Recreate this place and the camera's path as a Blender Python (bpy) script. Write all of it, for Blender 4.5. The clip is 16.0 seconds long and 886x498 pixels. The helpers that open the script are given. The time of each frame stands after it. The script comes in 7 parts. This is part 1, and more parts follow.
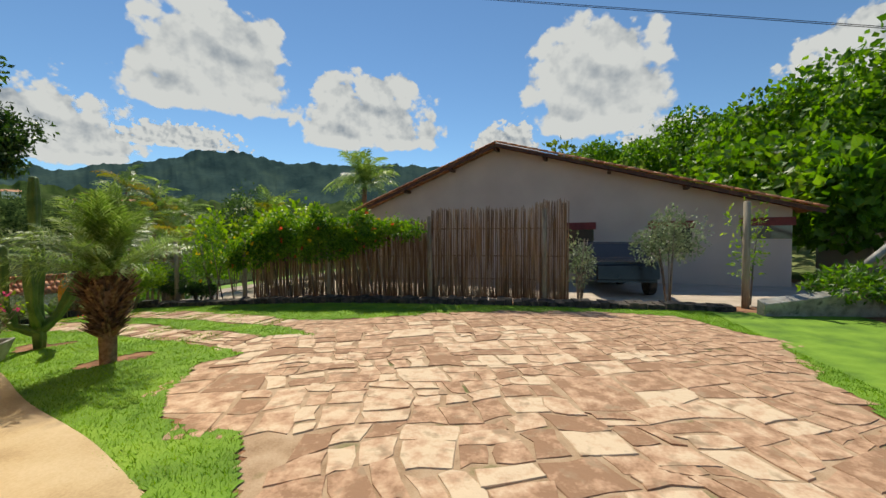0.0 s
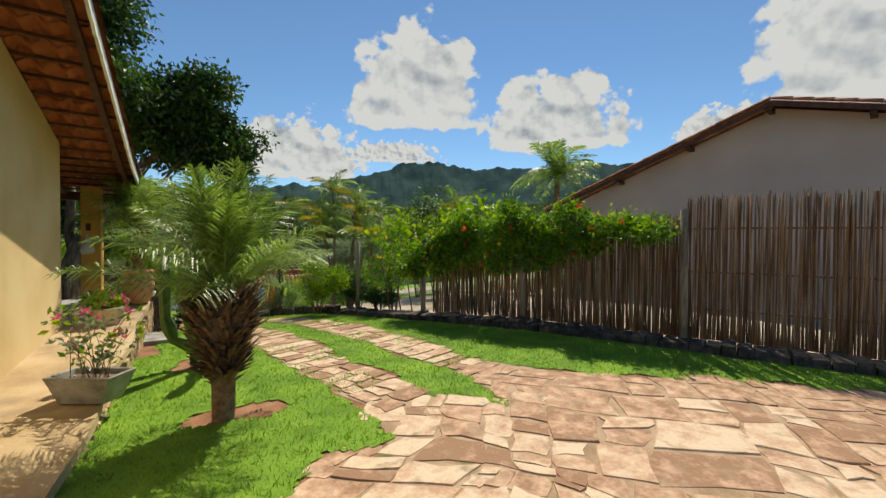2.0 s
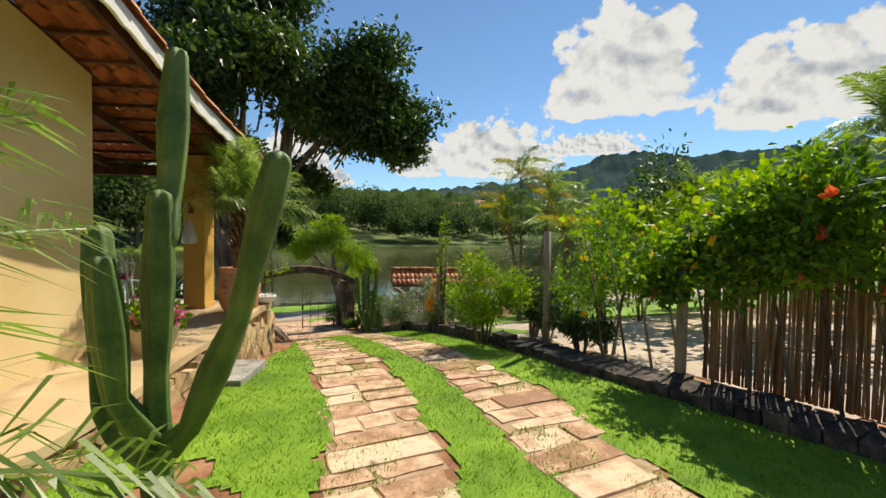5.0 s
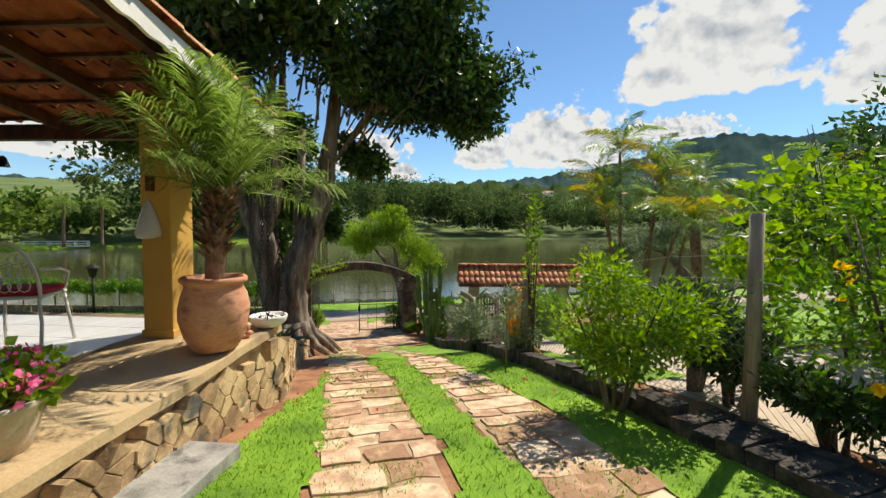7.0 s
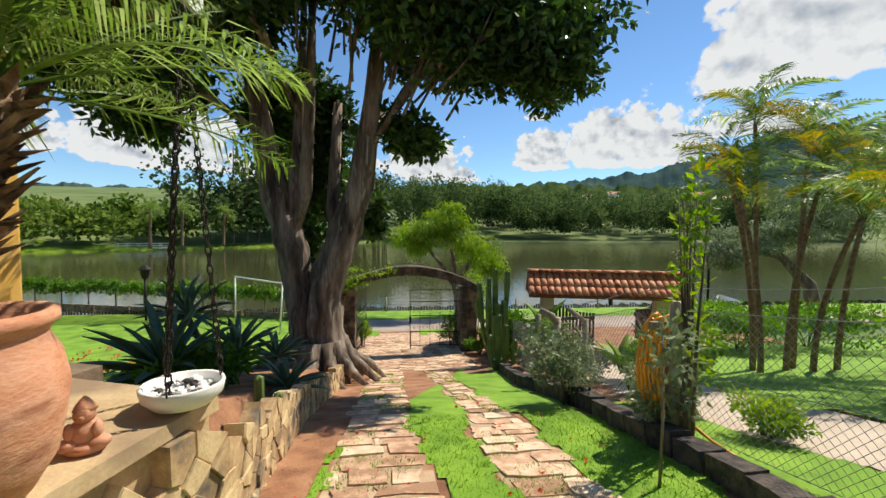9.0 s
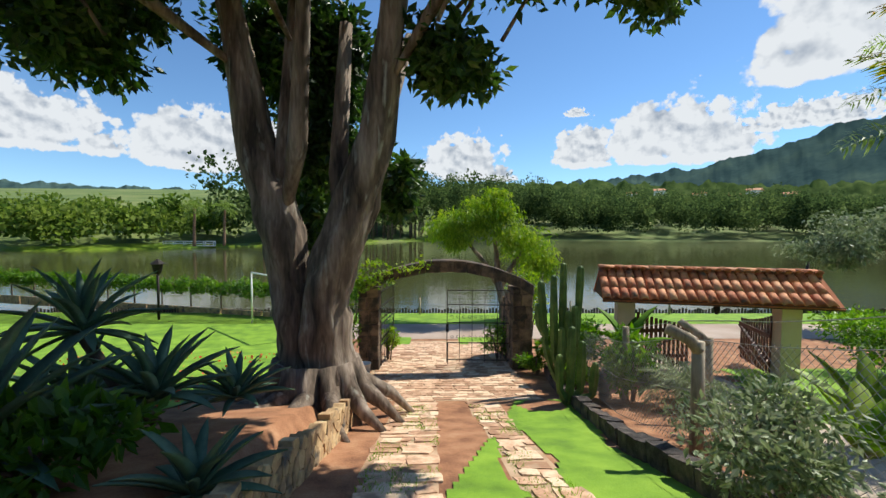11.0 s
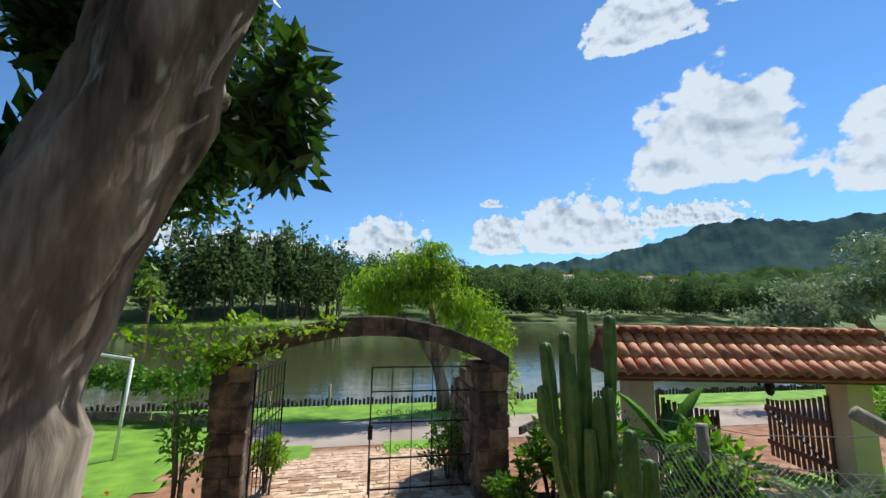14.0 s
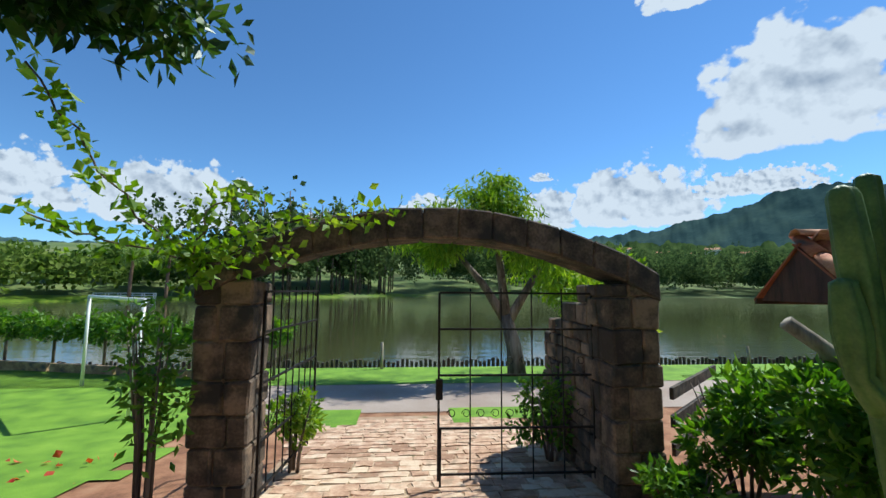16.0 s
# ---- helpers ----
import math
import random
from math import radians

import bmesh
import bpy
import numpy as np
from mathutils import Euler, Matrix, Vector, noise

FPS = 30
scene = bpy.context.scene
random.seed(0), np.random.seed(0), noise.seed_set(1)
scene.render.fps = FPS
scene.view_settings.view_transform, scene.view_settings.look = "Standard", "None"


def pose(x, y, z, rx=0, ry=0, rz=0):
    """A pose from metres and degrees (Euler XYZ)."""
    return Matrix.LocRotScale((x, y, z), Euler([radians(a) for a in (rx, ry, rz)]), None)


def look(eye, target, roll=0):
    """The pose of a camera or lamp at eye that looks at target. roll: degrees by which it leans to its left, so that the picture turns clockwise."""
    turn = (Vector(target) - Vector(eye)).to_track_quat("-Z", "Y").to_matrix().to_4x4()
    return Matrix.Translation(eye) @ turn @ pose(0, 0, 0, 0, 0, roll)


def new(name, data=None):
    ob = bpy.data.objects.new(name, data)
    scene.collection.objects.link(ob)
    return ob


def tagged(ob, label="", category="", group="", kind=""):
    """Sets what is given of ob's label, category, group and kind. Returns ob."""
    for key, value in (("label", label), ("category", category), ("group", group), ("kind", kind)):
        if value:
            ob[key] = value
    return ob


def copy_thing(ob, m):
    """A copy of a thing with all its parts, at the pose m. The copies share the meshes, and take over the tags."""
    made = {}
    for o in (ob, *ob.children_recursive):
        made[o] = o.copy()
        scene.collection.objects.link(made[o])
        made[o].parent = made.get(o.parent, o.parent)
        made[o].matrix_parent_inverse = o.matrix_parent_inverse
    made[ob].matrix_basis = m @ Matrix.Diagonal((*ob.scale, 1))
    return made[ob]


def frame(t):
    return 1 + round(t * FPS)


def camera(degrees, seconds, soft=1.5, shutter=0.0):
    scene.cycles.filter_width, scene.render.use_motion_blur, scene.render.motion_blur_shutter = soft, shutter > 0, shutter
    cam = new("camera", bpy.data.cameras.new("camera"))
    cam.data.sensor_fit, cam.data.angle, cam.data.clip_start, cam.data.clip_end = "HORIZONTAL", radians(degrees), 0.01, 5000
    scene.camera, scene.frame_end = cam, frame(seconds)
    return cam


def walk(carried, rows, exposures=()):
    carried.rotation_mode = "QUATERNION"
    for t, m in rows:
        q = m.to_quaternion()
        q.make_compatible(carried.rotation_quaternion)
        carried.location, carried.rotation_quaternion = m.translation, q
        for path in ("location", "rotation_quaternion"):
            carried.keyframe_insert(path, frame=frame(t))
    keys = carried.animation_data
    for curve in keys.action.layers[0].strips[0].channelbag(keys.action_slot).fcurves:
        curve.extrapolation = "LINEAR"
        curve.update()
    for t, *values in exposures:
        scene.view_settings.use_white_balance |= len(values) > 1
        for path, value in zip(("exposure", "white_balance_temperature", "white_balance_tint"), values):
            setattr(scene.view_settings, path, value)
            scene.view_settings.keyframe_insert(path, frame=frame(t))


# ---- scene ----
cam = camera(94.43, 16.0)
PATH = [
    (0, (0.198, -0.338, 1.546), -75.33, -1.43, -0.29),
    (0.5, (0.867, -0.046, 1.514), -69.82, -1.39, -0.05),
    (1, (1.532, 0.393, 1.515), -63.56, -1.38, 0.05),
    (1.5, (2.115, 0.857, 1.545), -56.85, -1.37, 0.29),
    (2, (2.590, 1.330, 1.573), -50.33, -1.10, 0.40),
    (2.5, (3.103, 1.742, 1.568), -43.88, -0.56, 0.41),
    (3, (3.630, 2.163, 1.563), -38.51, -0.28, 0.39),
    (3.5, (4.161, 2.673, 1.547), -34.56, -0.36, 0.83),
    (4, (4.587, 3.285, 1.521), -30.76, -0.52, 1.25),
    (4.2, (4.736, 3.540, 1.502), -29.17, -0.68, 1.22),
    (6.3, (5.690, 5.987, 1.434), -17.21, -3.02, 0.39),
    (6.5, (5.762, 6.253, 1.428), -16.41, -3.04, 0.42),
    (7, (5.903, 6.947, 1.409), -14.53, -2.96, 0.52),
    (7.5, (6.032, 7.557, 1.405), -12.58, -2.71, 0.50),
    (8, (6.110, 8.232, 1.360), -10.79, -2.57, 0.64),
    (8.5, (6.187, 8.822, 1.305), -8.81, -2.49, 0.69),
    (9, (6.275, 9.380, 1.248), -6.44, -2.58, 0.37),
    (9.2, (6.328, 9.583, 1.215), -5.58, -2.78, 0.26),
    (11.3, (6.354, 12.482, 0.837), -1.23, -2.60, 0.32),
    (11.5, (6.359, 12.737, 0.814), -1.94, -1.86, 0.47),
    (12, (6.368, 13.354, 0.757), -4.97, 0.44, 0.63),
    (12.5, (6.350, 13.916, 0.685), -8.21, 3.10, 0.71),
    (13, (6.361, 14.516, 0.540), -10.80, 5.60, 0.67),
    (13.5, (6.358, 15.096, 0.383), -12.13, 7.37, 0.66),
    (14, (6.358, 15.692, 0.205), -12.19, 8.88, 0.75),
    (14.5, (6.362, 16.320, 0.015), -11.58, 9.07, 0.92),
    (15, (6.369, 16.946, -0.191), -10.29, 8.87, 0.76),
    (15.5, (6.350, 17.564, -0.413), -8.25, 7.72, 0.72),
    (16, (6.333, 18.188, -0.613), -5.39, 5.58, 0.48),
]


def heading(yaw, pitch):
    return Vector((-math.sin(radians(yaw)) * math.cos(radians(pitch)), math.cos(radians(yaw)) * math.cos(radians(pitch)), math.sin(radians(pitch))))


walk(cam, [(t, look(eye, Vector(eye) + heading(yaw, pitch), roll)) for t, eye, yaw, pitch, roll in PATH], [(0, 0.13, 7000, 4), (2, 0.16, 7100, 5), (3, 0.3, 7400, 7), (9, 0.5, 6800, 7), (12, 0.5, 6300, 6), (14, 0.42, 5900, 4), (16, 0.36, 5700, 2)])

# ---------------------------------------------------------------- light
SUN_AZ, SUN_EL = 60.0, 52.5
world = bpy.data.worlds.new("world")
scene.world = world
world.use_nodes = True
wn = world.node_tree
sky = wn.nodes.new("ShaderNodeTexSky")
sky.sky_type = "NISHITA"
sky.sun_disc = False
sky.sun_elevation, sky.sun_rotation = radians(SUN_EL), radians(SUN_AZ)
sky.altitude = 900
sky.air_density, sky.dust_density, sky.ozone_density = 1.0, 0.0, 2.0
clear = wn.nodes.new("ShaderNodeMix")
clear.data_type, clear.blend_type = "RGBA", "MULTIPLY"
clear.inputs["Factor"].default_value = 1.0
clear.inputs["B"].default_value = (0.76, 0.96, 1.12, 1)
wn.links.new(sky.outputs[0], clear.inputs["A"])
wn.links.new(clear.outputs["Result"], wn.nodes["Background"].inputs[0])
wn.nodes["Background"].inputs[1].default_value = 0.1
sun = new("sun", bpy.data.lights.new("sun", "SUN"))
sun.data.energy, sun.data.angle, sun.data.color = 4.6, radians(0.55), (1.0, 0.94, 0.84)
sun_way = Vector((math.sin(radians(SUN_AZ)) * math.cos(radians(SUN_EL)), math.cos(radians(SUN_AZ)) * math.cos(radians(SUN_EL)), math.sin(radians(SUN_EL))))
sun.matrix_world = look(sun_way * 50, (0, 0, 0))
CLOUD_GLOW = 0.6
RNG = np.random.default_rng(7)


# ---------------------------------------------------------------- materials
def mat(name, cols, scale=6.0, rough=0.8, bump=0.3, fine=60.0, metal=0.0, vary=0.0, island=0.0, translucent=0.0, stain=None, stretch=(1, 1, 1), spec=0.4):
    """A mottled surface: colours ramped over coarse noise, grain in fine noise, relief from both."""
    m = bpy.data.materials.new(name)
    m.use_nodes = True
    nt = m.node_tree
    b = nt.nodes["Principled BSDF"]
    b.inputs["Roughness"].default_value, b.inputs["Metallic"].default_value = rough, metal
    b.inputs["Specular IOR Level"].default_value = spec
    co = nt.nodes.new("ShaderNodeTexCoord")
    mp = nt.nodes.new("ShaderNodeMapping")
    mp.inputs["Scale"].default_value = stretch
    geo = nt.nodes.new("ShaderNodeNewGeometry")
    nt.links.new(geo.outputs["Position"], mp.inputs["Vector"])
    n1, n2 = nt.nodes.new("ShaderNodeTexNoise"), nt.nodes.new("ShaderNodeTexNoise")
    n1.inputs["Scale"].default_value, n1.inputs["Detail"].default_value = scale, 6
    n2.inputs["Scale"].default_value, n2.inputs["Detail"].default_value = fine, 4
    for n in (n1, n2):
        nt.links.new(mp.outputs[0], n.inputs["Vector"])
    add = nt.nodes.new("ShaderNodeMath")
    add.operation = "MULTIPLY_ADD"
    nt.links.new(n2.outputs[0], add.inputs[0])
    add.inputs[1].default_value = 0.35
    nt.links.new(n1.outputs[0], add.inputs[2])
    ramp = nt.nodes.new("ShaderNodeValToRGB")
    lo, hi = 0.47, 0.9
    el = ramp.color_ramp.elements
    while len(el) < len(cols):
        el.new(0.5)
    for i, c in enumerate(cols):
        el[i].position = lo + (hi - lo) * i / max(1, len(cols) - 1)
        el[i].color = (*c, 1)
    src = add.outputs[0]
    if vary or island:
        info = nt.nodes.new("ShaderNodeObjectInfo") if vary else geo
        k = nt.nodes.new("ShaderNodeMath")
        k.operation = "MULTIPLY_ADD"
        nt.links.new(info.outputs["Random"] if vary else geo.outputs["Random Per Island"], k.inputs[0])
        k.inputs[1].default_value = vary or island
        k2 = nt.nodes.new("ShaderNodeMath")
        k2.operation = "ADD"
        k2.inputs[1].default_value = -(vary or island) / 2
        nt.links.new(src, k2.inputs[0])
        nt.links.new(k2.outputs[0], k.inputs[2])
        src = k.outputs[0]
    nt.links.new(src, ramp.inputs[0])
    col = ramp.outputs[0]
    if stain:
        n3 = nt.nodes.new("ShaderNodeTexNoise")
        n3.inputs["Scale"].default_value, n3.inputs["Detail"].default_value = stain[1], 8
        nt.links.new(mp.outputs[0], n3.inputs["Vector"])
        r3 = nt.nodes.new("ShaderNodeValToRGB")
        r3.color_ramp.elements[0].position, r3.color_ramp.elements[1].position = stain[2], stain[2] + 0.12
        nt.links.new(n3.outputs[0], r3.inputs[0])
        mx = nt.nodes.new("ShaderNodeMix")
        mx.data_type = "RGBA"
        nt.links.new(r3.outputs[0], mx.inputs["Factor"])
        nt.links.new(col, mx.inputs["A"])
        mx.inputs["B"].default_value = (*stain[0], 1)
        col = mx.outputs["Result"]
    nt.links.new(col, b.inputs["Base Color"])
    if bump:
        bp = nt.nodes.new("ShaderNodeBump")
        bp.inputs["Strength"].default_value, bp.inputs["Distance"].default_value = bump, 0.02
        nt.links.new(add.outputs[0], bp.inputs["Height"])
        nt.links.new(bp.outputs[0], b.inputs["Normal"])
    if translucent:
        tr = nt.nodes.new("ShaderNodeBsdfTranslucent")
        ms = nt.nodes.new("ShaderNodeMixShader")
        ms.inputs[0].default_value = translucent
        hs = nt.nodes.new("ShaderNodeHueSaturation")
        hs.inputs["Value"].default_value, hs.inputs["Saturation"].default_value = 1.5, 1.1
        nt.links.new(col, hs.inputs["Color"])
        nt.links.new(hs.outputs[0], tr.inputs["Color"])
        nt.links.new(b.outputs[0], ms.inputs[1])
        nt.links.new(tr.outputs[0], ms.inputs[2])
        nt.links.new(ms.outputs[0], nt.nodes["Material Output"].inputs["Surface"])
    return m


M = {
    "soil": mat("red_soil", [(0.16, 0.07, 0.035), (0.3, 0.14, 0.07), (0.4, 0.22, 0.12)], 3, 0.95, 0.6, 45),
    "yard": mat("pale_yard", [(0.42, 0.33, 0.25), (0.55, 0.45, 0.36)], 2, 0.95, 0.4, 30),
    "lawn": mat("lawn_turf", [(0.09, 0.18, 0.012), (0.155, 0.285, 0.018), (0.225, 0.36, 0.03)], 2.2, 0.9, 0.7, 70),
    "blade": mat("grass_blade", [(0.11, 0.22, 0.014), (0.19, 0.34, 0.022), (0.3, 0.44, 0.045)], 1.5, 0.6, 0.0, 40, island=0.3, translucent=0.35),
    "bank": mat("far_bank", [(0.06, 0.1, 0.02), (0.12, 0.17, 0.04), (0.2, 0.2, 0.07)], 0.05, 0.95, 0.3, 1.0),
    "stone": mat("pink_flagstone", [(0.32, 0.18, 0.105), (0.49, 0.295, 0.185), (0.6, 0.4, 0.265), (0.68, 0.52, 0.36)], 7, 0.92, 0.6, 34, vary=0.5, stain=((0.36, 0.245, 0.155), 5.5, 0.57)),
    "rubble": mat("rubble_stone", [(0.25, 0.16, 0.085), (0.44, 0.29, 0.15), (0.6, 0.44, 0.24)], 5, 0.9, 0.7, 35, vary=0.3, stain=((0.1, 0.09, 0.08), 4, 0.56)),
    "mortar": mat("earth_mortar", [(0.12, 0.09, 0.06), (0.24, 0.17, 0.11)], 8, 0.95, 0.6, 50),
    "sand": mat("sandy_joint_soil", [(0.3, 0.19, 0.11), (0.43, 0.29, 0.18), (0.5, 0.36, 0.24)], 4, 0.95, 0.6, 60, stain=((0.13, 0.14, 0.04), 3.0, 0.6)),
    "pillarstone": mat("weathered_pillar_stone", [(0.05, 0.037, 0.027), (0.12, 0.085, 0.058), (0.25, 0.17, 0.11)], 5, 0.92, 0.8, 40, vary=0.4, stain=((0.04, 0.036, 0.03), 3, 0.52)),
    "archstone": mat("weathered_arch_stone", [(0.03, 0.024, 0.02), (0.075, 0.055, 0.042), (0.17, 0.12, 0.085)], 5, 0.92, 0.8, 40, vary=0.2, stain=((0.035, 0.032, 0.03), 3, 0.52)),
    "concrete": mat("yellowed_concrete", [(0.36, 0.24, 0.12), (0.5, 0.36, 0.2), (0.58, 0.44, 0.27)], 1.6, 0.85, 0.3, 50, stain=((0.26, 0.18, 0.11), 1.2, 0.56)),
    "grey": mat("grey_concrete", [(0.18, 0.17, 0.15), (0.32, 0.3, 0.27), (0.42, 0.4, 0.36)], 6, 0.9, 0.5, 60, stain=((0.1, 0.1, 0.085), 5, 0.58)),
    "darkcurb": mat("mossy_dark_stone", [(0.02, 0.018, 0.016), (0.06, 0.05, 0.045), (0.13, 0.1, 0.08)], 9, 0.95, 0.8, 50, vary=0.2),
    "cream": mat("cream_plaster", [(0.62, 0.44, 0.2), (0.7, 0.52, 0.26), (0.74, 0.58, 0.32)], 1.2, 0.85, 0.15, 120),
    "ochre": mat("ochre_plaster", [(0.52, 0.29, 0.06), (0.62, 0.37, 0.09)], 1.5, 0.8, 0.15, 100, stain=((0.48, 0.3, 0.12), 3, 0.6)),
    "pink": mat("grey_pink_plaster", [(0.46, 0.37, 0.32), (0.55, 0.45, 0.39)], 0.9, 0.9, 0.15, 90),
    "beige": mat("beige_plaster", [(0.5, 0.42, 0.31), (0.6, 0.52, 0.4)], 2, 0.85, 0.2, 90),
    "white": mat("white_paint", [(0.68, 0.66, 0.62), (0.82, 0.8, 0.77)], 4, 0.5, 0.1, 60),
    "tile": mat("terracotta_roof_tile", [(0.36, 0.11, 0.05), (0.55, 0.22, 0.1), (0.66, 0.34, 0.18)], 5, 0.8, 0.3, 50, vary=0.35, stain=((0.1, 0.07, 0.05), 3.5, 0.6)),
    # Darker tile copy: the shade under the roof is put into its colour
    "tileunder": mat("shaded_tile_underside", [(0.16, 0.04, 0.018), (0.3, 0.08, 0.03), (0.4, 0.13, 0.05)], 3, 0.85, 0.3, 40, island=0.3),
    "pot": mat("terracotta_pot", [(0.42, 0.16, 0.08), (0.56, 0.26, 0.15), (0.62, 0.36, 0.24)], 4, 0.85, 0.4, 40, stain=((0.34, 0.13, 0.07), 4, 0.57), stretch=(1, 1, 2.5)),
    "paletub": mat("pale_planter", [(0.45, 0.36, 0.24), (0.6, 0.5, 0.36)], 5, 0.85, 0.4, 50),
    "bark": mat("grey_brown_bark", [(0.035, 0.027, 0.02), (0.15, 0.112, 0.084), (0.34, 0.275, 0.22)], 5, 0.95, 1.0, 26, stretch=(1, 1, 0.16), stain=((0.34, 0.33, 0.28), 9, 0.61)),
    "palmbark": mat("palm_boots", [(0.05, 0.025, 0.015), (0.15, 0.08, 0.045), (0.26, 0.16, 0.1)], 14, 0.95, 0.8, 60, island=0.3),
    "wood": mat("weathered_post_wood", [(0.14, 0.11, 0.08), (0.3, 0.25, 0.18), (0.42, 0.36, 0.28)], 7, 0.9, 0.6, 50, stretch=(1, 1, 0.15), vary=0.1),
    "cane": mat("bamboo_cane", [(0.11, 0.06, 0.03), (0.22, 0.13, 0.07), (0.36, 0.24, 0.14)], 12, 0.75, 0.2, 80, vary=0.4, stretch=(1, 1, 0.1)),
    "darkwood": mat("dark_brown_wood", [(0.04, 0.014, 0.008), (0.09, 0.032, 0.018), (0.13, 0.05, 0.03)], 8, 0.6, 0.2, 60, stretch=(1, 1, 0.2), vary=0.15),
    "iron": mat("black_iron", [(0.012, 0.011, 0.01), (0.04, 0.03, 0.024)], 20, 0.6, 0.2, 90, metal=0.6),
    "wire": mat("galvanised_wire", [(0.25, 0.25, 0.24), (0.4, 0.4, 0.39)], 20, 0.5, 0.0, 90, metal=0.7),
    "cactus": mat("green_cactus_skin", [(0.04, 0.09, 0.02), (0.09, 0.155, 0.035), (0.15, 0.22, 0.055)], 5, 0.6, 0.2, 60),
    "leaf": mat("broad_green_leaf", [(0.045, 0.11, 0.012), (0.1, 0.21, 0.02), (0.19, 0.32, 0.035)], 1.2, 0.45, 0.0, 20, island=0.4, translucent=0.45),
    "leafdark": mat("dark_tree_leaf", [(0.014, 0.036, 0.008), (0.036, 0.08, 0.014), (0.085, 0.15, 0.025)], 0.7, 0.42, 0.0, 20, island=0.35, translucent=0.3),
    "leafyellow": mat("yellow_green_leaf", [(0.1, 0.19, 0.015), (0.19, 0.31, 0.025), (0.33, 0.42, 0.05)], 1.5, 0.5, 0.0, 20, island=0.35, translucent=0.45),
    "leafgrey": mat("silvery_leaf", [(0.1, 0.14, 0.06), (0.2, 0.25, 0.12), (0.34, 0.38, 0.24)], 2, 0.5, 0.0, 20, island=0.35, translucent=0.25),
    "frond": mat("palm_frond", [(0.085, 0.145, 0.022), (0.165, 0.245, 0.05), (0.29, 0.37, 0.14)], 2, 0.38, 0.0, 20, island=0.4, translucent=0.5),
    "frondgold": mat("golden_palm_frond", [(0.09, 0.14, 0.012), (0.19, 0.21, 0.025), (0.4, 0.22, 0.025)], 1.2, 0.45, 0.0, 20, island=0.4, translucent=0.45),
    "agave": mat("blue_green_agave", [(0.05, 0.1, 0.06), (0.09, 0.17, 0.1), (0.15, 0.24, 0.14)], 3, 0.5, 0.1, 30, island=0.2),
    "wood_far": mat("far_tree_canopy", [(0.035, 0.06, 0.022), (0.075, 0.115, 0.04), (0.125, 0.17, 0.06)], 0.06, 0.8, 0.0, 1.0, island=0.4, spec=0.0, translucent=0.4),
    # Lighter copy of the far canopy: sunlight is put into the colour
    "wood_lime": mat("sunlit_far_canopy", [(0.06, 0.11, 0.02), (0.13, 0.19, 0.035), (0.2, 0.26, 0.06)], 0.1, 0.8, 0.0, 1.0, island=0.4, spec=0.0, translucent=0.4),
    # Distance haze is put into these blue-grey greens
    "mountain": mat("hazy_forested_mountain", [(0.032, 0.06, 0.06), (0.052, 0.088, 0.08), (0.075, 0.115, 0.09)], 0.012, 1.0, 0.0, 0.09, spec=0.0),
    "road": mat("dirt_road", [(0.3, 0.22, 0.17), (0.42, 0.34, 0.28)], 0.8, 0.95, 0.3, 30),
    "red": mat("red_cushion", [(0.35, 0.01, 0.015), (0.5, 0.02, 0.03)], 10, 0.8, 0.1, 80),
    "petalpink": mat("pink_petal", [(0.6, 0.05, 0.22), (0.8, 0.18, 0.38)], 20, 0.6, 0.0, 60, island=0.3, translucent=0.3),
    "petalred": mat("coral_petal", [(0.6, 0.05, 0.03), (0.75, 0.2, 0.1)], 20, 0.6, 0.0, 60, island=0.3, translucent=0.3),
    "petalyellow": mat("yellow_petal", [(0.75, 0.45, 0.01), (0.85, 0.6, 0.03)], 20, 0.6, 0.0, 60, translucent=0.3),
    "hose": mat("orange_hose_rubber", [(0.7, 0.26, 0.01), (0.8, 0.36, 0.03)], 20, 0.4, 0.0, 60),
    "floortile": mat("glazed_floor_tile", [(0.5, 0.49, 0.47), (0.62, 0.61, 0.6)], 1.2, 0.25, 0.05, 30, vary=0.1),
    "paint_dark": mat("dark_car_paint", [(0.01, 0.011, 0.014), (0.018, 0.02, 0.024)], 4, 0.2, 0.0, 60, metal=0.3),
    "glass": mat("window_dark_glass", [(0.02, 0.022, 0.025), (0.03, 0.033, 0.036)], 2, 0.08, 0.0, 30, spec=0.8),
    "maroon": mat("maroon_shutter", [(0.12, 0.015, 0.015), (0.2, 0.03, 0.03)], 6, 0.6, 0.1, 60),
}


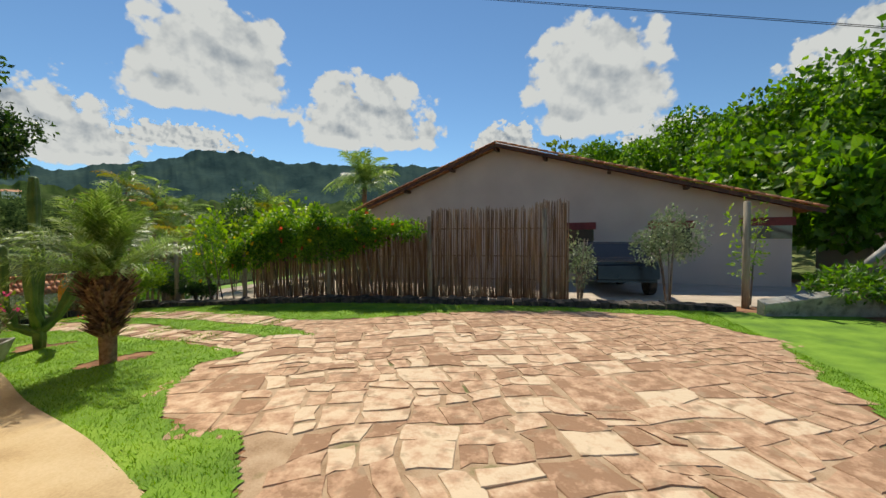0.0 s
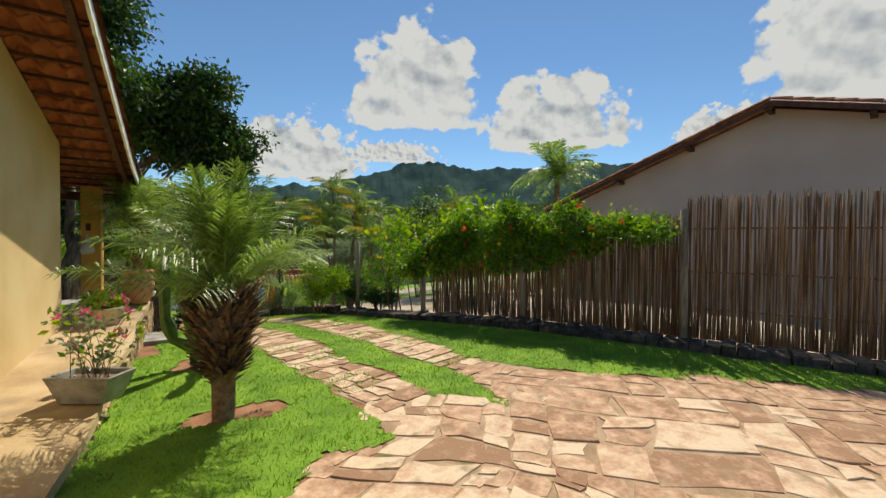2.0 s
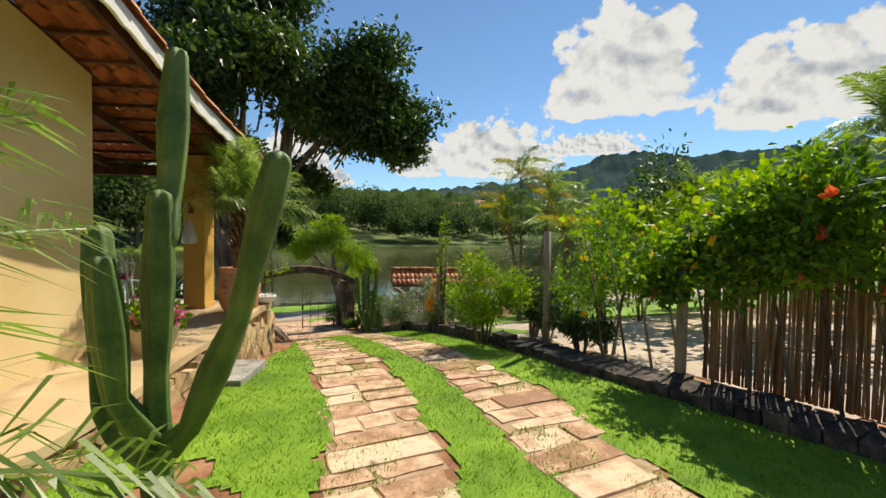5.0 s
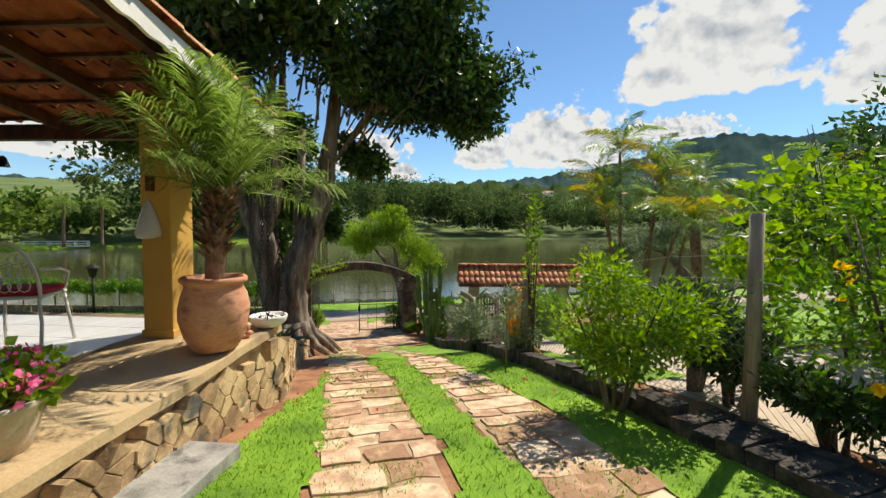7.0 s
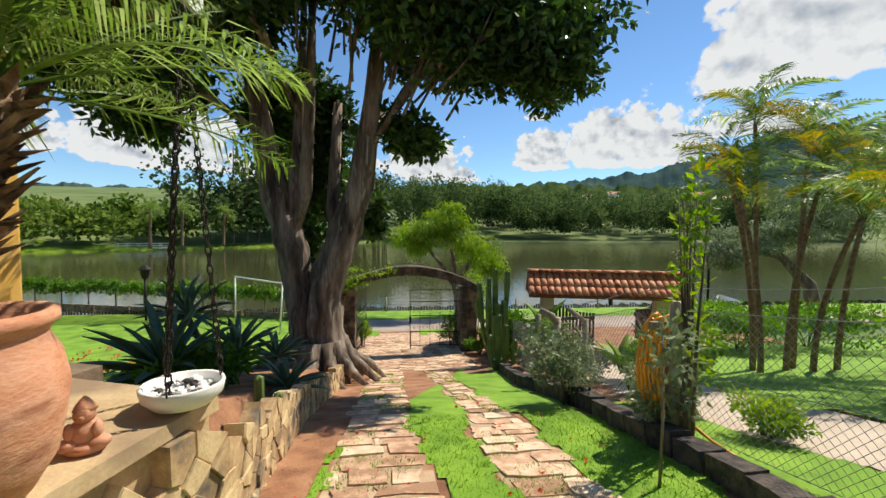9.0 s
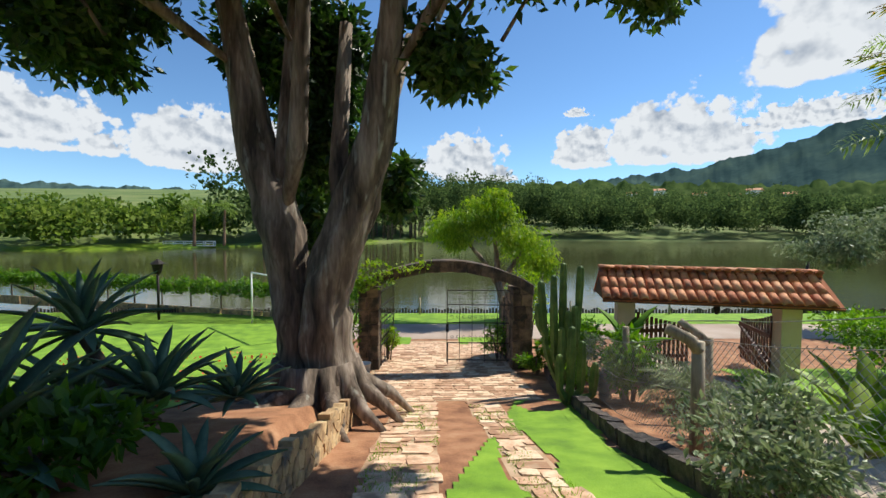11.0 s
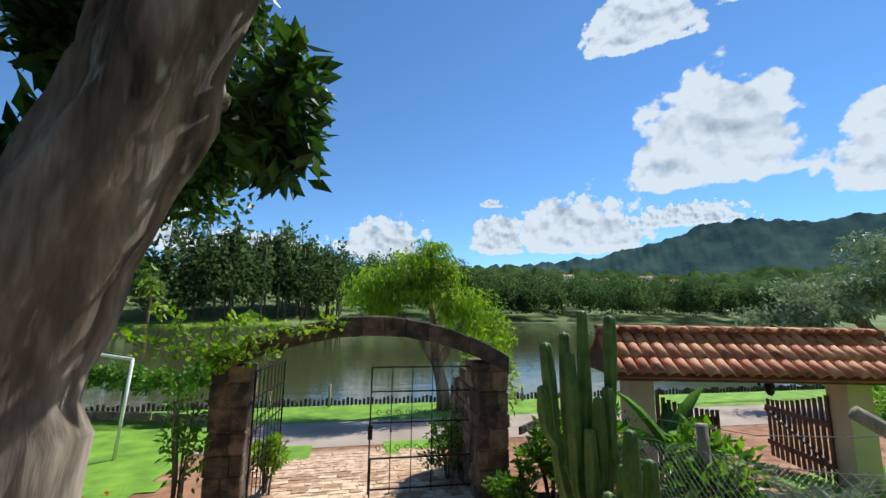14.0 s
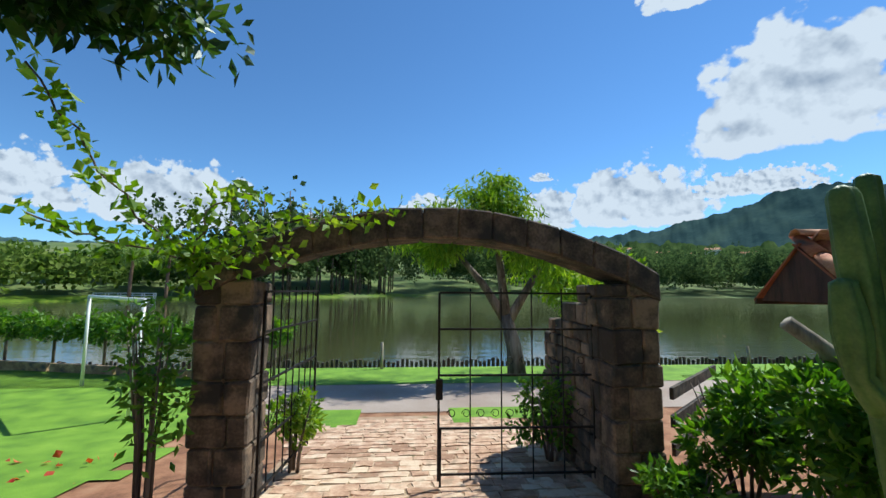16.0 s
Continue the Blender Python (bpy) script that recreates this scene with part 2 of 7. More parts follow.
def water_material():
    m = bpy.data.materials.new("lake_water")
    m.use_nodes = True
    nt = m.node_tree
    b = nt.nodes["Principled BSDF"]
    b.inputs["Base Color"].default_value = (0.06, 0.062, 0.025, 1)
    b.inputs["Roughness"].default_value = 0.06
    b.inputs["Specular IOR Level"].default_value = 0.5
    geo, mp = nt.nodes.new("ShaderNodeNewGeometry"), nt.nodes.new("ShaderNodeMapping")
    mp.inputs["Scale"].default_value = (0.6, 1.6, 1)
    nt.links.new(geo.outputs["Position"], mp.inputs[0])
    hs = []
    for sc, det in ((0.9, 3), (4.5, 3)):
        n = nt.nodes.new("ShaderNodeTexNoise")
        n.inputs["Scale"].default_value, n.inputs["Detail"].default_value = sc, det
        nt.links.new(mp.outputs[0], n.inputs["Vector"])
        hs.append(n)
    a = nt.nodes.new("ShaderNodeMath")
    a.operation = "MULTIPLY_ADD"
    nt.links.new(hs[1].outputs[0], a.inputs[0])
    a.inputs[1].default_value = 0.35
    nt.links.new(hs[0].outputs[0], a.inputs[2])
    bp = nt.nodes.new("ShaderNodeBump")
    bp.inputs["Strength"].default_value, bp.inputs["Distance"].default_value = 0.28, 0.04
    nt.links.new(a.outputs[0], bp.inputs["Height"])
    nt.links.new(bp.outputs[0], b.inputs["Normal"])
    return m


M["water"] = water_material()


def cloud_material(seed, aspect):
    """A cumulus on a far backdrop sheet: fractal density inside an oval, brighter towards the sun, greyer at the base."""
    m = bpy.data.materials.new("cumulus")
    m.use_nodes = True
    nt = m.node_tree
    nt.nodes.remove(nt.nodes["Principled BSDF"])
    co = nt.nodes.new("ShaderNodeTexCoord")

    def math_node(op, a, b, c=None):
        n = nt.nodes.new("ShaderNodeMath")
        n.operation = op
        for k, v in enumerate((a, b, c)):
            if v is None:
                continue
            if isinstance(v, (int, float)):
                n.inputs[k].default_value = v
            else:
                nt.links.new(v, n.inputs[k])
        return n.outputs[0]

    def density(dx, dz):
        mp = nt.nodes.new("ShaderNodeMapping")
        mp.inputs["Location"].default_value = (dx, 0, dz)
        nt.links.new(co.outputs["Object"], mp.inputs[0])
        sp = nt.nodes.new("ShaderNodeSeparateXYZ")
        nt.links.new(mp.outputs[0], sp.inputs[0])
        r2 = math_node("MULTIPLY", sp.outputs[0], sp.outputs[0])
        z1 = math_node("ADD", sp.outputs[2], 0.12)
        z2 = math_node("MULTIPLY", z1, z1)
        base = math_node("MAXIMUM", math_node("MULTIPLY", math_node("ADD", sp.outputs[2], 0.38), -6.0), 0.0)
        oval = math_node("SUBTRACT", math_node("SUBTRACT", 1.05, math_node("MULTIPLY", math_node("ADD", r2, math_node("MULTIPLY", z2, 1.1)), 1.35)), base)
        nz_ = nt.nodes.new("ShaderNodeTexNoise")
        nz_.noise_dimensions = "4D"
        nz_.inputs["W"].default_value = seed * 3.7
        nz_.inputs["Scale"].default_value, nz_.inputs["Detail"].default_value, nz_.inputs["Roughness"].default_value = 2.3, 9, 0.56
        m2 = nt.nodes.new("ShaderNodeMapping")
        m2.inputs["Scale"].default_value = (aspect, 1, 1)
        nt.links.new(mp.outputs[0], m2.inputs[0])
        nt.links.new(m2.outputs[0], nz_.inputs["Vector"])
        vo = nt.nodes.new("ShaderNodeTexVoronoi")
        vo.feature = "SMOOTH_F1"
        vo.inputs["Scale"].default_value = 5.0
        vo.inputs["Detail"].default_value = 3
        nt.links.new(m2.outputs[0], vo.inputs["Vector"])
        d = math_node("ADD", oval, math_node("MULTIPLY", math_node("SUBTRACT", nz_.outputs[0], 0.5), 1.75))
        return math_node("ADD", d, math_node("MULTIPLY", math_node("SUBTRACT", 0.35, vo.outputs["Distance"]), 0.75)), sp.outputs[2]

    d0, z0 = density(0, 0)
    d1, _ = density(-0.03, -0.1)
    alpha = nt.nodes.new("ShaderNodeMapRange")
    alpha.interpolation_type = "SMOOTHSTEP"
    alpha.inputs["From Min"].default_value, alpha.inputs["From Max"].default_value = 0.08, 0.26
    nt.links.new(d0, alpha.inputs["Value"])
    lit = math_node("MULTIPLY_ADD", math_node("SUBTRACT", d0, d1), 1.1, 0.8)
    lit = math_node("ADD", lit, math_node("MULTIPLY", z0, 0.45))
    lit = math_node("SUBTRACT", lit, math_node("MULTIPLY", math_node("MAXIMUM", math_node("SUBTRACT", d0, 0.36), 0.0), 0.44))
    ramp = nt.nodes.new("ShaderNodeValToRGB")
    el = ramp.color_ramp.elements
    el[0].position, el[0].color = 0.1, (0.36, 0.43, 0.55, 1)
    el[1].position, el[1].color = 0.8, (0.95, 0.98, 1.04, 1)
    nt.links.new(lit, ramp.inputs[0])
    em = nt.nodes.new("ShaderNodeEmission")
    em.inputs["Strength"].default_value = CLOUD_GLOW
    nt.links.new(ramp.outputs[0], em.inputs["Color"])
    tr = nt.nodes.new("ShaderNodeBsdfTransparent")
    mx = nt.nodes.new("ShaderNodeMixShader")
    nt.links.new(alpha.outputs[0], mx.inputs[0])
    nt.links.new(tr.outputs[0], mx.inputs[1])
    nt.links.new(em.outputs[0], mx.inputs[2])
    nt.links.new(mx.outputs[0], nt.nodes["Material Output"].inputs["Surface"])
    return m


# ---------------------------------------------------------------- mesh helpers


def mesh_of(name, verts, faces, material, smooth=False):
    me = bpy.data.meshes.new(name)
    v = np.asarray(verts, dtype=np.float32).reshape(-1, 3)
    f = np.asarray(faces, dtype=np.int32)
    k = f.shape[1]
    me.vertices.add(len(v))
    me.vertices.foreach_set("co", v.ravel())
    me.loops.add(f.size)
    me.loops.foreach_set("vertex_index", f.ravel())
    me.polygons.add(len(f))
    me.polygons.foreach_set("loop_start", np.arange(0, f.size, k, dtype=np.int32))
    me.polygons.foreach_set("loop_total", np.full(len(f), k, dtype=np.int32))
    me.polygons.foreach_set("use_smooth", np.full(len(f), bool(smooth)))
    me.materials.append(material)
    me.update(calc_edges=True)
    me.validate()
    return me


def bm_mesh(name, bm, material, smooth=False):
    me = bpy.data.meshes.new(name)
    bmesh.ops.recalc_face_normals(bm, faces=bm.faces)
    bm.to_mesh(me)
    bm.free()
    me.materials.append(material)
    if smooth:
        for p in me.polygons:
            p.use_smooth = True
    return me


def put(name, me, parent=None, at=None, label=""):
    ob = new(name, me)
    if parent is not None:
        ob.parent = parent
    if at is not None:
        ob.matrix_basis = at
    if label:
        ob["label"] = label
    return ob


def part(name, bm, material, parent, label="", smooth=False):
    return put(name, bm_mesh(name, bm, material, smooth), parent, None, label)


def thing(name, label, category, x=0, y=0, z=0, rz=0, group="", kind=""):
    ob = new(name)
    ob.empty_display_size = 0.1
    ob.matrix_basis = pose(x, y, z, 0, 0, rz)
    return tagged(ob, label, category, group, kind)


def box(bm, x0, x1, y0, y1, z0, z1, bev=0.0, m=None):
    r = bmesh.ops.create_cube(bm, size=1, matrix=Matrix.LocRotScale(((x0 + x1) / 2, (y0 + y1) / 2, (z0 + z1) / 2), None, (abs(x1 - x0), abs(y1 - y0), abs(z1 - z0))))
    vs = r["verts"]
    if bev:
        es = list({e for v in vs for e in v.link_edges})
        out = bmesh.ops.bevel(bm, geom=es, offset=bev, segments=2, affect="EDGES", profile=0.6)
        vs = list({v for f in out["faces"] for v in f.verts} | {v for v in vs if v.is_valid})
    if m is not None:
        bmesh.ops.transform(bm, matrix=m, verts=[v for v in vs if v.is_valid])
    return vs


def tube(path, radii, sides=8, cap=True, ribs=0, rib_depth=0.0, wobble=0.0):
    """Verts and quads of a tube along a path; ribs gives a fluted section."""
    path = [Vector(p) for p in path]
    if np.isscalar(radii):
        radii = [radii] * len(path)
    V, Fc = [], []
    up = Vector((0.03, 0.99, 0.05)).normalized()
    n = sides
    for i, p in enumerate(path):
        d = (path[min(i + 1, len(path) - 1)] - path[max(i - 1, 0)]).normalized()
        a = d.cross(up)
        if a.length < 1e-3:
            a = d.cross(Vector((1, 0, 0)))
        a.normalize()
        b = d.cross(a).normalized()
        up = -b if (-b).dot(up) > b.dot(up) else b
        b = d.cross(a)
        for k in range(n):
            w = 2 * math.pi * k / n
            r = radii[i] * (1 + (rib_depth * math.cos(w * ribs) if ribs else 0))
            if wobble:
                q = p * 2.2 + Vector((math.cos(w), math.sin(w), 0)) * 1.1
                r *= 1 + wobble * noise.noise(q)
            V.append(p + (a * math.cos(w) + b * math.sin(w)) * r)
        if i:
            o = (i - 1) * n
            for k in range(n):
                Fc.append((o + k, o + (k + 1) % n, o + n + (k + 1) % n, o + n + k))
    if cap:
        for i, rev in ((0, True), (len(path) - 1, False)):
            c = len(V)
            V.append(path[i])
            for k in range(n):
                a_, b_ = i * n + k, i * n + (k + 1) % n
                Fc.append((c, b_, a_, a_) if rev else (c, a_, b_, b_))
    return V, Fc


def tubes(name, specs, material, smooth=True):
    """One mesh of several tubes."""
    bm = bmesh.new()
    for V, Fc in specs:
        vs = [bm.verts.new(v) for v in V]
        for f in Fc:
            ids = list(dict.fromkeys(f))
            try:
                bm.faces.new([vs[i] for i in ids])
            except ValueError:
                pass
    return bm_mesh(name, bm, material, smooth)


def lathe(bm, prof, n=28, m=None):
    rings = []
    for r, z in prof:
        rings.append([bm.verts.new((r * math.cos(2 * math.pi * k / n), r * math.sin(2 * math.pi * k / n), z)) for k in range(n)])
    for a, b in zip(rings, rings[1:]):
        for k in range(n):
            bm.faces.new((a[k], a[(k + 1) % n], b[(k + 1) % n], b[k]))
    for ring in (rings[0], rings[-1]):
        if len(set(round(v.co.x, 4) for v in ring)) > 1:
            bm.faces.new(ring)
    if m is not None:
        bmesh.ops.transform(bm, matrix=m, verts=[v for r in rings for v in r])


def unit(n, rng=RNG):
    v = rng.normal(size=(n, 3))
    return v / np.linalg.norm(v, axis=1, keepdims=True)


def leaves(name, P, size, material, aspect=0.45, out=None, lean=0.6, droop=0.0, vary=0.35, rng=RNG):
    """Folded leaves, two triangles each, at the points P, turned at random and partly along out."""
    n = len(P)
    d = unit(n, rng)
    if out is not None:
        d = d * (1 - lean) + out * lean
    d[:, 2] -= droop
    d /= np.linalg.norm(d, axis=1, keepdims=True)
    s = np.cross(d, unit(n, rng))
    s /= np.linalg.norm(s, axis=1, keepdims=True) + 1e-9
    nn = np.cross(d, s)
    L = (size * (1 + vary * rng.uniform(-1, 1, n)))[:, None]
    w = L * aspect * 0.5
    V = np.stack([P, P + d * L * 0.45 + s * w + nn * L * 0.08, P + d * L, P + d * L * 0.45 - s * w + nn * L * 0.08], 1).reshape(-1, 3)
    o = np.arange(n)[:, None] * 4
    Fc = np.concatenate([o + [0, 1, 2], o + [0, 2, 3]], 0)
    return mesh_of(name, V, Fc, material)


def blob_points(n, centre, radii, shell=0.55, lumps=7, rng=RNG, flat_bottom=-0.8):
    """Points in an uneven crown: several overlapping lobes with gaps between them."""
    c = unit(lumps, rng) * rng.uniform(0.25, 0.72, (lumps, 1))
    c[:, 2] = np.maximum(c[:, 2], flat_bottom * 0.6)
    rad = rng.uniform(0.3, 0.55, lumps)
    k = rng.integers(0, lumps, n)
    u = unit(n, rng)
    r = (shell + (1 - shell) * rng.uniform(0, 1, n)) * rad[k]
    p = c[k] + u * r[:, None]
    p[:, 2] = np.maximum(p[:, 2], flat_bottom)
    return np.asarray(centre) + p * np.asarray(radii), u

# ---------------------------------------------------------------- terrain
GY = [-60, -3, 2, 5, 8, 10, 12, 14, 16, 18, 20, 22, 25, 30.5, 31.4, 34]
GZ = [0.3, 0.01, 0.04, -0.01, -0.12, -0.24, -0.53, -0.9, -1.41, -1.95, -2.34, -2.55, -2.84, -2.9, -3.5, -4.6]
BY = [11.0, 11.6, 12.2, 13.9, 17.5, 20, 22]
BZ = [0.1, 0.1, 0.02, -0.5, -1.45, -2.25, -2.55]
LAKE_Z = -3.3


def shore(x):
    return np.interp(x, [-220, -110, -60, -25, 0, 60, 160, 400], [60, 78, 88, 120, 165, 186, 190, 200])


def height(x, y):
    x, y = np.asarray(x, float), np.asarray(y, float)
    z = np.interp(y, GY, GZ)
    bed = np.interp(y, BY, BZ)
    f = np.clip((5.0 - x) / 0.25, 0, 1) * np.clip((y - 11.2) / 0.3, 0, 1) * np.clip((21.5 - y) / 2, 0, 1)
    z = z + (bed - z) * f
    far = y - shore(x)
    land = -3.2 + np.clip(far, 0, 400) * 0.1 + 6 * np.clip(far / 200, 0, 1)
    z = np.where(far > 0, land, z)
    hill = np.clip((x - 24) * 0.55 - (y + 4) * 0.5 - 4, 0, 60) * 0.34
    return z + np.where(y < 12, hill, 0)


def H(x, y):
    return float(height(x, y))


def grid_mesh(name, xs, ys, material, off=0.0, keep=None, rough=0.0):
    X, Y = np.meshgrid(xs, ys)
    Z = height(X, Y) + off
    if rough:
        Z = Z + RNG.normal(size=Z.shape) * rough
    V = np.stack([X, Y, Z], -1).reshape(-1, 3)
    nx = len(xs)
    i, j = np.meshgrid(np.arange(nx - 1), np.arange(len(ys) - 1))
    a = (j * nx + i).ravel()
    Fc = np.stack([a, a + 1, a + nx + 1, a + nx], 1)
    if keep is not None:
        c = V[Fc].mean(1)
        Fc = Fc[keep(c[:, 0], c[:, 1])]
        used, inv = np.unique(Fc, return_inverse=True)
        V, Fc = V[used], inv.reshape(-1, 4)
    return mesh_of(name, V, Fc, material, True)


def spread(lo, hi, fine_lo, fine_hi, step, grow=1.28):
    mid = list(np.arange(fine_lo, fine_hi + 1e-6, step))
    s, a = step, fine_hi
    while a < hi:
        s *= grow
        a += s
        mid.append(a)
    s, a = step, fine_lo
    while a > lo:
        s *= grow
        a -= s
        mid.insert(0, a)
    return np.array(mid)


def path_x(y):
    return np.interp(y, [9, 11.5, 13, 14.5, 17, 20, 22, 25], [11.2, 10.75, 10.3, 10.3, 10.9, 11.9, 12.7, 12.9])


ground = put("ground", grid_mesh("ground", spread(-2500, 2500, -6, 18, 0.25), spread(-2500, 2500, -6, 35, 0.25), M["soil"]))
ground.data.materials.append(M["bank"])
cn = np.array([q.center[:] for q in ground.data.polygons])
ground.data.polygons.foreach_set("material_index", ((np.abs(cn[:, 0]) > 20) | (cn[:, 1] < -9) | (cn[:, 1] > 34)).astype(np.int32))
tagged(ground, "bare reddish garden soil running out to the lake bed", "ground", kind="structure")

lake = put("water", mesh_of("water", [(-700, 31.0, LAKE_Z), (900, 31.0, LAKE_Z), (900, 400, LAKE_Z), (-700, 400, LAKE_Z)], [(0, 1, 2, 3)], M["water"]))
tagged(lake, "calm brown-green lake with fine ripples", "lake", kind="structure")


def inside(poly):
    p = np.array(poly, float)

    def test(x, y):
        r = np.zeros(np.shape(x), bool)
        for (x0, y0), (x1, y1) in zip(p, np.roll(p, -1, 0)):
            c = ((y0 > y) != (y1 > y)) & (x < (x1 - x0) * (y - y0) / (y1 - y0 + 1e-12) + x0)
            r ^= c
        return r
    return test


def wavy(x, y, amp=0.06):
    return amp * (np.sin(x * 3.1 + y * 2.3) + np.sin(x * 7.3 - y * 5.1) * 0.6 + np.sin(y * 11.7 + x * 4.0) * 0.4)


# paved court and the two wheel tracks, as plan shapes
COURT = [(2.2, 1.45), (2.84, 1.96), (2.95, 2.9), (3.5, 3.43), (4.3, 3.85), (4.7, 3.55), (5.1, 4.4), (5.75, 4.2), (6.05, 3.35), (6.55, 4.4), (7.1, 4.2), (7.3, 2.9), (8.0, 1.9), (8.7, 0.6), (9.1, -0.9), (9.0, -2.7), (7.4, -3.5), (6.2, -3.4), (4.9, -3.05), (3.2, -3.0), (0.8, -3.6), (-1.5, -3.0), (-0.8, -0.8), (1.2, 0.3)]
LEFT = [(5.05, 4.0), (5.75, 3.9), (5.94, 5.4), (6.34, 7.1), (6.6, 8.5), (6.6, 11.4), (6.47, 13.1), (6.41, 14.8), (6.42, 19.5), (5.65, 19.5), (5.69, 17.6), (5.74, 14.2), (5.8, 11.8), (5.75, 9.0), (5.66, 7.7), (5.28, 5.8)]
RIGHT = [(6.4, 4.2), (7.0, 4.0), (7.15, 4.75), (7.46, 5.8), (7.75, 7.3), (7.85, 8.9), (7.7, 11.9), (7.65, 13.4), (7.5, 16.1), (7.5, 19.5), (6.95, 19.5), (7.08, 16.2), (7.05, 12.7), (7.08, 9.0), (6.98, 7.4), (6.75, 6.1)]
WALK = [(0.0, -4.5), (0.87, -1.6), (2.03, 1.9), (5.32, 11.62), (3.7, 12.2), (-1.4, -3.0)]
in_court, in_left, in_right, in_walk = inside(COURT), inside(LEFT), inside(RIGHT), inside(WALK)


def fence_x(y):
    return np.interp(y, [-4, -0.7, 2.5, 5.2, 9.4, 12.5, 15, 18.2, 22], [10.3, 10.1, 9.75, 9.75, 9.15, 8.95, 9.0, 9.15, 9.6])


def curb_x(y):
    return np.interp(y, [-4, -1, 2, 5, 8, 10, 12, 14, 16.3, 18, 20, 22], [9.75, 9.55, 9.25, 9.1, 8.65, 8.45, 8.5, 8.5, 8.4, 8.65, 8.8, 9.0])


def lawn_here(x, y):
    w = wavy(x, y)
    ok = (x + w < curb_x(y)) & (y < 19.4) & (y > -6)
    ok &= ~in_court(x + w, y + w) & ~in_left(x + w, y) & ~in_right(x + w, y) & ~in_walk(x, y)
    ok &= (x > 2.0 + 0.335 * (y - 1.9)) | (y < -2)
    ok &= ~((y > 8.4) & (x < 4.6 + (y - 8.6) * 0.3 + w) & (x < 5.62 + w) & (y < 14.5)) & ~((y >= 14.5) & (x < 5.3 + w))
    ok &= ((x - 4.15) ** 2 + (y - 5.05) ** 2 > 0.13 + w * 1.6) & ((x - 4.65) ** 2 + (y - 7.2) ** 2 > 0.1 + w * 1.4)
    ok &= ((x - 8.15) ** 2 + (y - 18.9) ** 2 > 0.2 + w)
    return ok


lawn = put("lawn", grid_mesh("lawn", np.arange(0.4, 10.4, 0.06), np.arange(-6, 19.5, 0.06), M["lawn"], 0.012, lawn_here, 0.004))
tagged(lawn, "bright green mown lawn around the stone tracks", "lawn", kind="structure")


def left_lawn_here(x, y):
    w = wavy(x, y, 0.15)
    return (x < 3.2 + w - np.clip(17 - y, 0, 9) * 0.28) & (y < 30.2 + (-1 - x) * 0.28) & (y > 12.5) & (x > -32)


left_lawn = put("lawn", grid_mesh("lawn", np.arange(-32, 3.6, 0.3), np.arange(12.5, 39, 0.3), M["lawn"], 0.02, left_lawn_here))
tagged(left_lawn, "wide sunny lawn strewn with fallen orange petals", "lawn", kind="structure")
right_lawn = put("lawn", grid_mesh("lawn", np.arange(9.2, 30, 0.3), np.arange(12, 29, 0.3), M["lawn"], 0.02, lambda x, y: (x > path_x(y) + 0.8 + wavy(x, y)) & ~((y > 22) & (y < 28.4))))
tagged(right_lawn, "neighbour's mown lawn behind the wire fence", "lawn", kind="structure")
strip = put("lawn", grid_mesh("lawn", np.arange(8.6, 10.6, 0.08), np.arange(10.9, 14.4, 0.08), M["lawn"], 0.02, lambda x, y: (x > curb_x(y) + 0.26 + wavy(x, y, 0.03)) & (x < path_x(y) - 0.78)))
tagged(strip, "narrow grass strip between kerb and pale path", "lawn", kind="structure")
bank = put("lawn", grid_mesh("lawn", np.arange(-30, 60, 0.4), np.arange(28.2, 31.2, 0.2), M["lawn"], 0.02, lambda x, y: y + wavy(x, y, 0.1) < 30.8))
tagged(bank, "grass verge along the lake shore", "lawn", kind="structure")
gate_grass = put("lawn", grid_mesh("lawn", np.arange(4.0, 9.4, 0.1), np.arange(24.6, 26.2, 0.1), M["lawn"], 0.02, lambda x, y: (y > 25.3 + wavy(x, y, 0.15)) & ((x < 5.6) | (x > 7.2))))
tagged(gate_grass, "thin strip of grass beside the road", "lawn", kind="structure")
road = put("road", grid_mesh("road", np.arange(-30, 60, 0.5), np.arange(25.9, 28.6, 0.25), M["road"], 0.012))
tagged(road, "pale packed-earth road between garden and lake", "road", kind="structure")
yard = put("pavement", grid_mesh("pavement", np.arange(9.3, 16.4, 0.2), np.arange(-8, 12, 0.2), M["yard"], 0.012, lambda x, y: x > fence_x(y) + 0.2))
tagged(yard, "pale sunlit concrete yard behind the fence", "pavement", kind="structure")
path_r = put("pavement", grid_mesh("pavement", np.arange(9.4, 13, 0.15), np.arange(11, 24.5, 0.15), M["yard"], 0.016, lambda x, y: (np.abs(x - path_x(y)) < 0.8 + wavy(x, y)) & (x > fence_x(y) + 0.4)))
tagged(path_r, "pale garden path leading to the tiled gate", "path", kind="structure")

sand = put("pavement", grid_mesh("pavement", np.arange(-2, 9.6, 0.08), np.arange(-4, 26, 0.08), M["sand"], 0.004, lambda x, y: in_court(x, y) | in_left(x, y) | in_right(x, y) | ((x > 4.9) & (x < 8.3) & (y > 19.4) & (y < 25.7))))
tagged(sand, "sandy soil in the joints of the paving", "paving", kind="structure")
# shore edging: short dark stakes at the water line
stakes = [tube([(x, 30.95 + 0.05 * math.sin(x * 5), -3.5), (x, 30.95 + 0.05 * math.sin(x * 5), -2.78 + 0.05 * math.sin(x * 9.1))], 0.05, 5) for x in np.arange(-12, 40, 0.14)]
tagged(put("trim", tubes("trim", stakes, M["darkcurb"], False)), "low row of dark stakes edging the shore", "edging", kind="stuff")

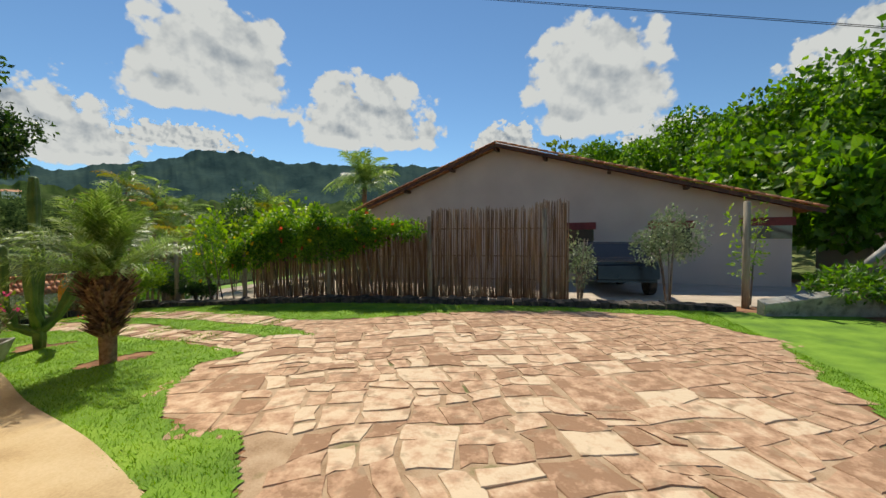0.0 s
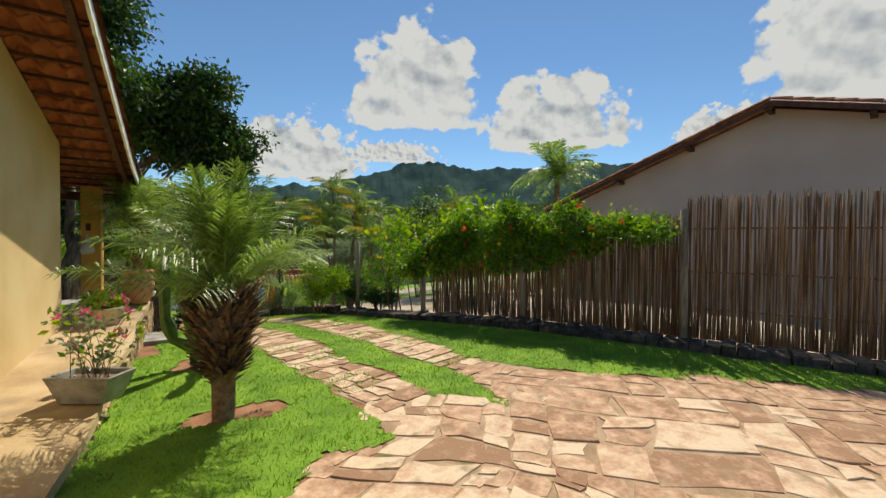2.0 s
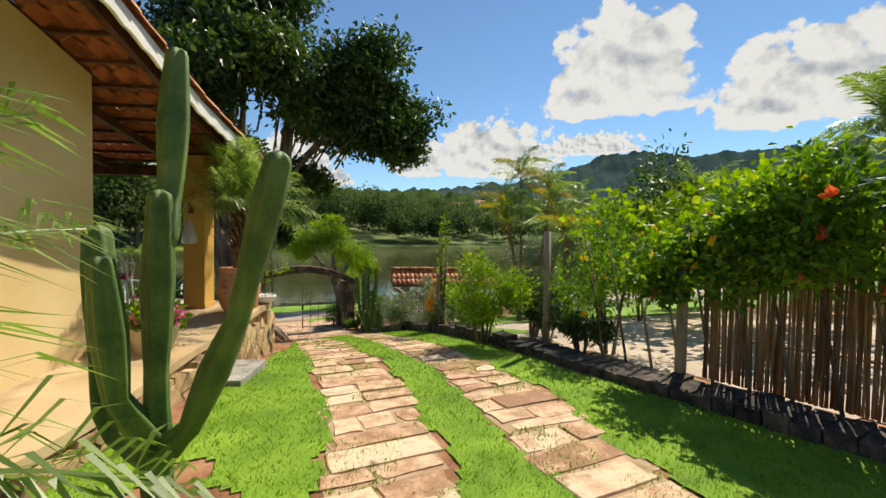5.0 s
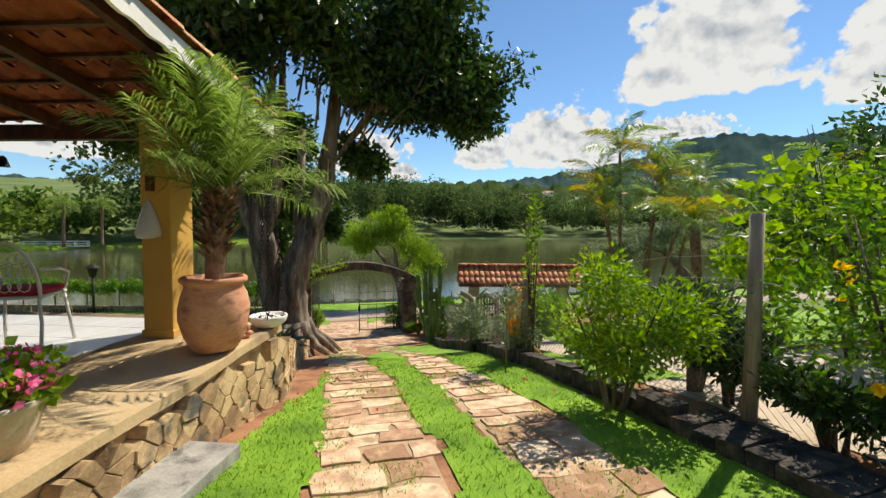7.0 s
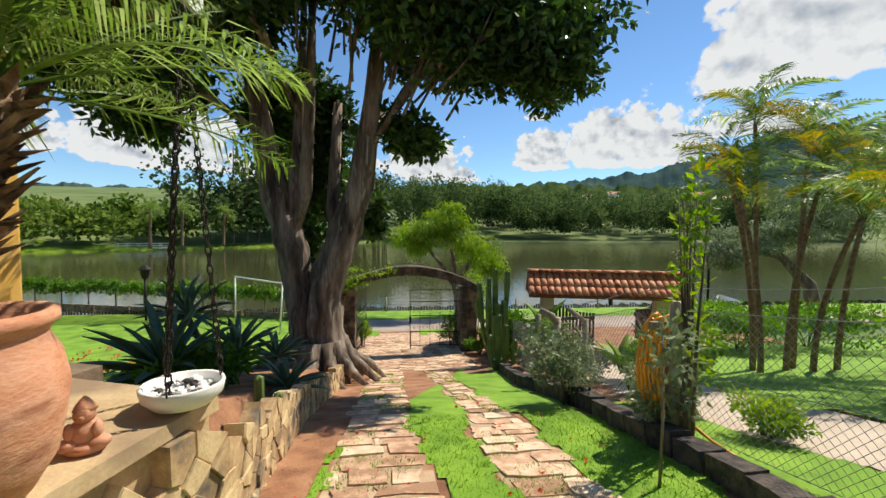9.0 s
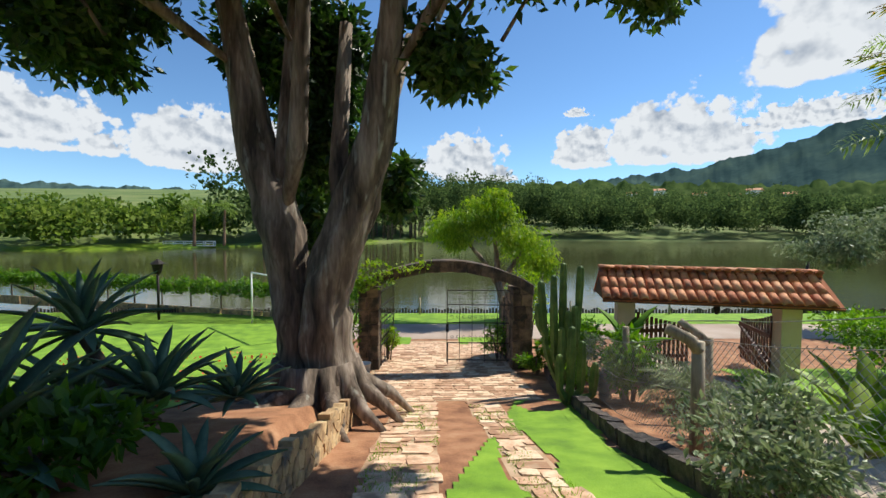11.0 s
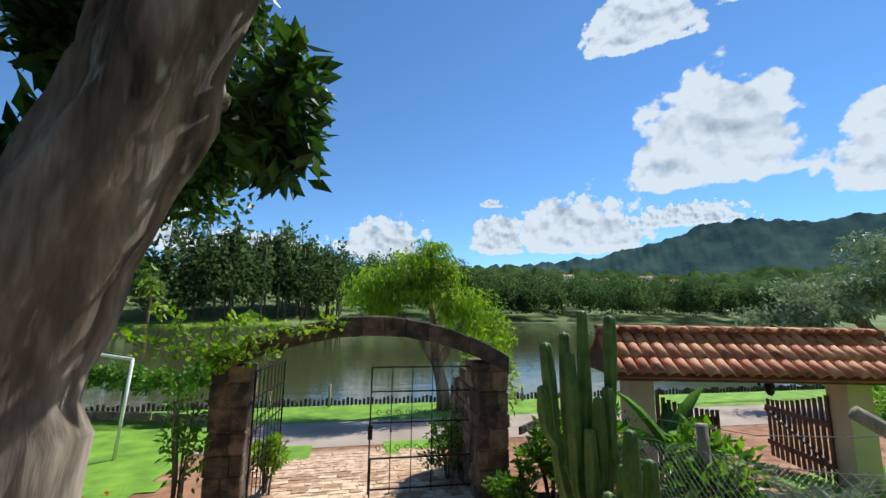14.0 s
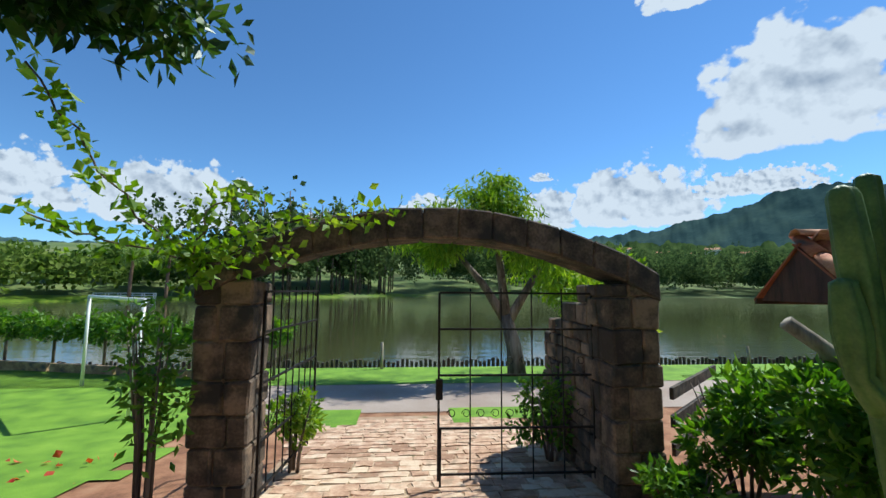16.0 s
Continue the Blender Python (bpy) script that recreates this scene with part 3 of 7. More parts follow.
# ---------------------------------------------------------------- house with its veranda, in its own plan axes
HO, HA = Vector((3.78, 10.45, 0.0)), 18.5
HM = pose(HO.x, HO.y, 0, 0, 0, -HA)      # local y runs along the wall towards the lake, local x out to the drive
wall_house = thing("house", "cream plastered house with terracotta roof and white fascia", "house", HO.x, HO.y, 0, -HA)


def rake(y):
    return float(np.interp(y, [-14, -5.5, -3.8, -0.4, 1.65], [2.32, 4.42, 3.87, 2.9, 2.54]))


bm = bmesh.new()
prof = [(-8.8, -0.2), (-0.85, -0.2), (-0.85, rake(-0.85) - 0.05), (-3.8, rake(-3.8) - 0.05), (-5.5, rake(-5.5) - 0.05), (-8.8, rake(-8.8) - 0.05)]
fa = [bm.verts.new((0.15, y, z)) for y, z in prof]
fb = [bm.verts.new((-0.07, y, z)) for y, z in prof]
bm.faces.new(fa)
bm.faces.new(fb[::-1])
for i in range(len(prof)):
    j = (i + 1) % len(prof)
    bm.faces.new((fa[i], fa[j], fb[j], fb[i]))
part("wall", bm, M["cream"], wall_house)
bm = bmesh.new()
box(bm, -8, -0.07, -1.1, -0.87, -0.2, 2.7)
part("wall", bm, M["cream"], wall_house, "cream end wall facing the veranda")
bm = bmesh.new()
box(bm, -8.2, -8.0, -8.8, -0.02, -0.2, 3)
box(bm, -8.0, -0.1, -8.8, -8.6, -0.2, rake(-8.8) - 0.06)
part("wall", bm, M["cream"], wall_house)

# corrugated tile roof seen from below, with battens and rafters
ROWS = list(np.arange(1.68, -9.2, -0.36))
V, Fc = [], []
cols = np.arange(-8.6, 0.96, 0.0525)
for iy, y in enumerate(ROWS):
    for k, x in enumerate(cols):
        lift = 0.035 * math.sin(x * 2 * math.pi / 0.21)
        V.append((x, y, rake(y) + lift + 0.03))
        V.append((x, y - 0.40, rake(y - 0.40) + lift + 0.0))
n = len(cols)
for iy in range(len(ROWS)):
    o = iy * n * 2
    for k in range(n - 1):
        Fc.append((o + 2 * k, o + 2 * k + 2, o + 2 * k + 3, o + 2 * k + 1))
row_faces = [(2 * k, 2 * k + 2, 2 * k + 3, 2 * k + 1) for k in range(n - 1)]
for iy in range(len(ROWS)):
    row = np.array(V[iy * n * 2:(iy + 1) * n * 2])
    put("tile_row", mesh_of("tile_row", row, row_faces, M["tileunder"], True), wall_house, None, "red clay roof tiles, underside coloured dark for shade")
    put("tile_row", mesh_of("tile_row", row + [0, 0, 0.022], row_faces, M["tile"], True), wall_house, None, "weathered upper face of the roof tiles")
for x in np.arange(-7.6, 0.9, 1.05):
    bm = bmesh.new()
    for y0, y1 in ((-9.0, -5.5), (-5.5, -0.4), (-0.4, 1.6)):
        p, q = Vector((x, y0, rake(y0) - 0.09)), Vector((x, y1, rake(y1) - 0.09))
        d = q - p
        box(bm, -0.035, 0.035, 0, d.length, -0.05, 0.05, 0, Matrix.Translation(p) @ d.to_track_quat("Y", "Z").to_matrix().to_4x4())
    part("rafter", bm, M["darkwood"], wall_house)
for y in np.arange(1.5, -6, -0.36):
    bm = bmesh.new()
    box(bm, -8.4, 0.92, y - 0.02, y + 0.02, rake(y) - 0.045, rake(y) - 0.012)
    part("batten", bm, M["darkwood"], wall_house)
bm = bmesh.new()
box(bm, -8.4, 0.9, 1.5, 1.6, 2.32, 2.48)
part("beam", bm, M["darkwood"], wall_house, "dark timber beam over the veranda")
# white fascia with scalloped lower edge along the rake
bm = bmesh.new()
top, bot = [], []
for k, y in enumerate(np.arange(1.7, -9.2, -0.06)):
    top.append((y, rake(y) + 0.0))
    bot.append((y, rake(y) - 0.17 + 0.022 * abs(math.sin(y * math.pi / 0.24))))
vs = {}
for s, x in ((0, 0.98), (1, 0.95)):
    for i in range(len(top)):
        vs[s, i, 0] = bm.verts.new((x, *top[i]))
        vs[s, i, 1] = bm.verts.new((x, *bot[i]))
for i in range(len(top) - 1):
    for s in (0, 1):
        bm.faces.new((vs[s, i, 0], vs[s, i + 1, 0], vs[s, i + 1, 1], vs[s, i, 1]))
    bm.faces.new((vs[0, i, 1], vs[0, i + 1, 1], vs[1, i + 1, 1], vs[1, i, 1]))
    bm.faces.new((vs[0, i, 0], vs[0, i + 1, 0], vs[1, i + 1, 0], vs[1, i, 0]))
part("fascia", bm, M["white"], wall_house, "white painted fascia board with a scalloped edge")


def barrel_tile(length=0.42, r0=0.095, r1=0.075, thick=0.014):
    bm = bmesh.new()
    rings = []
    for y, r in ((0, r0), (length, r1)):
        for rr in (r, r - thick):
            rings.append([bm.verts.new((rr * math.cos(a), y, rr * math.sin(a) * 0.75)) for a in np.linspace(0, math.pi, 7)])
    o0, i0, o1, i1 = rings
    for k in range(6):
        bm.faces.new((o0[k], o0[k + 1], o1[k + 1], o1[k]))
        bm.faces.new((i0[k], i1[k], i1[k + 1], i0[k + 1]))
        bm.faces.new((o0[k], i0[k], i0[k + 1], o0[k + 1]))
        bm.faces.new((o1[k], o1[k + 1], i1[k + 1], i1[k]))
    return bm_mesh("roof_tile", bm, M["tile"], True)


TILE = barrel_tile()
for i, y in enumerate(np.arange(1.7, -9.0, -0.36)):
    d = Vector((0, -0.4, rake(y - 0.4) - rake(y)))
    put("roof_tile", TILE, wall_house, Matrix.Translation((0.94, y, rake(y) + 0.035)) @ d.to_track_quat("Y", "Z").to_matrix().to_4x4())

# veranda pillar with a small switch box, and a dark post further in
bm = bmesh.new()
box(bm, 0.07, 0.36, 0.95, 1.25, 0.3, 2.55, 0.012)
box(bm, 0.058, 0.372, 0.938, 1.262, 0.36, 0.43, 0.005)
part("pillar", bm, M["ochre"], wall_house, "square ochre painted pillar")
bm = bmesh.new()
box(bm, -2.75, -2.45, 0.95, 1.2, 0.3, 2.4, 0.01)
part("pillar", bm, M["grey"], wall_house, "grey shaded pillar")
bm = bmesh.new()
box(bm, 0.15, 0.22, 0.91, 0.948, 1.72, 1.86, 0.008)
part("lamp_box", bm, M["darkwood"], wall_house, "small brown wall lamp box")

# walkway slab and tiled veranda floor


def walk_z(y):
    return float(np.interp(y, [-16, -9, -4, 0, 0.8, 6], [0.03, 0.06, 0.12, 0.27, 0.36, 0.36]))


walkway = thing("walkway", "worn yellowish concrete walkway along the house", "walkway", HO.x, HO.y, 0, -HA, kind="structure")
bm = bmesh.new()
ys = list(np.arange(-15, 1.66, 0.25)) + [1.66]
rows = []
for y in ys:
    e = 1.08 + 0.03 * math.sin(y * 2.3)
    rows.append([bm.verts.new((x, y, z)) for x, z in ((-0.02, walk_z(y)), (0.6, walk_z(y) - 0.004), (e, walk_z(y) - 0.015), (e + 0.005, walk_z(y) - 0.09), (e - 0.06, walk_z(y) - 0.11), (e - 0.1, -0.9))])
for a, b in zip(rows, rows[1:]):
    for k in range(5):
        bm.faces.new((a[k], a[k + 1], b[k + 1], b[k]))
bm.faces.new(rows[-1])
part("slab", bm, M["concrete"], walkway)
veranda = thing("floor", "pale glazed tile floor of the veranda", "floor", HO.x, HO.y, 0, -HA, kind="structure")
bm = bmesh.new()
box(bm, -7.8, -0.02, -0.86, 1.9, 0.1, 0.352)
part("slab", bm, M["mortar"], veranda)
bm = bmesh.new()
box(bm, -0.205, 0.205, -0.205, 0.205, 0, 0.012, 0.003)
ftile = bm_mesh("floor_tile", bm, M["floortile"])
for i in range(17):
    for j in range(-2, 4):
        put("floor_tile", ftile, veranda, pose(-0.23 - 0.418 * i, 0.22 + 0.418 * j, 0.352))

# ---------------------------------------------------------------- neighbour's gabled house
NA = 8.0
neighbour = thing("house", "neighbour's grey-pink gabled house with a clay tile roof", "house", 16.02, 1.55, 0, -NA)


def nz(y):
    return float(np.interp(y, [-9.6, 0, 6.4], [2.25, 5.0, 2.62]))


bm = bmesh.new()
prof = [(-9.0, -0.4), (5.9, -0.4), (5.9, nz(5.9)), (0, nz(0)), (-9.0, nz(-9))]
fa = [bm.verts.new((0, y, z)) for y, z in prof]
fb = [bm.verts.new((9, y, z)) for y, z in prof]
bm.faces.new(fa)
bm.faces.new(fb[::-1])
for i in range(5):
    j = (i + 1) % 5
    bm.faces.new((fa[i], fa[j], fb[j], fb[i]))
part("wall", bm, M["pink"], neighbour)
for sgn, ye in ((1, 6.4), (-1, -9.6)):
    V, Fc = [], []
    xs = np.arange(-0.55, 9.6, 0.07)
    ysr = np.linspace(0, ye, 18)
    for x in xs:
        for y in ysr:
            V.append((x, y, nz(y) + 0.08 + 0.03 * math.sin(x * 2 * math.pi / 0.22)))
    m_ = len(ysr)
    for i in range(len(xs) - 1):
        for j in range(m_ - 1):
            a = i * m_ + j
            Fc.append((a, a + 1, a + m_ + 1, a + m_))
    put("roof", mesh_of("roof", V, Fc, M["tile"], True), neighbour)
    bm = bmesh.new()
    p, q = Vector((-0.5, 0, nz(0) + 0.03)), Vector((-0.5, ye, nz(ye) + 0.03))
    d = q - p
    box(bm, -0.03, 0.03, 0, d.length, -0.07, 0.06, 0, Matrix.Translation(p) @ d.to_track_quat("Y", "Z").to_matrix().to_4x4())
    part("verge", bm, M["darkwood"], neighbour, "brown verge board")
    bm = bmesh.new()
    box(bm, -0.5, 0.05, 0, d.length, 0.05, 0.065, 0, Matrix.Translation(Vector((0, 0, nz(0) + 0.03))) @ d.to_track_quat("Y", "Z").to_matrix().to_4x4())
    part("soffit", bm, M["darkwood"], neighbour)
    steps = int(d.length / 0.38)
    for i in range(steps):
        c = p + d * (i / steps)
        put("roof_tile", TILE, neighbour, Matrix.Translation(c + Vector((0, 0, 0.1))) @ (-d).to_track_quat("Y", "Z").to_matrix().to_4x4() @ pose(0, -0.42, 0))
for y in (0.05, -1.75, 1.85, 3.85, -3.9, -6.2):
    bm = bmesh.new()
    box(bm, -0.48, 0.0, y - 0.06, y + 0.06, nz(y) - 0.13, nz(y) - 0.01, 0.006)
    part("rafter", bm, M["darkwood"], neighbour, "dark purlin end")
for y0, y1, z0, z1 in ((-3.4, -2.5, 1.0, 2.1), (-6.4, -5.2, 1.05, 2.1), (-9.0, -7.8, 1.5, 2.15)):
    win = put("window", bpy.data.meshes.new("w"), neighbour, None, "dark window with a maroon shutter head")
    bm = bmesh.new()
    box(bm, -0.02, 0.02, y0, y1, z0, z1 - 0.25)
    win.data = bm_mesh("window", bm, M["glass"])
    bm = bmesh.new()
    box(bm, -0.05, 0.0, y0 - 0.08, y1 + 0.08, z1 - 0.25, z1, 0.008)
    part("shutter", bm, M["maroon"], win)

# ---------------------------------------------------------------- stone arch over the drive
AX0, AX1, AYF = 5.03, 8.28, 21.95     # inner faces of the pillars, front face
arch = thing("stone_arch", "dark weathered stone arch over the drive", "arch")


def stone_block(name, parent, verts_bot, z0, z1, material=None):
    bm = bmesh.new()
    lo = [bm.verts.new((x, y, z0)) for x, y in verts_bot]
    hi = [bm.verts.new((x, y, z1)) for x, y in verts_bot]
    bm.faces.new(lo[::-1])
    bm.faces.new(hi)
    for i in range(len(lo)):
        j = (i + 1) % len(lo)
        bm.faces.new((lo[i], lo[j], hi[j], hi[i]))
    bmesh.ops.bevel(bm, geom=bm.edges[:], offset=0.018, segments=1, affect="EDGES")
    for v in bm.verts:
        v.co += Vector(noise.noise_vector(v.co * 4.0)) * 0.018
    return part(name, bm, material or M["archstone"], parent)


for xa, xb, face in ((AX0 - 0.5, AX0, 0.22), (AX1, AX1 + 0.52, 0.12)):
    z = -2.9
    while z < -0.62:
        h = random.uniform(0.2, 0.34)
        z1 = min(z + h, -0.55)
        cut = xa + (xb - xa) * random.uniform(0.35, 0.65)
        ym = AYF + 0.27
        for x0, x1 in ((xa, cut), (cut, xb)):
            j = lambda: random.uniform(-0.015, 0.015)
            stone_block("stone", arch, [(x0 + 0.006 + j(), AYF + j()), (x1 - 0.006 + j(), AYF + j()), (x1 - 0.006, ym), (x0 + 0.006, ym)], z, z1 - 0.008, M["pillarstone"])
            stone_block("stone", arch, [(x0 + 0.006, ym + 0.006), (x1 - 0.006, ym + 0.006), (x1 - 0.006 + j(), AYF + 0.52 + j()), (x0 + 0.006 + j(), AYF + 0.52 + j())], z, z1 - 0.008, M["pillarstone"])
        z = z1
N = 13
for i in range(N):
    bm = bmesh.new()
    ring = []
    for k in (i, i + 0.985):
        f = k / N
        x = AX0 - 0.5 + (AX1 + 0.52 - AX0 + 0.5) * f
        s = math.sin(math.pi * f)
        zt = -0.45 + 0.6 * s ** 0.85
        zi = -0.72 + 0.58 * max(0, s) ** 0.8
        ring.append([bm.verts.new(p) for p in ((x, AYF - 0.02, zi), (x, AYF - 0.02, zt), (x, AYF + 0.5, zt), (x, AYF + 0.5, zi))])
    a, b = ring
    for k in range(4):
        bm.faces.new((a[k], b[k], b[(k + 1) % 4], a[(k + 1) % 4]))
    bm.faces.new(a[::-1])
    bm.faces.new(b)
    bmesh.ops.bevel(bm, geom=bm.edges[:], offset=0.015, segments=1, affect="EDGES")
    for v in bm.verts:
        v.co += Vector(noise.noise_vector(v.co * 5.0)) * 0.02
    part("arch_stone", bm, M["archstone"], arch)
bm = bmesh.new()
box(bm, AX0 - 0.47, AX0 - 0.04, AYF + 0.03, AYF + 0.48, -2.9, -0.6)
box(bm, AX1 + 0.04, AX1 + 0.48, AYF + 0.03, AYF + 0.48, -2.9, -0.6)
part("core", bm, M["mortar"], arch)


# rounded stone wing behind the pillar on the gateway side
wing = thing("stone_wing_wall", "rounded rough stone wing wall behind the arch pillar", "wall")
wx, wy = Vector((AX1 + 0.2, AYF + 0.54)), Vector((AX1 + 0.24, AYF + 2.1))
wd = (wy - wx).normalized()
wn_ = Vector((wd.y, -wd.x))
wlen = (wy - wx).length
z = -2.95
while z < -0.7:
    z1 = z + random.uniform(0.13, 0.24)
    reach = wlen * math.sqrt(max(0.03, 1 - max(0.0, (z1 + 1.55) / 0.95) ** 2))
    a = 0.0
    while a < reach - 0.05:
        b = min(reach, a + random.uniform(0.16, 0.36))
        if reach - b < 0.1:
            b = reach
        q = [wx + wd * (a + 0.006), wx + wd * (b - 0.006)]
        t_ = 0.17 + random.uniform(-0.02, 0.02)
        stone_block("stone", wing, [tuple(q[0] - wn_ * t_), tuple(q[0] + wn_ * t_), tuple(q[1] + wn_ * t_), tuple(q[1] - wn_ * t_)], z, z1 - 0.008, M["pillarstone"])
        a = b
    z = z1


def iron_gate(name, label, hinge, angle, w=1.55, h=1.85, bars=6):
    g = thing(name, label, "gate", *hinge, angle)
    for x in np.linspace(0, w, bars):
        bm = bmesh.new()
        r = 0.011 if x in (0.0, w) else 0.006
        box(bm, x - r, x + r, -r, r, 0, h + (0.05 if 0 < x < w else 0))
        part("bar", bm, M["iron"], g)
    for z in (0.06, h * 0.27, h * 0.55, h * 0.8, h):
        bm = bmesh.new()
        box(bm, 0, w, -0.01, 0.01, z - 0.01, z + 0.01)
        part("rail", bm, M["iron"], g)
    for z in (h * 0.6, h * 0.32):
        specs = []
        for x in np.linspace(0.13, w - 0.13, 2 * bars - 2):
            specs.append(tube([(x + 0.045 * math.cos(a) * (1 - a / 14), 0, z + 0.05 + 0.045 * math.sin(a) * (1 - a / 14)) for a in np.linspace(0, 7, 14)], 0.004, 4))
        put("scroll", tubes("scroll", specs, M["iron"]), g)["kind"] = "stuff"
    return g


gate = iron_gate("iron_gate", "open leaf of a thin black iron scrollwork gate", (AX1 + 0.02, AYF + 0.42, -2.5), 178, 1.6)
bm = bmesh.new()
box(bm, 1.56, 1.63, -0.03, 0.03, 0.78, 0.98, 0.006)
part("latch", bm, M["iron"], gate, "black lock box")
bm = bmesh.new()
box(bm, 1.57, 1.59, -0.012, 0.012, -0.06, 0.5)
part("drop_bolt", bm, M["iron"], gate)
iron_gate("iron_gate", "black iron gate leaf folded back against the pillar", (AX0 + 0.03, AYF + 0.2, -2.5), 84, 1.55, 1.85, 9)

# ---------------------------------------------------------------- tiled garden gate of the neighbour
gatehut = thing("tiled_gateway", "beige gateway with a little terracotta tile roof", "gateway", 12.72, 21.55, 0, -14)
L2 = 2.35
for x in (-1.72, 1.72):
    bm = bmesh.new()
    box(bm, x - 0.2, x + 0.2, -0.2, 0.2, -2.9, -0.72, 0.012)
    part("pillar", bm, M["beige"], gatehut)
for s in (-1, 1):
    for i, x in enumerate(np.arange(-L2 + 0.1, L2, 0.2)):
        for j in range(3):
            y = -0.78 + 0.29 * j
            z = -0.68 + 0.21 * j
            d = Vector((0, 0.34, 0.245))
            m = Matrix.Translation((x, y, z)) @ d.to_track_quat("Y", "Z").to_matrix().to_4x4()
            if s > 0:
                m = pose(0, 0, 0, 0, 0, 180) @ m
            put("roof_tile", TILE, gatehut, m)
    bm = bmesh.new()
    d = Vector((0, 0.85, 0.615))
    box(bm, -L2, L2, 0, 1.04, -0.02, 0.0, 0, pose(0, 0, 0, 0, 0, 0 if s < 0 else 180) @ Matrix.Translation((0, -0.8, -0.71)) @ d.to_track_quat("Y", "Z").to_matrix().to_4x4())
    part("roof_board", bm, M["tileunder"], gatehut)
    bm = bmesh.new()
    box(bm, -L2, L2, s * 0.76 - 0.02, s * 0.76 + 0.02, -0.76, -0.68, 0.004)
    part("fascia", bm, M["darkwood"], gatehut)
for i, x in enumerate(np.arange(-L2, L2 - 0.2, 0.38)):
    put("ridge_tile", TILE, gatehut, pose(x, 0, -0.02, 0, 0, -90))
for x in (-L2 + 0.03, L2 - 0.03):
    bm = bmesh.new()
    a = [bm.verts.new((x, y, z)) for y, z in ((-0.7, -0.72), (0.7, -0.72), (0, -0.12))]
    b = [bm.verts.new((x - 0.05 * np.sign(x), y, z)) for y, z in ((-0.7, -0.72), (0.7, -0.72), (0, -0.12))]
    bm.faces.new(a)
    bm.faces.new(b[::-1])
    for i in range(3):
        bm.faces.new((a[i], a[(i + 1) % 3], b[(i + 1) % 3], b[i]))
    part("gable_board", bm, M["darkwood"], gatehut)
bm = bmesh.new()
lathe(bm, [(0.02, -0.02), (0.035, -0.04), (0.07, -0.12), (0.055, -0.22), (0.03, -0.26)], 10, Matrix.Translation((0.1, -0.5, -0.72)))
part("lantern", bm, M["iron"], gatehut, "small hanging lantern", True)


def picket_gate(label, x, y, z, rz, flip=1):
    g = thing("picket_gate", label, "gate", x, y, z, rz)
    w = 1.45
    for i in range(12):
        px = 0.06 + i * (w - 0.1) / 11
        hgt = 1.15 + 0.32 * (1 - i / 11) ** 1.6
        bm = bmesh.new()
        box(bm, px - 0.035, px + 0.035, -0.012, 0.012, 0.08, hgt, 0.004)
        part("picket", bm, M["darkwood"], g)
    for z0 in (0.3, 0.95):
        bm = bmesh.new()
        box(bm, 0, w, 0.014, 0.05, z0, z0 + 0.09, 0.004)
        part("rail", bm, M["darkwood"], g)
    d = Vector((w, 0, 0.6))
    bm = bmesh.new()
    box(bm, -0.035, 0.035, 0, d.length, -0.016, 0.016, 0, Matrix.Translation((0, 0.033, 0.35)) @ d.to_track_quat("Y", "Z").to_matrix().to_4x4())
    part("brace", bm, M["darkwood"], g)
    return g


picket_gate("dark brown slatted wooden gate leaf standing ajar", 11.25, 21.8, -2.55, 8)
picket_gate("dark brown slatted wooden gate leaf swung open", 14.2, 21.3, -2.55, 76)

# ---------------------------------------------------------------- sky and distance


def direction(az, el):
    a, e = radians(az), radians(el)
    return Vector((-math.sin(a) * math.cos(e), math.cos(a) * math.cos(e), math.sin(e)))


def cloud(az, low, wide, tall, seed, dist=2400):
    """A sheet of far cumulus; angles in degrees, low is the elevation of its base."""
    W, T = dist * math.tan(radians(wide / 2)) * 1.5, dist * (math.tan(radians(low + tall)) - math.tan(radians(low))) / 2 * 1.5
    c = direction(az, 0) * dist
    me = mesh_of("cloud", [(-1, 0, -1), (1, 0, -1), (1, 0, 1), (-1, 0, 1)], [(0, 1, 2, 3)], cloud_material(seed, W / T))
    ob = put("cloud", me, None, Matrix.LocRotScale((c.x, c.y, dist * math.tan(radians(low)) + T * 0.52), Euler((0, 0, radians(az))), (W, 1, T)))
    ob.visible_shadow = False
    tagged(ob, "bright white cumulus cloud with grey underside", "cloud", group="cumulus clouds", kind="structure")


CLOUDS = ((-47, 13.5, 19, 18), (-43, 10.4, 13, 4), (-65, 11, 19, 14.5), (-96, 11.5, 18, 20), (-84.5, 10.5, 9, 7), (-104, 10, 10, 6), (-31, 7.0, 17, 12), (-20, 7.5, 7, 8), (-4.5, 6.0, 14, 9), (-19, 14.4, 3, 1.6), (28, 6, 18, 11), (44, 7, 15, 9), (12, 6.0, 16, 5), (-40, 31, 14, 9), (-54, 33, 14, 8), (-86, 37, 10, 6), (-103, 36, 12, 7), (62, 8, 18, 9), (-125, 13, 20, 11), (150, 15, 30, 14), (95, 14, 26, 12), (-165, 13, 26, 14))
for k, spec in enumerate(CLOUDS):
    cloud(*spec, 11 + k)


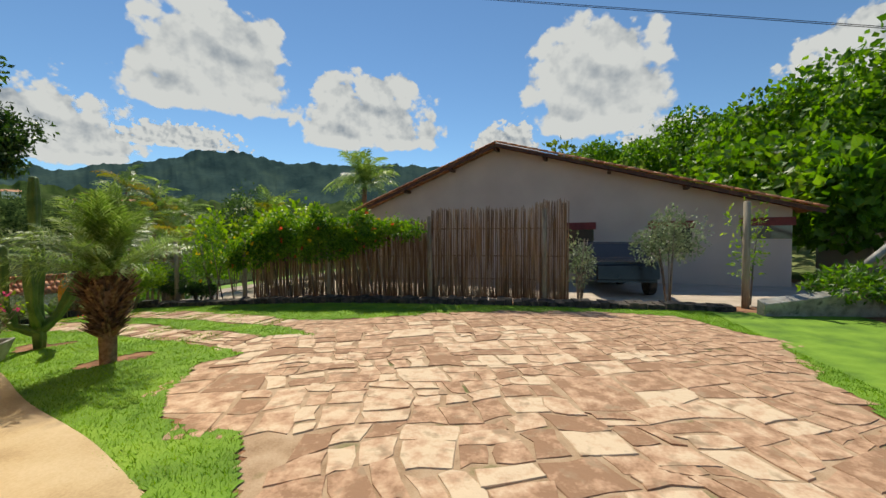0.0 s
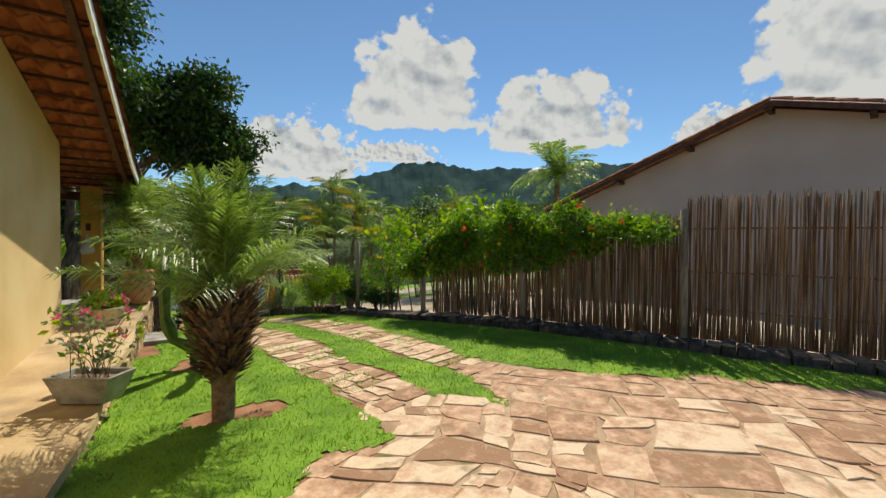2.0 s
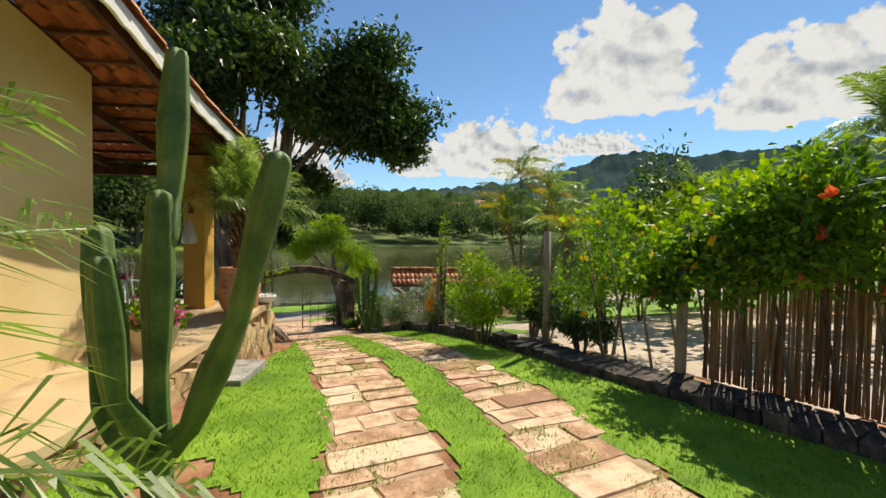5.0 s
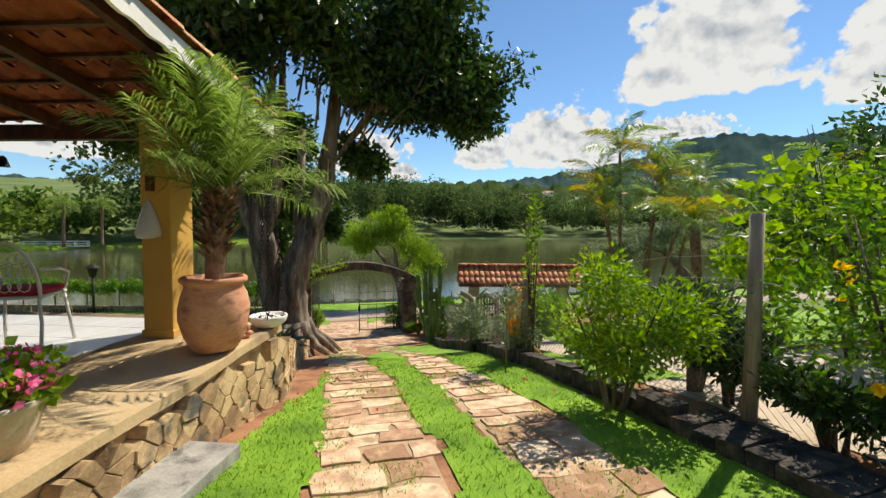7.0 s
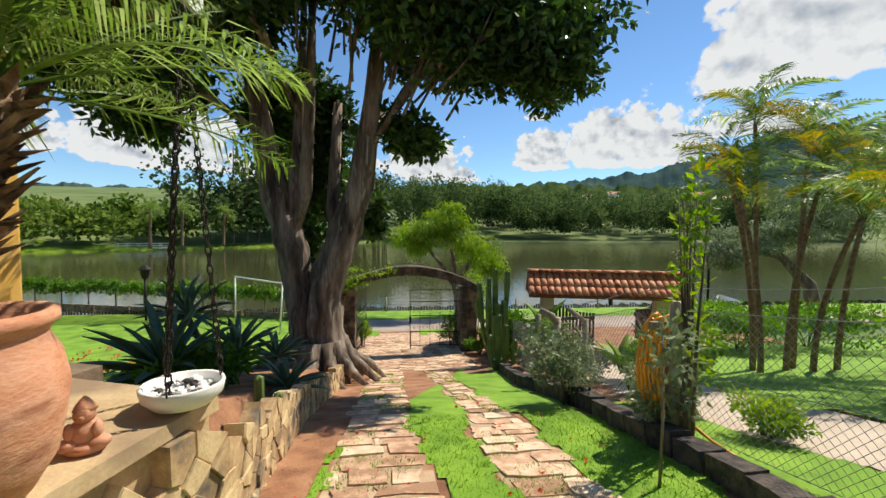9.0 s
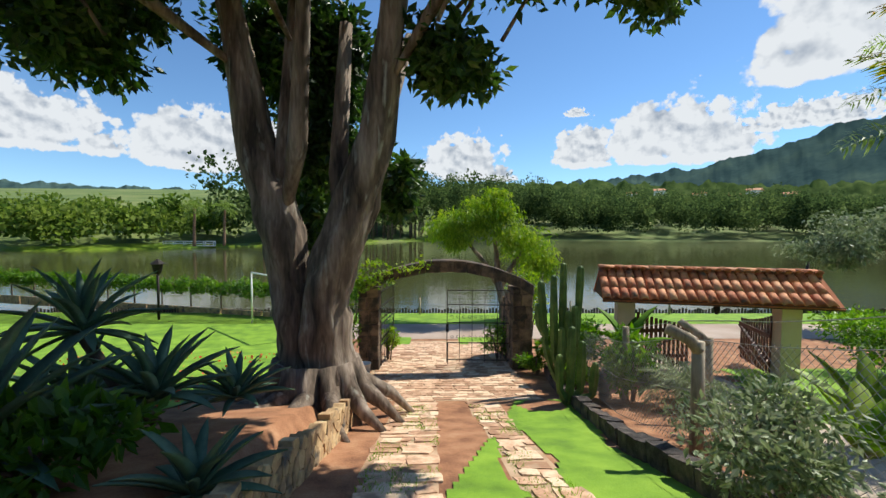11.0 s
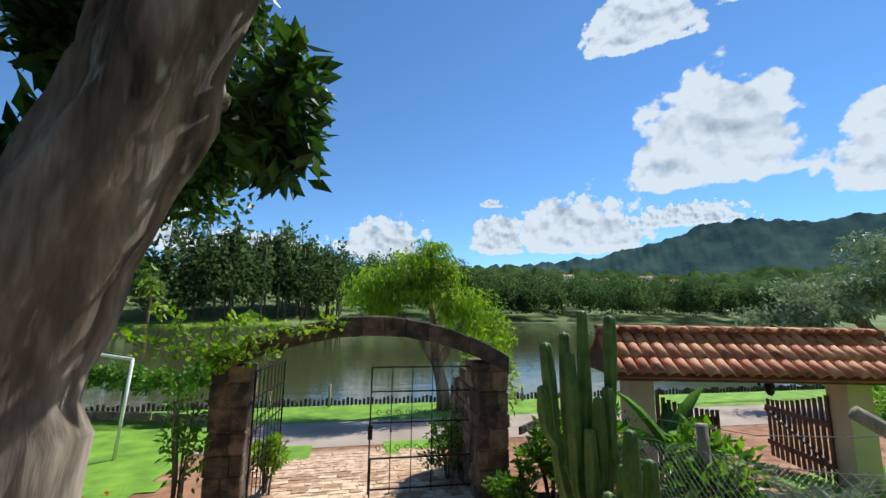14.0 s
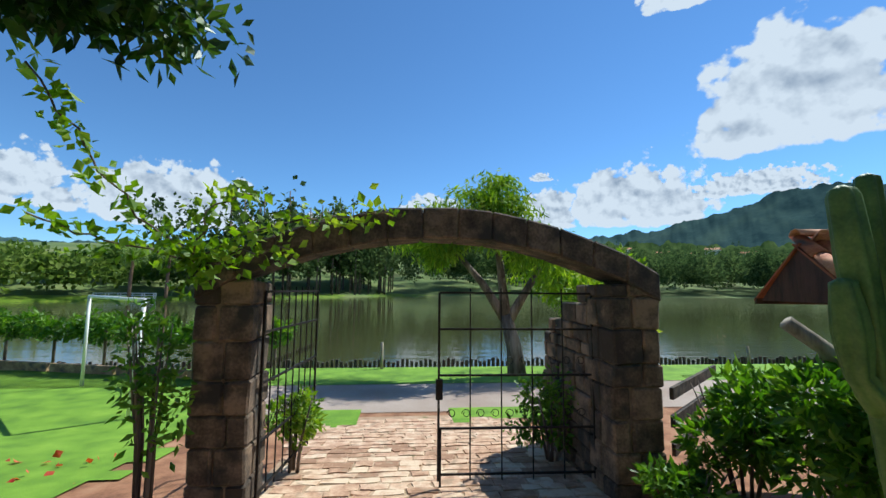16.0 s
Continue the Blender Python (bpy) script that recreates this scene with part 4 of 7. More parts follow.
def ridge(name, label, dist, pts, material, seed, bottom=-20, amp=1.0, step=0.12):
    """A far ridge: the skyline is given as azimuth and elevation; slopes come forward from it."""
    az = np.arange(pts[0][0], pts[-1][0], step)
    el = np.interp(az, [p[0] for p in pts], [p[1] for p in pts])
    V, Fc = [], []
    K = 22
    for i, (a, e) in enumerate(zip(az, el)):
        top = dist * math.tan(radians(e)) + 1.5
        for k in range(K):
            f = k / (K - 1)
            r = dist * (0.62 + 0.38 * f)
            q = Vector((a * 0.9, k * 0.8, seed))
            z = bottom + (top - bottom) * (f ** 1.25) + amp * dist * 0.006 * noise.fractal(q * 0.8, 1.0, 2.0, 5) * (0.4 + f)
            V.append((-math.sin(radians(a)) * r, math.cos(radians(a)) * r, z))
        if i:
            o = (i - 1) * K
            for k in range(K - 1):
                Fc.append((o + k, o + K + k, o + K + k + 1, o + k + 1))
    ob = put(name, mesh_of(name, V, Fc, material, True))
    return tagged(ob, label, "mountain", kind="structure")


ridge("backdrop", "dark forested mountain ridge beyond the lake, tinted blue for haze", 1500, [(-125, 8.5), (-100, 9.6), (-75, 9.9), (-62, 10.0), (-54, 10.0), (-49, 10.9), (-44, 10.3), (-38, 8.4), (-32, 7.2), (-24, 6.6), (-14, 6.0), (-2, 5.2), (12, 5.0), (28, 4.6), (50, 4.4), (95, 5)], M["mountain"], 3.3)
ridge("backdrop", "lower wooded hill with scattered houses", 620, [(-75, 5.2), (-55, 5.0), (-40, 4.8), (-30, 5.6), (-20, 6.2), (-10, 5.9), (0, 5.6), (10, 4.6), (25, 3.0), (60, 3.0)], M["wood_far"], 8.1, amp=1.6)


def woods(name, label, spots, material, per=110, leaf=1.5, seed=5):
    """Many crowns of leaf clumps on thin trunks as one stretch of woodland; spots are x, y, crown height, crown width."""
    rng = np.random.default_rng(seed)
    P, O, S = [], [], []
    for x, y, h, w in spots:
        z0 = H(x, y)
        n = int(per * (0.7 + 0.6 * rng.uniform()))
        p, u = blob_points(n, (x, y, z0 + h * 0.58), (w * 0.62, w * 0.62, h * 0.46), 0.6, 8, rng)
        P.append(p)
        O.append(u)
    P, O = np.concatenate(P), np.concatenate(O)
    ob = put(name, leaves(name, P, leaf, material, 0.75, O, 0.35, rng=rng))
    return tagged(ob, label, "trees", kind="stuff")


rng = np.random.default_rng(21)
spots = []
for i in range(520):
    x = rng.uniform(-45, 260)
    y = float(shore(x)) + 2 + 120 * rng.uniform() ** 1.6
    spots.append((x, y, rng.uniform(14, 23) + (5 if -5 < x < 60 else 0), rng.uniform(9, 14)))
woods("far_woods", "dense dark woodland on the far lake shore", spots, M["wood_far"], 400, 1.0, 31)
spots = [(x, float(shore(x)) + rng.uniform(2, 40), rng.uniform(5, 10), rng.uniform(6, 10)) for x in rng.uniform(-170, -35, 150)]
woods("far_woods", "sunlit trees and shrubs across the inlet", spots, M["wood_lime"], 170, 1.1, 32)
# tall thin-stemmed trees standing together
spots, trunks = [], []
for i in range(46):
    x = rng.uniform(-34, 2)
    y = float(shore(x)) + rng.uniform(2, 22)
    h = rng.uniform(24, 31)
    z0 = H(x, y)
    trunks.append(tube([(x, y, z0 - 0.5), (x + rng.uniform(-0.5, 0.5), y, z0 + h * 0.9)], [0.3, 0.15], 5))
    spots.append((x, y, h, 5.5))
tall = woods("tall_trees", "grove of tall slender trees on the far shore", spots, M["wood_far"], 130, 1.5, 33)
put("trunk", tubes("trunk", trunks, M["bark"]), tall)
# hillside trees on the near right, behind the gabled house
spots = []
for i in range(230):
    x, y = rng.uniform(24, 80), rng.uniform(-60, 6)
    if (x - 24) * 0.55 - (y + 4) * 0.5 - 4 > 1.5:
        spots.append((x, y, rng.uniform(5, 9), rng.uniform(5, 8)))
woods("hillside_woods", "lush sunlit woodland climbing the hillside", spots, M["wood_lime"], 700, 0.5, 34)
spots = [(-math.sin(radians(az)) * d, math.cos(radians(az)) * d, h, w) for az, d, h, w in ((-112, 37, 8.5, 8), (-117, 31, 10, 8.5), (-121, 26, 9.5, 7.5), (-125, 29, 11, 9), (-130, 27, 12, 9), (-107, 44, 9, 9), (-102, 47, 9, 9), (-98, 52, 9, 8), (-115, 22, 5.5, 5), (-122, 20, 6, 5.5))]
woods("hillside_trees", "large sunlit leafy trees on the near hillside", spots, M["leaf"], 3600, 0.36, 37)
spots = [(rng.uniform(25, 45), rng.uniform(5, 13), rng.uniform(2.6, 4.4), rng.uniform(4, 6.5)) for i in range(44)]
woods("garden_trees", "mixed garden trees beyond the neighbouring yard", spots, M["leaf"], 520, 0.42, 35)
spots = [(x, y, rng.uniform(2.4, 3.6), rng.uniform(2.6, 3.6)) for x, y in ((12.2, 8.6), (13.0, 10.5), (14.4, 9.4), (15.2, 11.8), (16.8, 10.2), (17.8, 13.2), (18.4, 16.4), (13.8, 12.6), (19.8, 11), (20.5, 14))]
woods("garden_shrubs", "olive-green shrubs behind the hibiscus hedge", spots, M["leafyellow"], 900, 0.2, 36)

# far bank: grass edge, little white footbridge
bridge = thing("footbridge", "small white railed footbridge on the far bank", "bridge", -47, 103, -3.1, 12)
bm = bmesh.new()
box(bm, -5, 5, -0.6, 0.6, 0.1, 0.3, 0.02)
part("deck", bm, M["white"], bridge)
for y in (-0.6, 0.6):
    for z in (0.75, 1.2):
        bm = bmesh.new()
        box(bm, -5, 5, y - 0.06, y + 0.06, z - 0.06, z + 0.06)
        part("rail", bm, M["white"], bridge)
    for x in np.linspace(-4.9, 4.9, 6):
        bm = bmesh.new()
        box(bm, x - 0.07, x + 0.07, y - 0.07, y + 0.07, 0.2, 1.25)
        part("post", bm, M["white"], bridge)
xs = np.arange(-200, 60, 2.0)
V = []
for x in xs:
    s = float(shore(x))
    V += [(x, s - 0.8, LAKE_Z - 0.1), (x, s + 0.5, LAKE_Z + 0.35), (x, s + 9, LAKE_Z + 1.0)]
Fc = [(3 * i + k, 3 * i + 3 + k, 3 * i + 4 + k, 3 * i + 1 + k) for i in range(len(xs) - 1) for k in (0, 1)]
tagged(put("lawn", mesh_of("lawn", V, Fc, M["leafyellow"], True)), "sunny grass bank across the water", "bank", kind="structure")

# far houses on the hill
for k, (az, el, d) in enumerate(((-33, 4.0, 420), (-36, 3.7, 400), (-38, 4.2, 430), (-29, 4.6, 450), (-41, 3.6, 400), (-26, 4.3, 440), (-34.5, 3.2, 390))):
    p = direction(az, el) * d
    hs = thing("house", "small pale house among trees on the far hill", "house", p.x, p.y, p.z, az + 20 * math.sin(k * 2.1), "houses on the far hill")
    bm = bmesh.new()
    box(bm, -5, 5, -3, 3, -3, 2.4, 0.02)
    part("wall", bm, M["white"], hs)
    bm = bmesh.new()
    a = [bm.verts.new(q) for q in ((-5.5, -3.6, 2.3), (5.5, -3.6, 2.3), (5.5, 3.6, 2.3), (-5.5, 3.6, 2.3), (-5.5, 0, 4.2), (5.5, 0, 4.2))]
    for f in ((0, 1, 5, 4), (2, 3, 4, 5), (0, 4, 3), (1, 2, 5), (0, 3, 2, 1)):
        bm.faces.new([a[i] for i in f])
    part("roof", bm, M["tile"], hs)

# ---------------------------------------------------------------- bamboo fence, posts, kerb of dark stones


def cane_mesh(k):
    specs = []
    x = random.uniform(-0.012, 0.012)
    pts = [(0, 0, 0), (x, 0, 0.55), (x * 0.4, x * 0.5, 1.1), (0, 0, 1.62), (x * 1.2, 0, 2.0)]
    V, Fc = tube(pts, [0.013, 0.012, 0.012, 0.011, 0.009], 5)
    return tubes("cane", [(V, Fc)], M["cane"])


CANES = [cane_mesh(k) for k in range(5)]
bays = ((-0.75, -0.15, 2.15, 1.0), (-0.15, 2.46, 2.1, 1.0), (2.46, 5.2, 1.85, 1.25), (5.2, 7.3, 1.6, 1.0))
rng = np.random.default_rng(9)
for y0, y1, top, dens in bays:
    fence = thing("bamboo_fence", "weathered brown bamboo cane fence panel between posts", "fence", 0, 0, 0, 0, "bamboo fence panels")
    for y in np.arange(y0, y1, 0.0135 / dens):
        y += rng.uniform(-0.006, 0.006)
        s = (top + rng.normal() * 0.035 + (0.12 if y < 0 else 0)) / 2.0
        x = float(fence_x(y)) + rng.uniform(-0.02, 0.02)
        put("cane", CANES[rng.integers(0, 5)], fence, Matrix.LocRotScale((x, y, H(x, y) + 0.1), Euler((rng.normal() * 0.012, rng.normal() * 0.012, rng.uniform(0, 6))), (0.8, 0.8, s)))
    for z in (0.55, 1.1, 1.75):
        if z < top:
            put("rail", tubes("rail", [tube([(float(fence_x(y)) + 0.03, y, H(9.7, y) + z) for y in np.linspace(y0, y1, 5)], 0.016, 5)], M["cane"]), fence)


def post(x, y, h, r=0.055, label="round weathered timber fence post", arm=None, name="fence_post"):
    z = H(x, y)
    p = thing(name, label, "fence post", x, y, z - 0.1, 0, "fence posts")
    a = random.uniform(-0.02, 0.02)
    put("shaft", tubes("shaft", [tube([(0, 0, 0), (a, 0, h * 0.5), (0, a, h + 0.1)], [r * 1.05, r, r * 0.92], 9, wobble=0.15)], M["wood"]), p)
    if arm:
        put("arm", tubes("arm", [tube([(0, 0, h), (arm[0] * 0.3, arm[1] * 0.3, h + 0.12), (arm[0], arm[1], h + arm[2])], r * 0.9, 8, wobble=0.2)], M["wood"]), p)
    return p


for x, y, h in ((10.1, -0.2, 2.2), (9.72, 2.46, 2.05), (9.78, 5.2, 1.75), (9.15, 9.4, 1.75), (9.35, 7.4, 1.7)):
    post(x - 0.11, y, h)
post(10.35, -4.4, 2.3, 0.07, "leaning rough timber post")
for x, y, h, arm in ((8.75, 12.75, 1.3, None), (9.0, 16.05, 1.2, (-0.28, 0.08, 0.22)), (9.87, 19.4, 1.35, None), (10.45, 18.0, 1.25, (-0.3, 0.25, 0.3)), (9.45, 20.9, 1.4, (-0.3, 0.1, 0.3))):
    post(x, y, h, 0.065, "pale concrete fence post with a bent top" if arm else "grey fence post of a wire fence", arm)


def kerb(y0, y1, x_of, h, w, label, material, n, name="kerb"):
    """Rough stones in a row."""
    k = thing(name, label, "kerb", kind="structure")
    ys = np.linspace(y0, y1, n + 1)
    for i in range(n):
        ya, yb = ys[i], ys[i + 1] - 0.012
        xa, xb = float(x_of(ya)), float(x_of(yb))
        bm = bmesh.new()
        box(bm, 0, w, 0, math.hypot(yb - ya, xb - xa), -0.3, h * random.uniform(0.8, 1.15))
        bmesh.ops.subdivide_edges(bm, edges=bm.edges[:], cuts=1, use_grid_fill=True)
        for v in bm.verts:
            v.co += Vector(noise.noise_vector(v.co * 3 + Vector((i * 1.7, 0, 0)))) * 0.035
        ob = part("stone", bm, material, k)
        z = H(xa - 0.2, ya)
        ob.matrix_basis = pose(xa, ya, z, math.degrees(math.atan2(H(xa - 0.2, yb) - z, yb - ya)), 0, -math.degrees(math.atan2(xb - xa, yb - ya)))
    return k


kerb(-4.0, 9.6, curb_x, 0.13, 0.5, "low dark mossy stone kerb under the fence", M["darkcurb"], 73)
kerb(9.6, 21.5, curb_x, 0.2, 0.2, "dark concrete kerb beside the drive", M["darkcurb"], 34)

# wire mesh fence
mesh_fence = thing("wire_fence", "galvanised chain-link wire fence between posts", "fence")
specs = []
for s in (1, -1):
    for t0 in np.arange(9.2, 21.3, 0.075):
        pts = []
        for k in range(2):
            z = 0.05 + 1.15 * k
            y = t0 + s * (k - 0.5) * 1.15
            pts.append((float(fence_x(y)) + 0.05, y, H(9, y) + z))
        specs.append(tube(pts, 0.0022, 3, False))
put("mesh", tubes("mesh", specs, M["wire"], False), mesh_fence)
for z in (0.1, 0.65, 1.2, 1.4):
    put("wire", tubes("wire", [tube([(float(fence_x(y)) + 0.03, y, H(9, y) + z + 0.03 * math.sin(y * 2)) for y in np.arange(9.2, 21.4, 0.6)], 0.004, 4, False)], M["wire"]), mesh_fence)

# ---------------------------------------------------------------- hedges and shrubs


def shrub(name, label, x, y, r, h, n, size, material, category="shrub", stems=6, droop=0.0, lumps=9, aspect=0.45, z=None, flowers=None, squash=1.0, seed=1, group=""):
    rng = np.random.default_rng(seed)
    z0 = H(x, y) if z is None else z
    t = thing(name, label, category, x, y, z0, 0, group)
    P, O = blob_points(n, (0, 0, h * 0.58), (r * 1.15, r * 1.15 * squash, h * 0.47), 0.35, lumps, rng)
    for i in range(stems):
        a = rng.uniform(0, 6.28)
        rr = r * rng.uniform(0.3, 0.8)
        put("stem", tubes("stem", [tube([(0.05 * math.cos(a), 0.05 * math.sin(a), -0.05), (rr * 0.4 * math.cos(a), rr * 0.4 * math.sin(a) * squash, h * 0.35), (rr * math.cos(a), rr * math.sin(a) * squash, h * 0.8)], [0.02, 0.014, 0.005], 5)], M["bark"]), t)
    put("foliage", leaves("foliage", P, size, material, aspect, O, 0.5, droop, rng=rng), t)
    if flowers:
        fm, fn, fs = flowers
        k = rng.integers(0, n, fn)
        Q = np.repeat(P[k] * 1.04 + [0, 0, 0.03], 5, 0)
        put("flowers", leaves("flowers", Q, fs, fm, 0.8, np.repeat(O[k], 5, 0), 0.5, rng=rng), t)
    return t


rng = np.random.default_rng(12)
hed = thing("hibiscus_hedge", "flowering hibiscus climbing over the bamboo fence", "hedge")
PP, OO = [], []
for y, h0, rad, nn in ((3.0, 1.75, 0.5, 700), (3.7, 1.75, 0.62, 1500), (4.4, 1.6, 0.75, 2300), (5.1, 1.6, 0.8, 2600), (5.9, 1.55, 0.8, 2600), (6.7, 1.5, 0.8, 2600), (7.4, 1.3, 0.7, 2000), (4.2, 2.05, 0.4, 700), (5.3, 2.1, 0.4, 700), (6.4, 2.0, 0.42, 700)):
    x = float(fence_x(y)) - 0.18
    p, u = blob_points(int(nn * 1.1), (x, y, H(9, y) + h0), (0.52, rad * 1.1, rad * 0.8), 0.3, 9, rng)
    PP.append(p)
    OO.append(u)
PP, OO = np.concatenate(PP), np.concatenate(OO)
put("foliage", leaves("foliage", PP, 0.078, M["leaf"], 0.6, OO, 0.5, 0.15, rng=rng), hed)
# Extra outer leaves in lighter yellow-green: their sunlit look is in the colour
k = np.where((PP[:, 0] < 9.6) & (rng.uniform(size=len(PP)) < 0.2))[0]
put("foliage", leaves("foliage", PP[k] + OO[k] * 0.08 + [0, 0, 0.06], 0.08, M["leafyellow"], 0.55, OO[k], 0.5, 0.0, rng=rng), hed, None, "yellow-green outer leaves, sunlit look put into the colour")
for fm, cnt in ((M["petalred"], 26), (M["petalyellow"], 12)):
    k = rng.choice(np.where(OO[:, 0] < -0.2)[0], cnt)
    Q = np.repeat(PP[k] + OO[k] * 0.1, 5, 0)
    put("flowers", leaves("flowers", Q, 0.07, fm, 0.85, np.repeat(OO[k], 5, 0), 0.4, rng=rng), hed)
specs = []
for y in np.arange(3.6, 8.6, 0.32):
    x = float(fence_x(y)) - 0.1
    specs.append(tube([(x, y, H(x, y)), (x - 0.06, y + 0.1, 0.7 + H(x, y)), (x - 0.1, y + 0.25, 1.6 + H(x, y))], [0.018, 0.014, 0.006], 5))
put("stems", tubes("stems", specs, M["bark"]), hed)["kind"] = "stuff"

shrub("flowering_shrub", "yellow-flowered allamanda shrub on the fence", 9.65, 8.75, 0.85, 2.1, 3800, 0.07, M["leaf"], flowers=(M["petalyellow"], 16, 0.08), seed=3)
shrub("shrub", "glossy light green bush on the kerb", 8.35, 10.1, 0.66, 1.4, 5200, 0.062, M["leafyellow"], seed=4)
shrub("shrub", "bare-stemmed twiggy bush by the fence", 9.55, 10.4, 0.62, 1.5, 2600, 0.07, M["leafdark"], stems=20, seed=5)
shrub("shrub", "dark reddish-leaved plants along the kerb", 9.35, 9.0, 0.45, 0.7, 1700, 0.08, M["leafdark"], stems=8, seed=51)
shrub("shrub", "dark reddish-leaved plants behind the fence post", 9.45, 9.9, 0.5, 0.9, 1900, 0.08, M["leafdark"], stems=8, seed=52)
shrub("garden_tree", "small airy tree with spreading light leaves", 12.9, 11.0, 1.0, 4.1, 1300, 0.12, M["leafdark"], "tree", stems=5, lumps=12, seed=53)
shrub("shrub", "grey-green rounded bush beside the drive", 8.45, 14.3, 0.5, 1.0, 2600, 0.06, M["leafgrey"], seed=6)
shrub("shrub", "pale variegated bush beside the kerb", 8.75, 12.9, 0.4, 0.85, 1300, 0.065, M["leafgrey"], seed=7)
shrub("shrub", "low clipped yellow-green bush", 9.72, 12.75, 0.36, 0.42, 2200, 0.05, M["leafyellow"], seed=8)
shrub("climbing_plant", "tall thin climber on a fence stake", 8.78, 12.6, 0.2, 2.75, 300, 0.085, M["leafyellow"], lumps=14, seed=9)
shrub("shrub", "leafy green plants behind the wire fence", 9.6, 14.0, 0.6, 1.3, 1500, 0.12, M["leaf"], seed=10)
shrub("shrub", "mass of green foliage beside the gateway", 9.95, 19.3, 0.55, 1.3, 1500, 0.13, M["leaf"], seed=11)
shrub("shrub", "dark low shrubs at the foot of the wire fence", 9.8, 16.6, 0.75, 0.6, 2200, 0.07, M["leafgrey"], flowers=(M["petalred"], 8, 0.05), seed=12)
shrub("shrub", "dense green hedge beside the gateway pillar", 16.6, 20.6, 1.8, 1.5, 5200, 0.11, M["leaf"], seed=13)
shrub("shrub", "dense green hedge running along the lawn", 19.6, 21.2, 2.0, 1.5, 4200, 0.12, M["leaf"], seed=14)
shrub("shrub", "bright lime bush behind the iron gate", 5.15, 23.1, 0.34, 1.0, 900, 0.08, M["leafyellow"], seed=15)
shrub("shrub", "dark green bush against the arch pillar", 8.15, 23.2, 0.5, 1.0, 1500, 0.08, M["leaf"], seed=16)
shrub("shrub", "leafy lime bush rising behind the arch", 8.95, 23.2, 0.6, 3.0, 2400, 0.1, M["leafyellow"], seed=17, lumps=6)
shrub("shrub", "thin young tree beside the fence post", 10.7, -3.0, 0.75, 2.3, 2200, 0.085, M["leafgrey"], seed=18)
shrub("shrub", "spindly sapling with yellow leaves", 10.7, -4.6, 0.5, 2.6, 300, 0.1, M["leafyellow"], seed=19)
shrub("shrub", "silvery shrub at the end of the bamboo fence", 10.4, -1.0, 0.45, 1.9, 900, 0.07, M["leafgrey"], seed=20)
shrub("shrub", "tangled weeds on the bank", 9.9, -6.0, 0.8, 1.0, 1500, 0.12, M["leaf"], seed=22)
shrub("shrub", "long-leaved green plants on the bank", 8.6, -7.6, 1.0, 1.3, 2000, 0.25, M["leaf"], aspect=0.16, seed=23)
shrub("shrub", "dark leafy bush beside the arch pillar", 9.45, 20.9, 0.6, 1.5, 2600, 0.11, M["leaf"], seed=24)
shrub("shrub", "broad-leaved green bush beside the railing", 9.35, 21.7, 0.6, 1.3, 1600, 0.12, M["leaf"], seed=26)
# Added plants stand in for the deep shadow on bare soil here
shrub("shrub", "low plants added on shadowed soil at the foot of the railing", 8.75, 21.5, 0.35, 0.55, 900, 0.09, M["leaf"], seed=27)
shrub("shrub", "dark ground plants at the foot of the cactus", 9.2, 20.2, 0.4, 0.6, 1200, 0.1, M["leaf"], seed=25)

lh = thing("clipped_hedge", "low clipped green hedge along the lawn's far edge", "hedge")
PP, OO = [], []
for x in np.arange(-24, 3.5, 0.35):
    y = 30.0 + (-1 - x) * 0.28
    p, u = blob_points(230, (x, y, H(x, 30) + 1.15), (0.42, 0.4, 0.5), 0.4, 6, rng)
    PP.append(p)
    OO.append(u)
put("foliage", leaves("foliage", np.concatenate(PP), 0.13, M["leaf"], 0.55, np.concatenate(OO), 0.5, rng=rng), lh)
specs = [tube([(x, 30 + (-1 - x) * 0.28, H(x, 30)), (x, 30 + (-1 - x) * 0.28, H(x, 30) + 1.1)], 0.04, 5) for x in np.arange(-24, 3.5, 1.6)]
put("stems", tubes("stems", specs, M["bark"]), lh)
bm = bmesh.new()
for x in np.arange(-24, 4, 2):
    y = 29.75 + (-1 - x) * 0.28
    box(bm, -0.98, 0.98, -0.07, 0.07, -0.2, 0.22, 0.01, pose(x, y, H(x, 29), 0, 0, -15.6))
tagged(put("kerb", bm_mesh("kerb", bm, M["rubble"])), "low brown kerb at the foot of the hedge", "kerb", kind="structure")

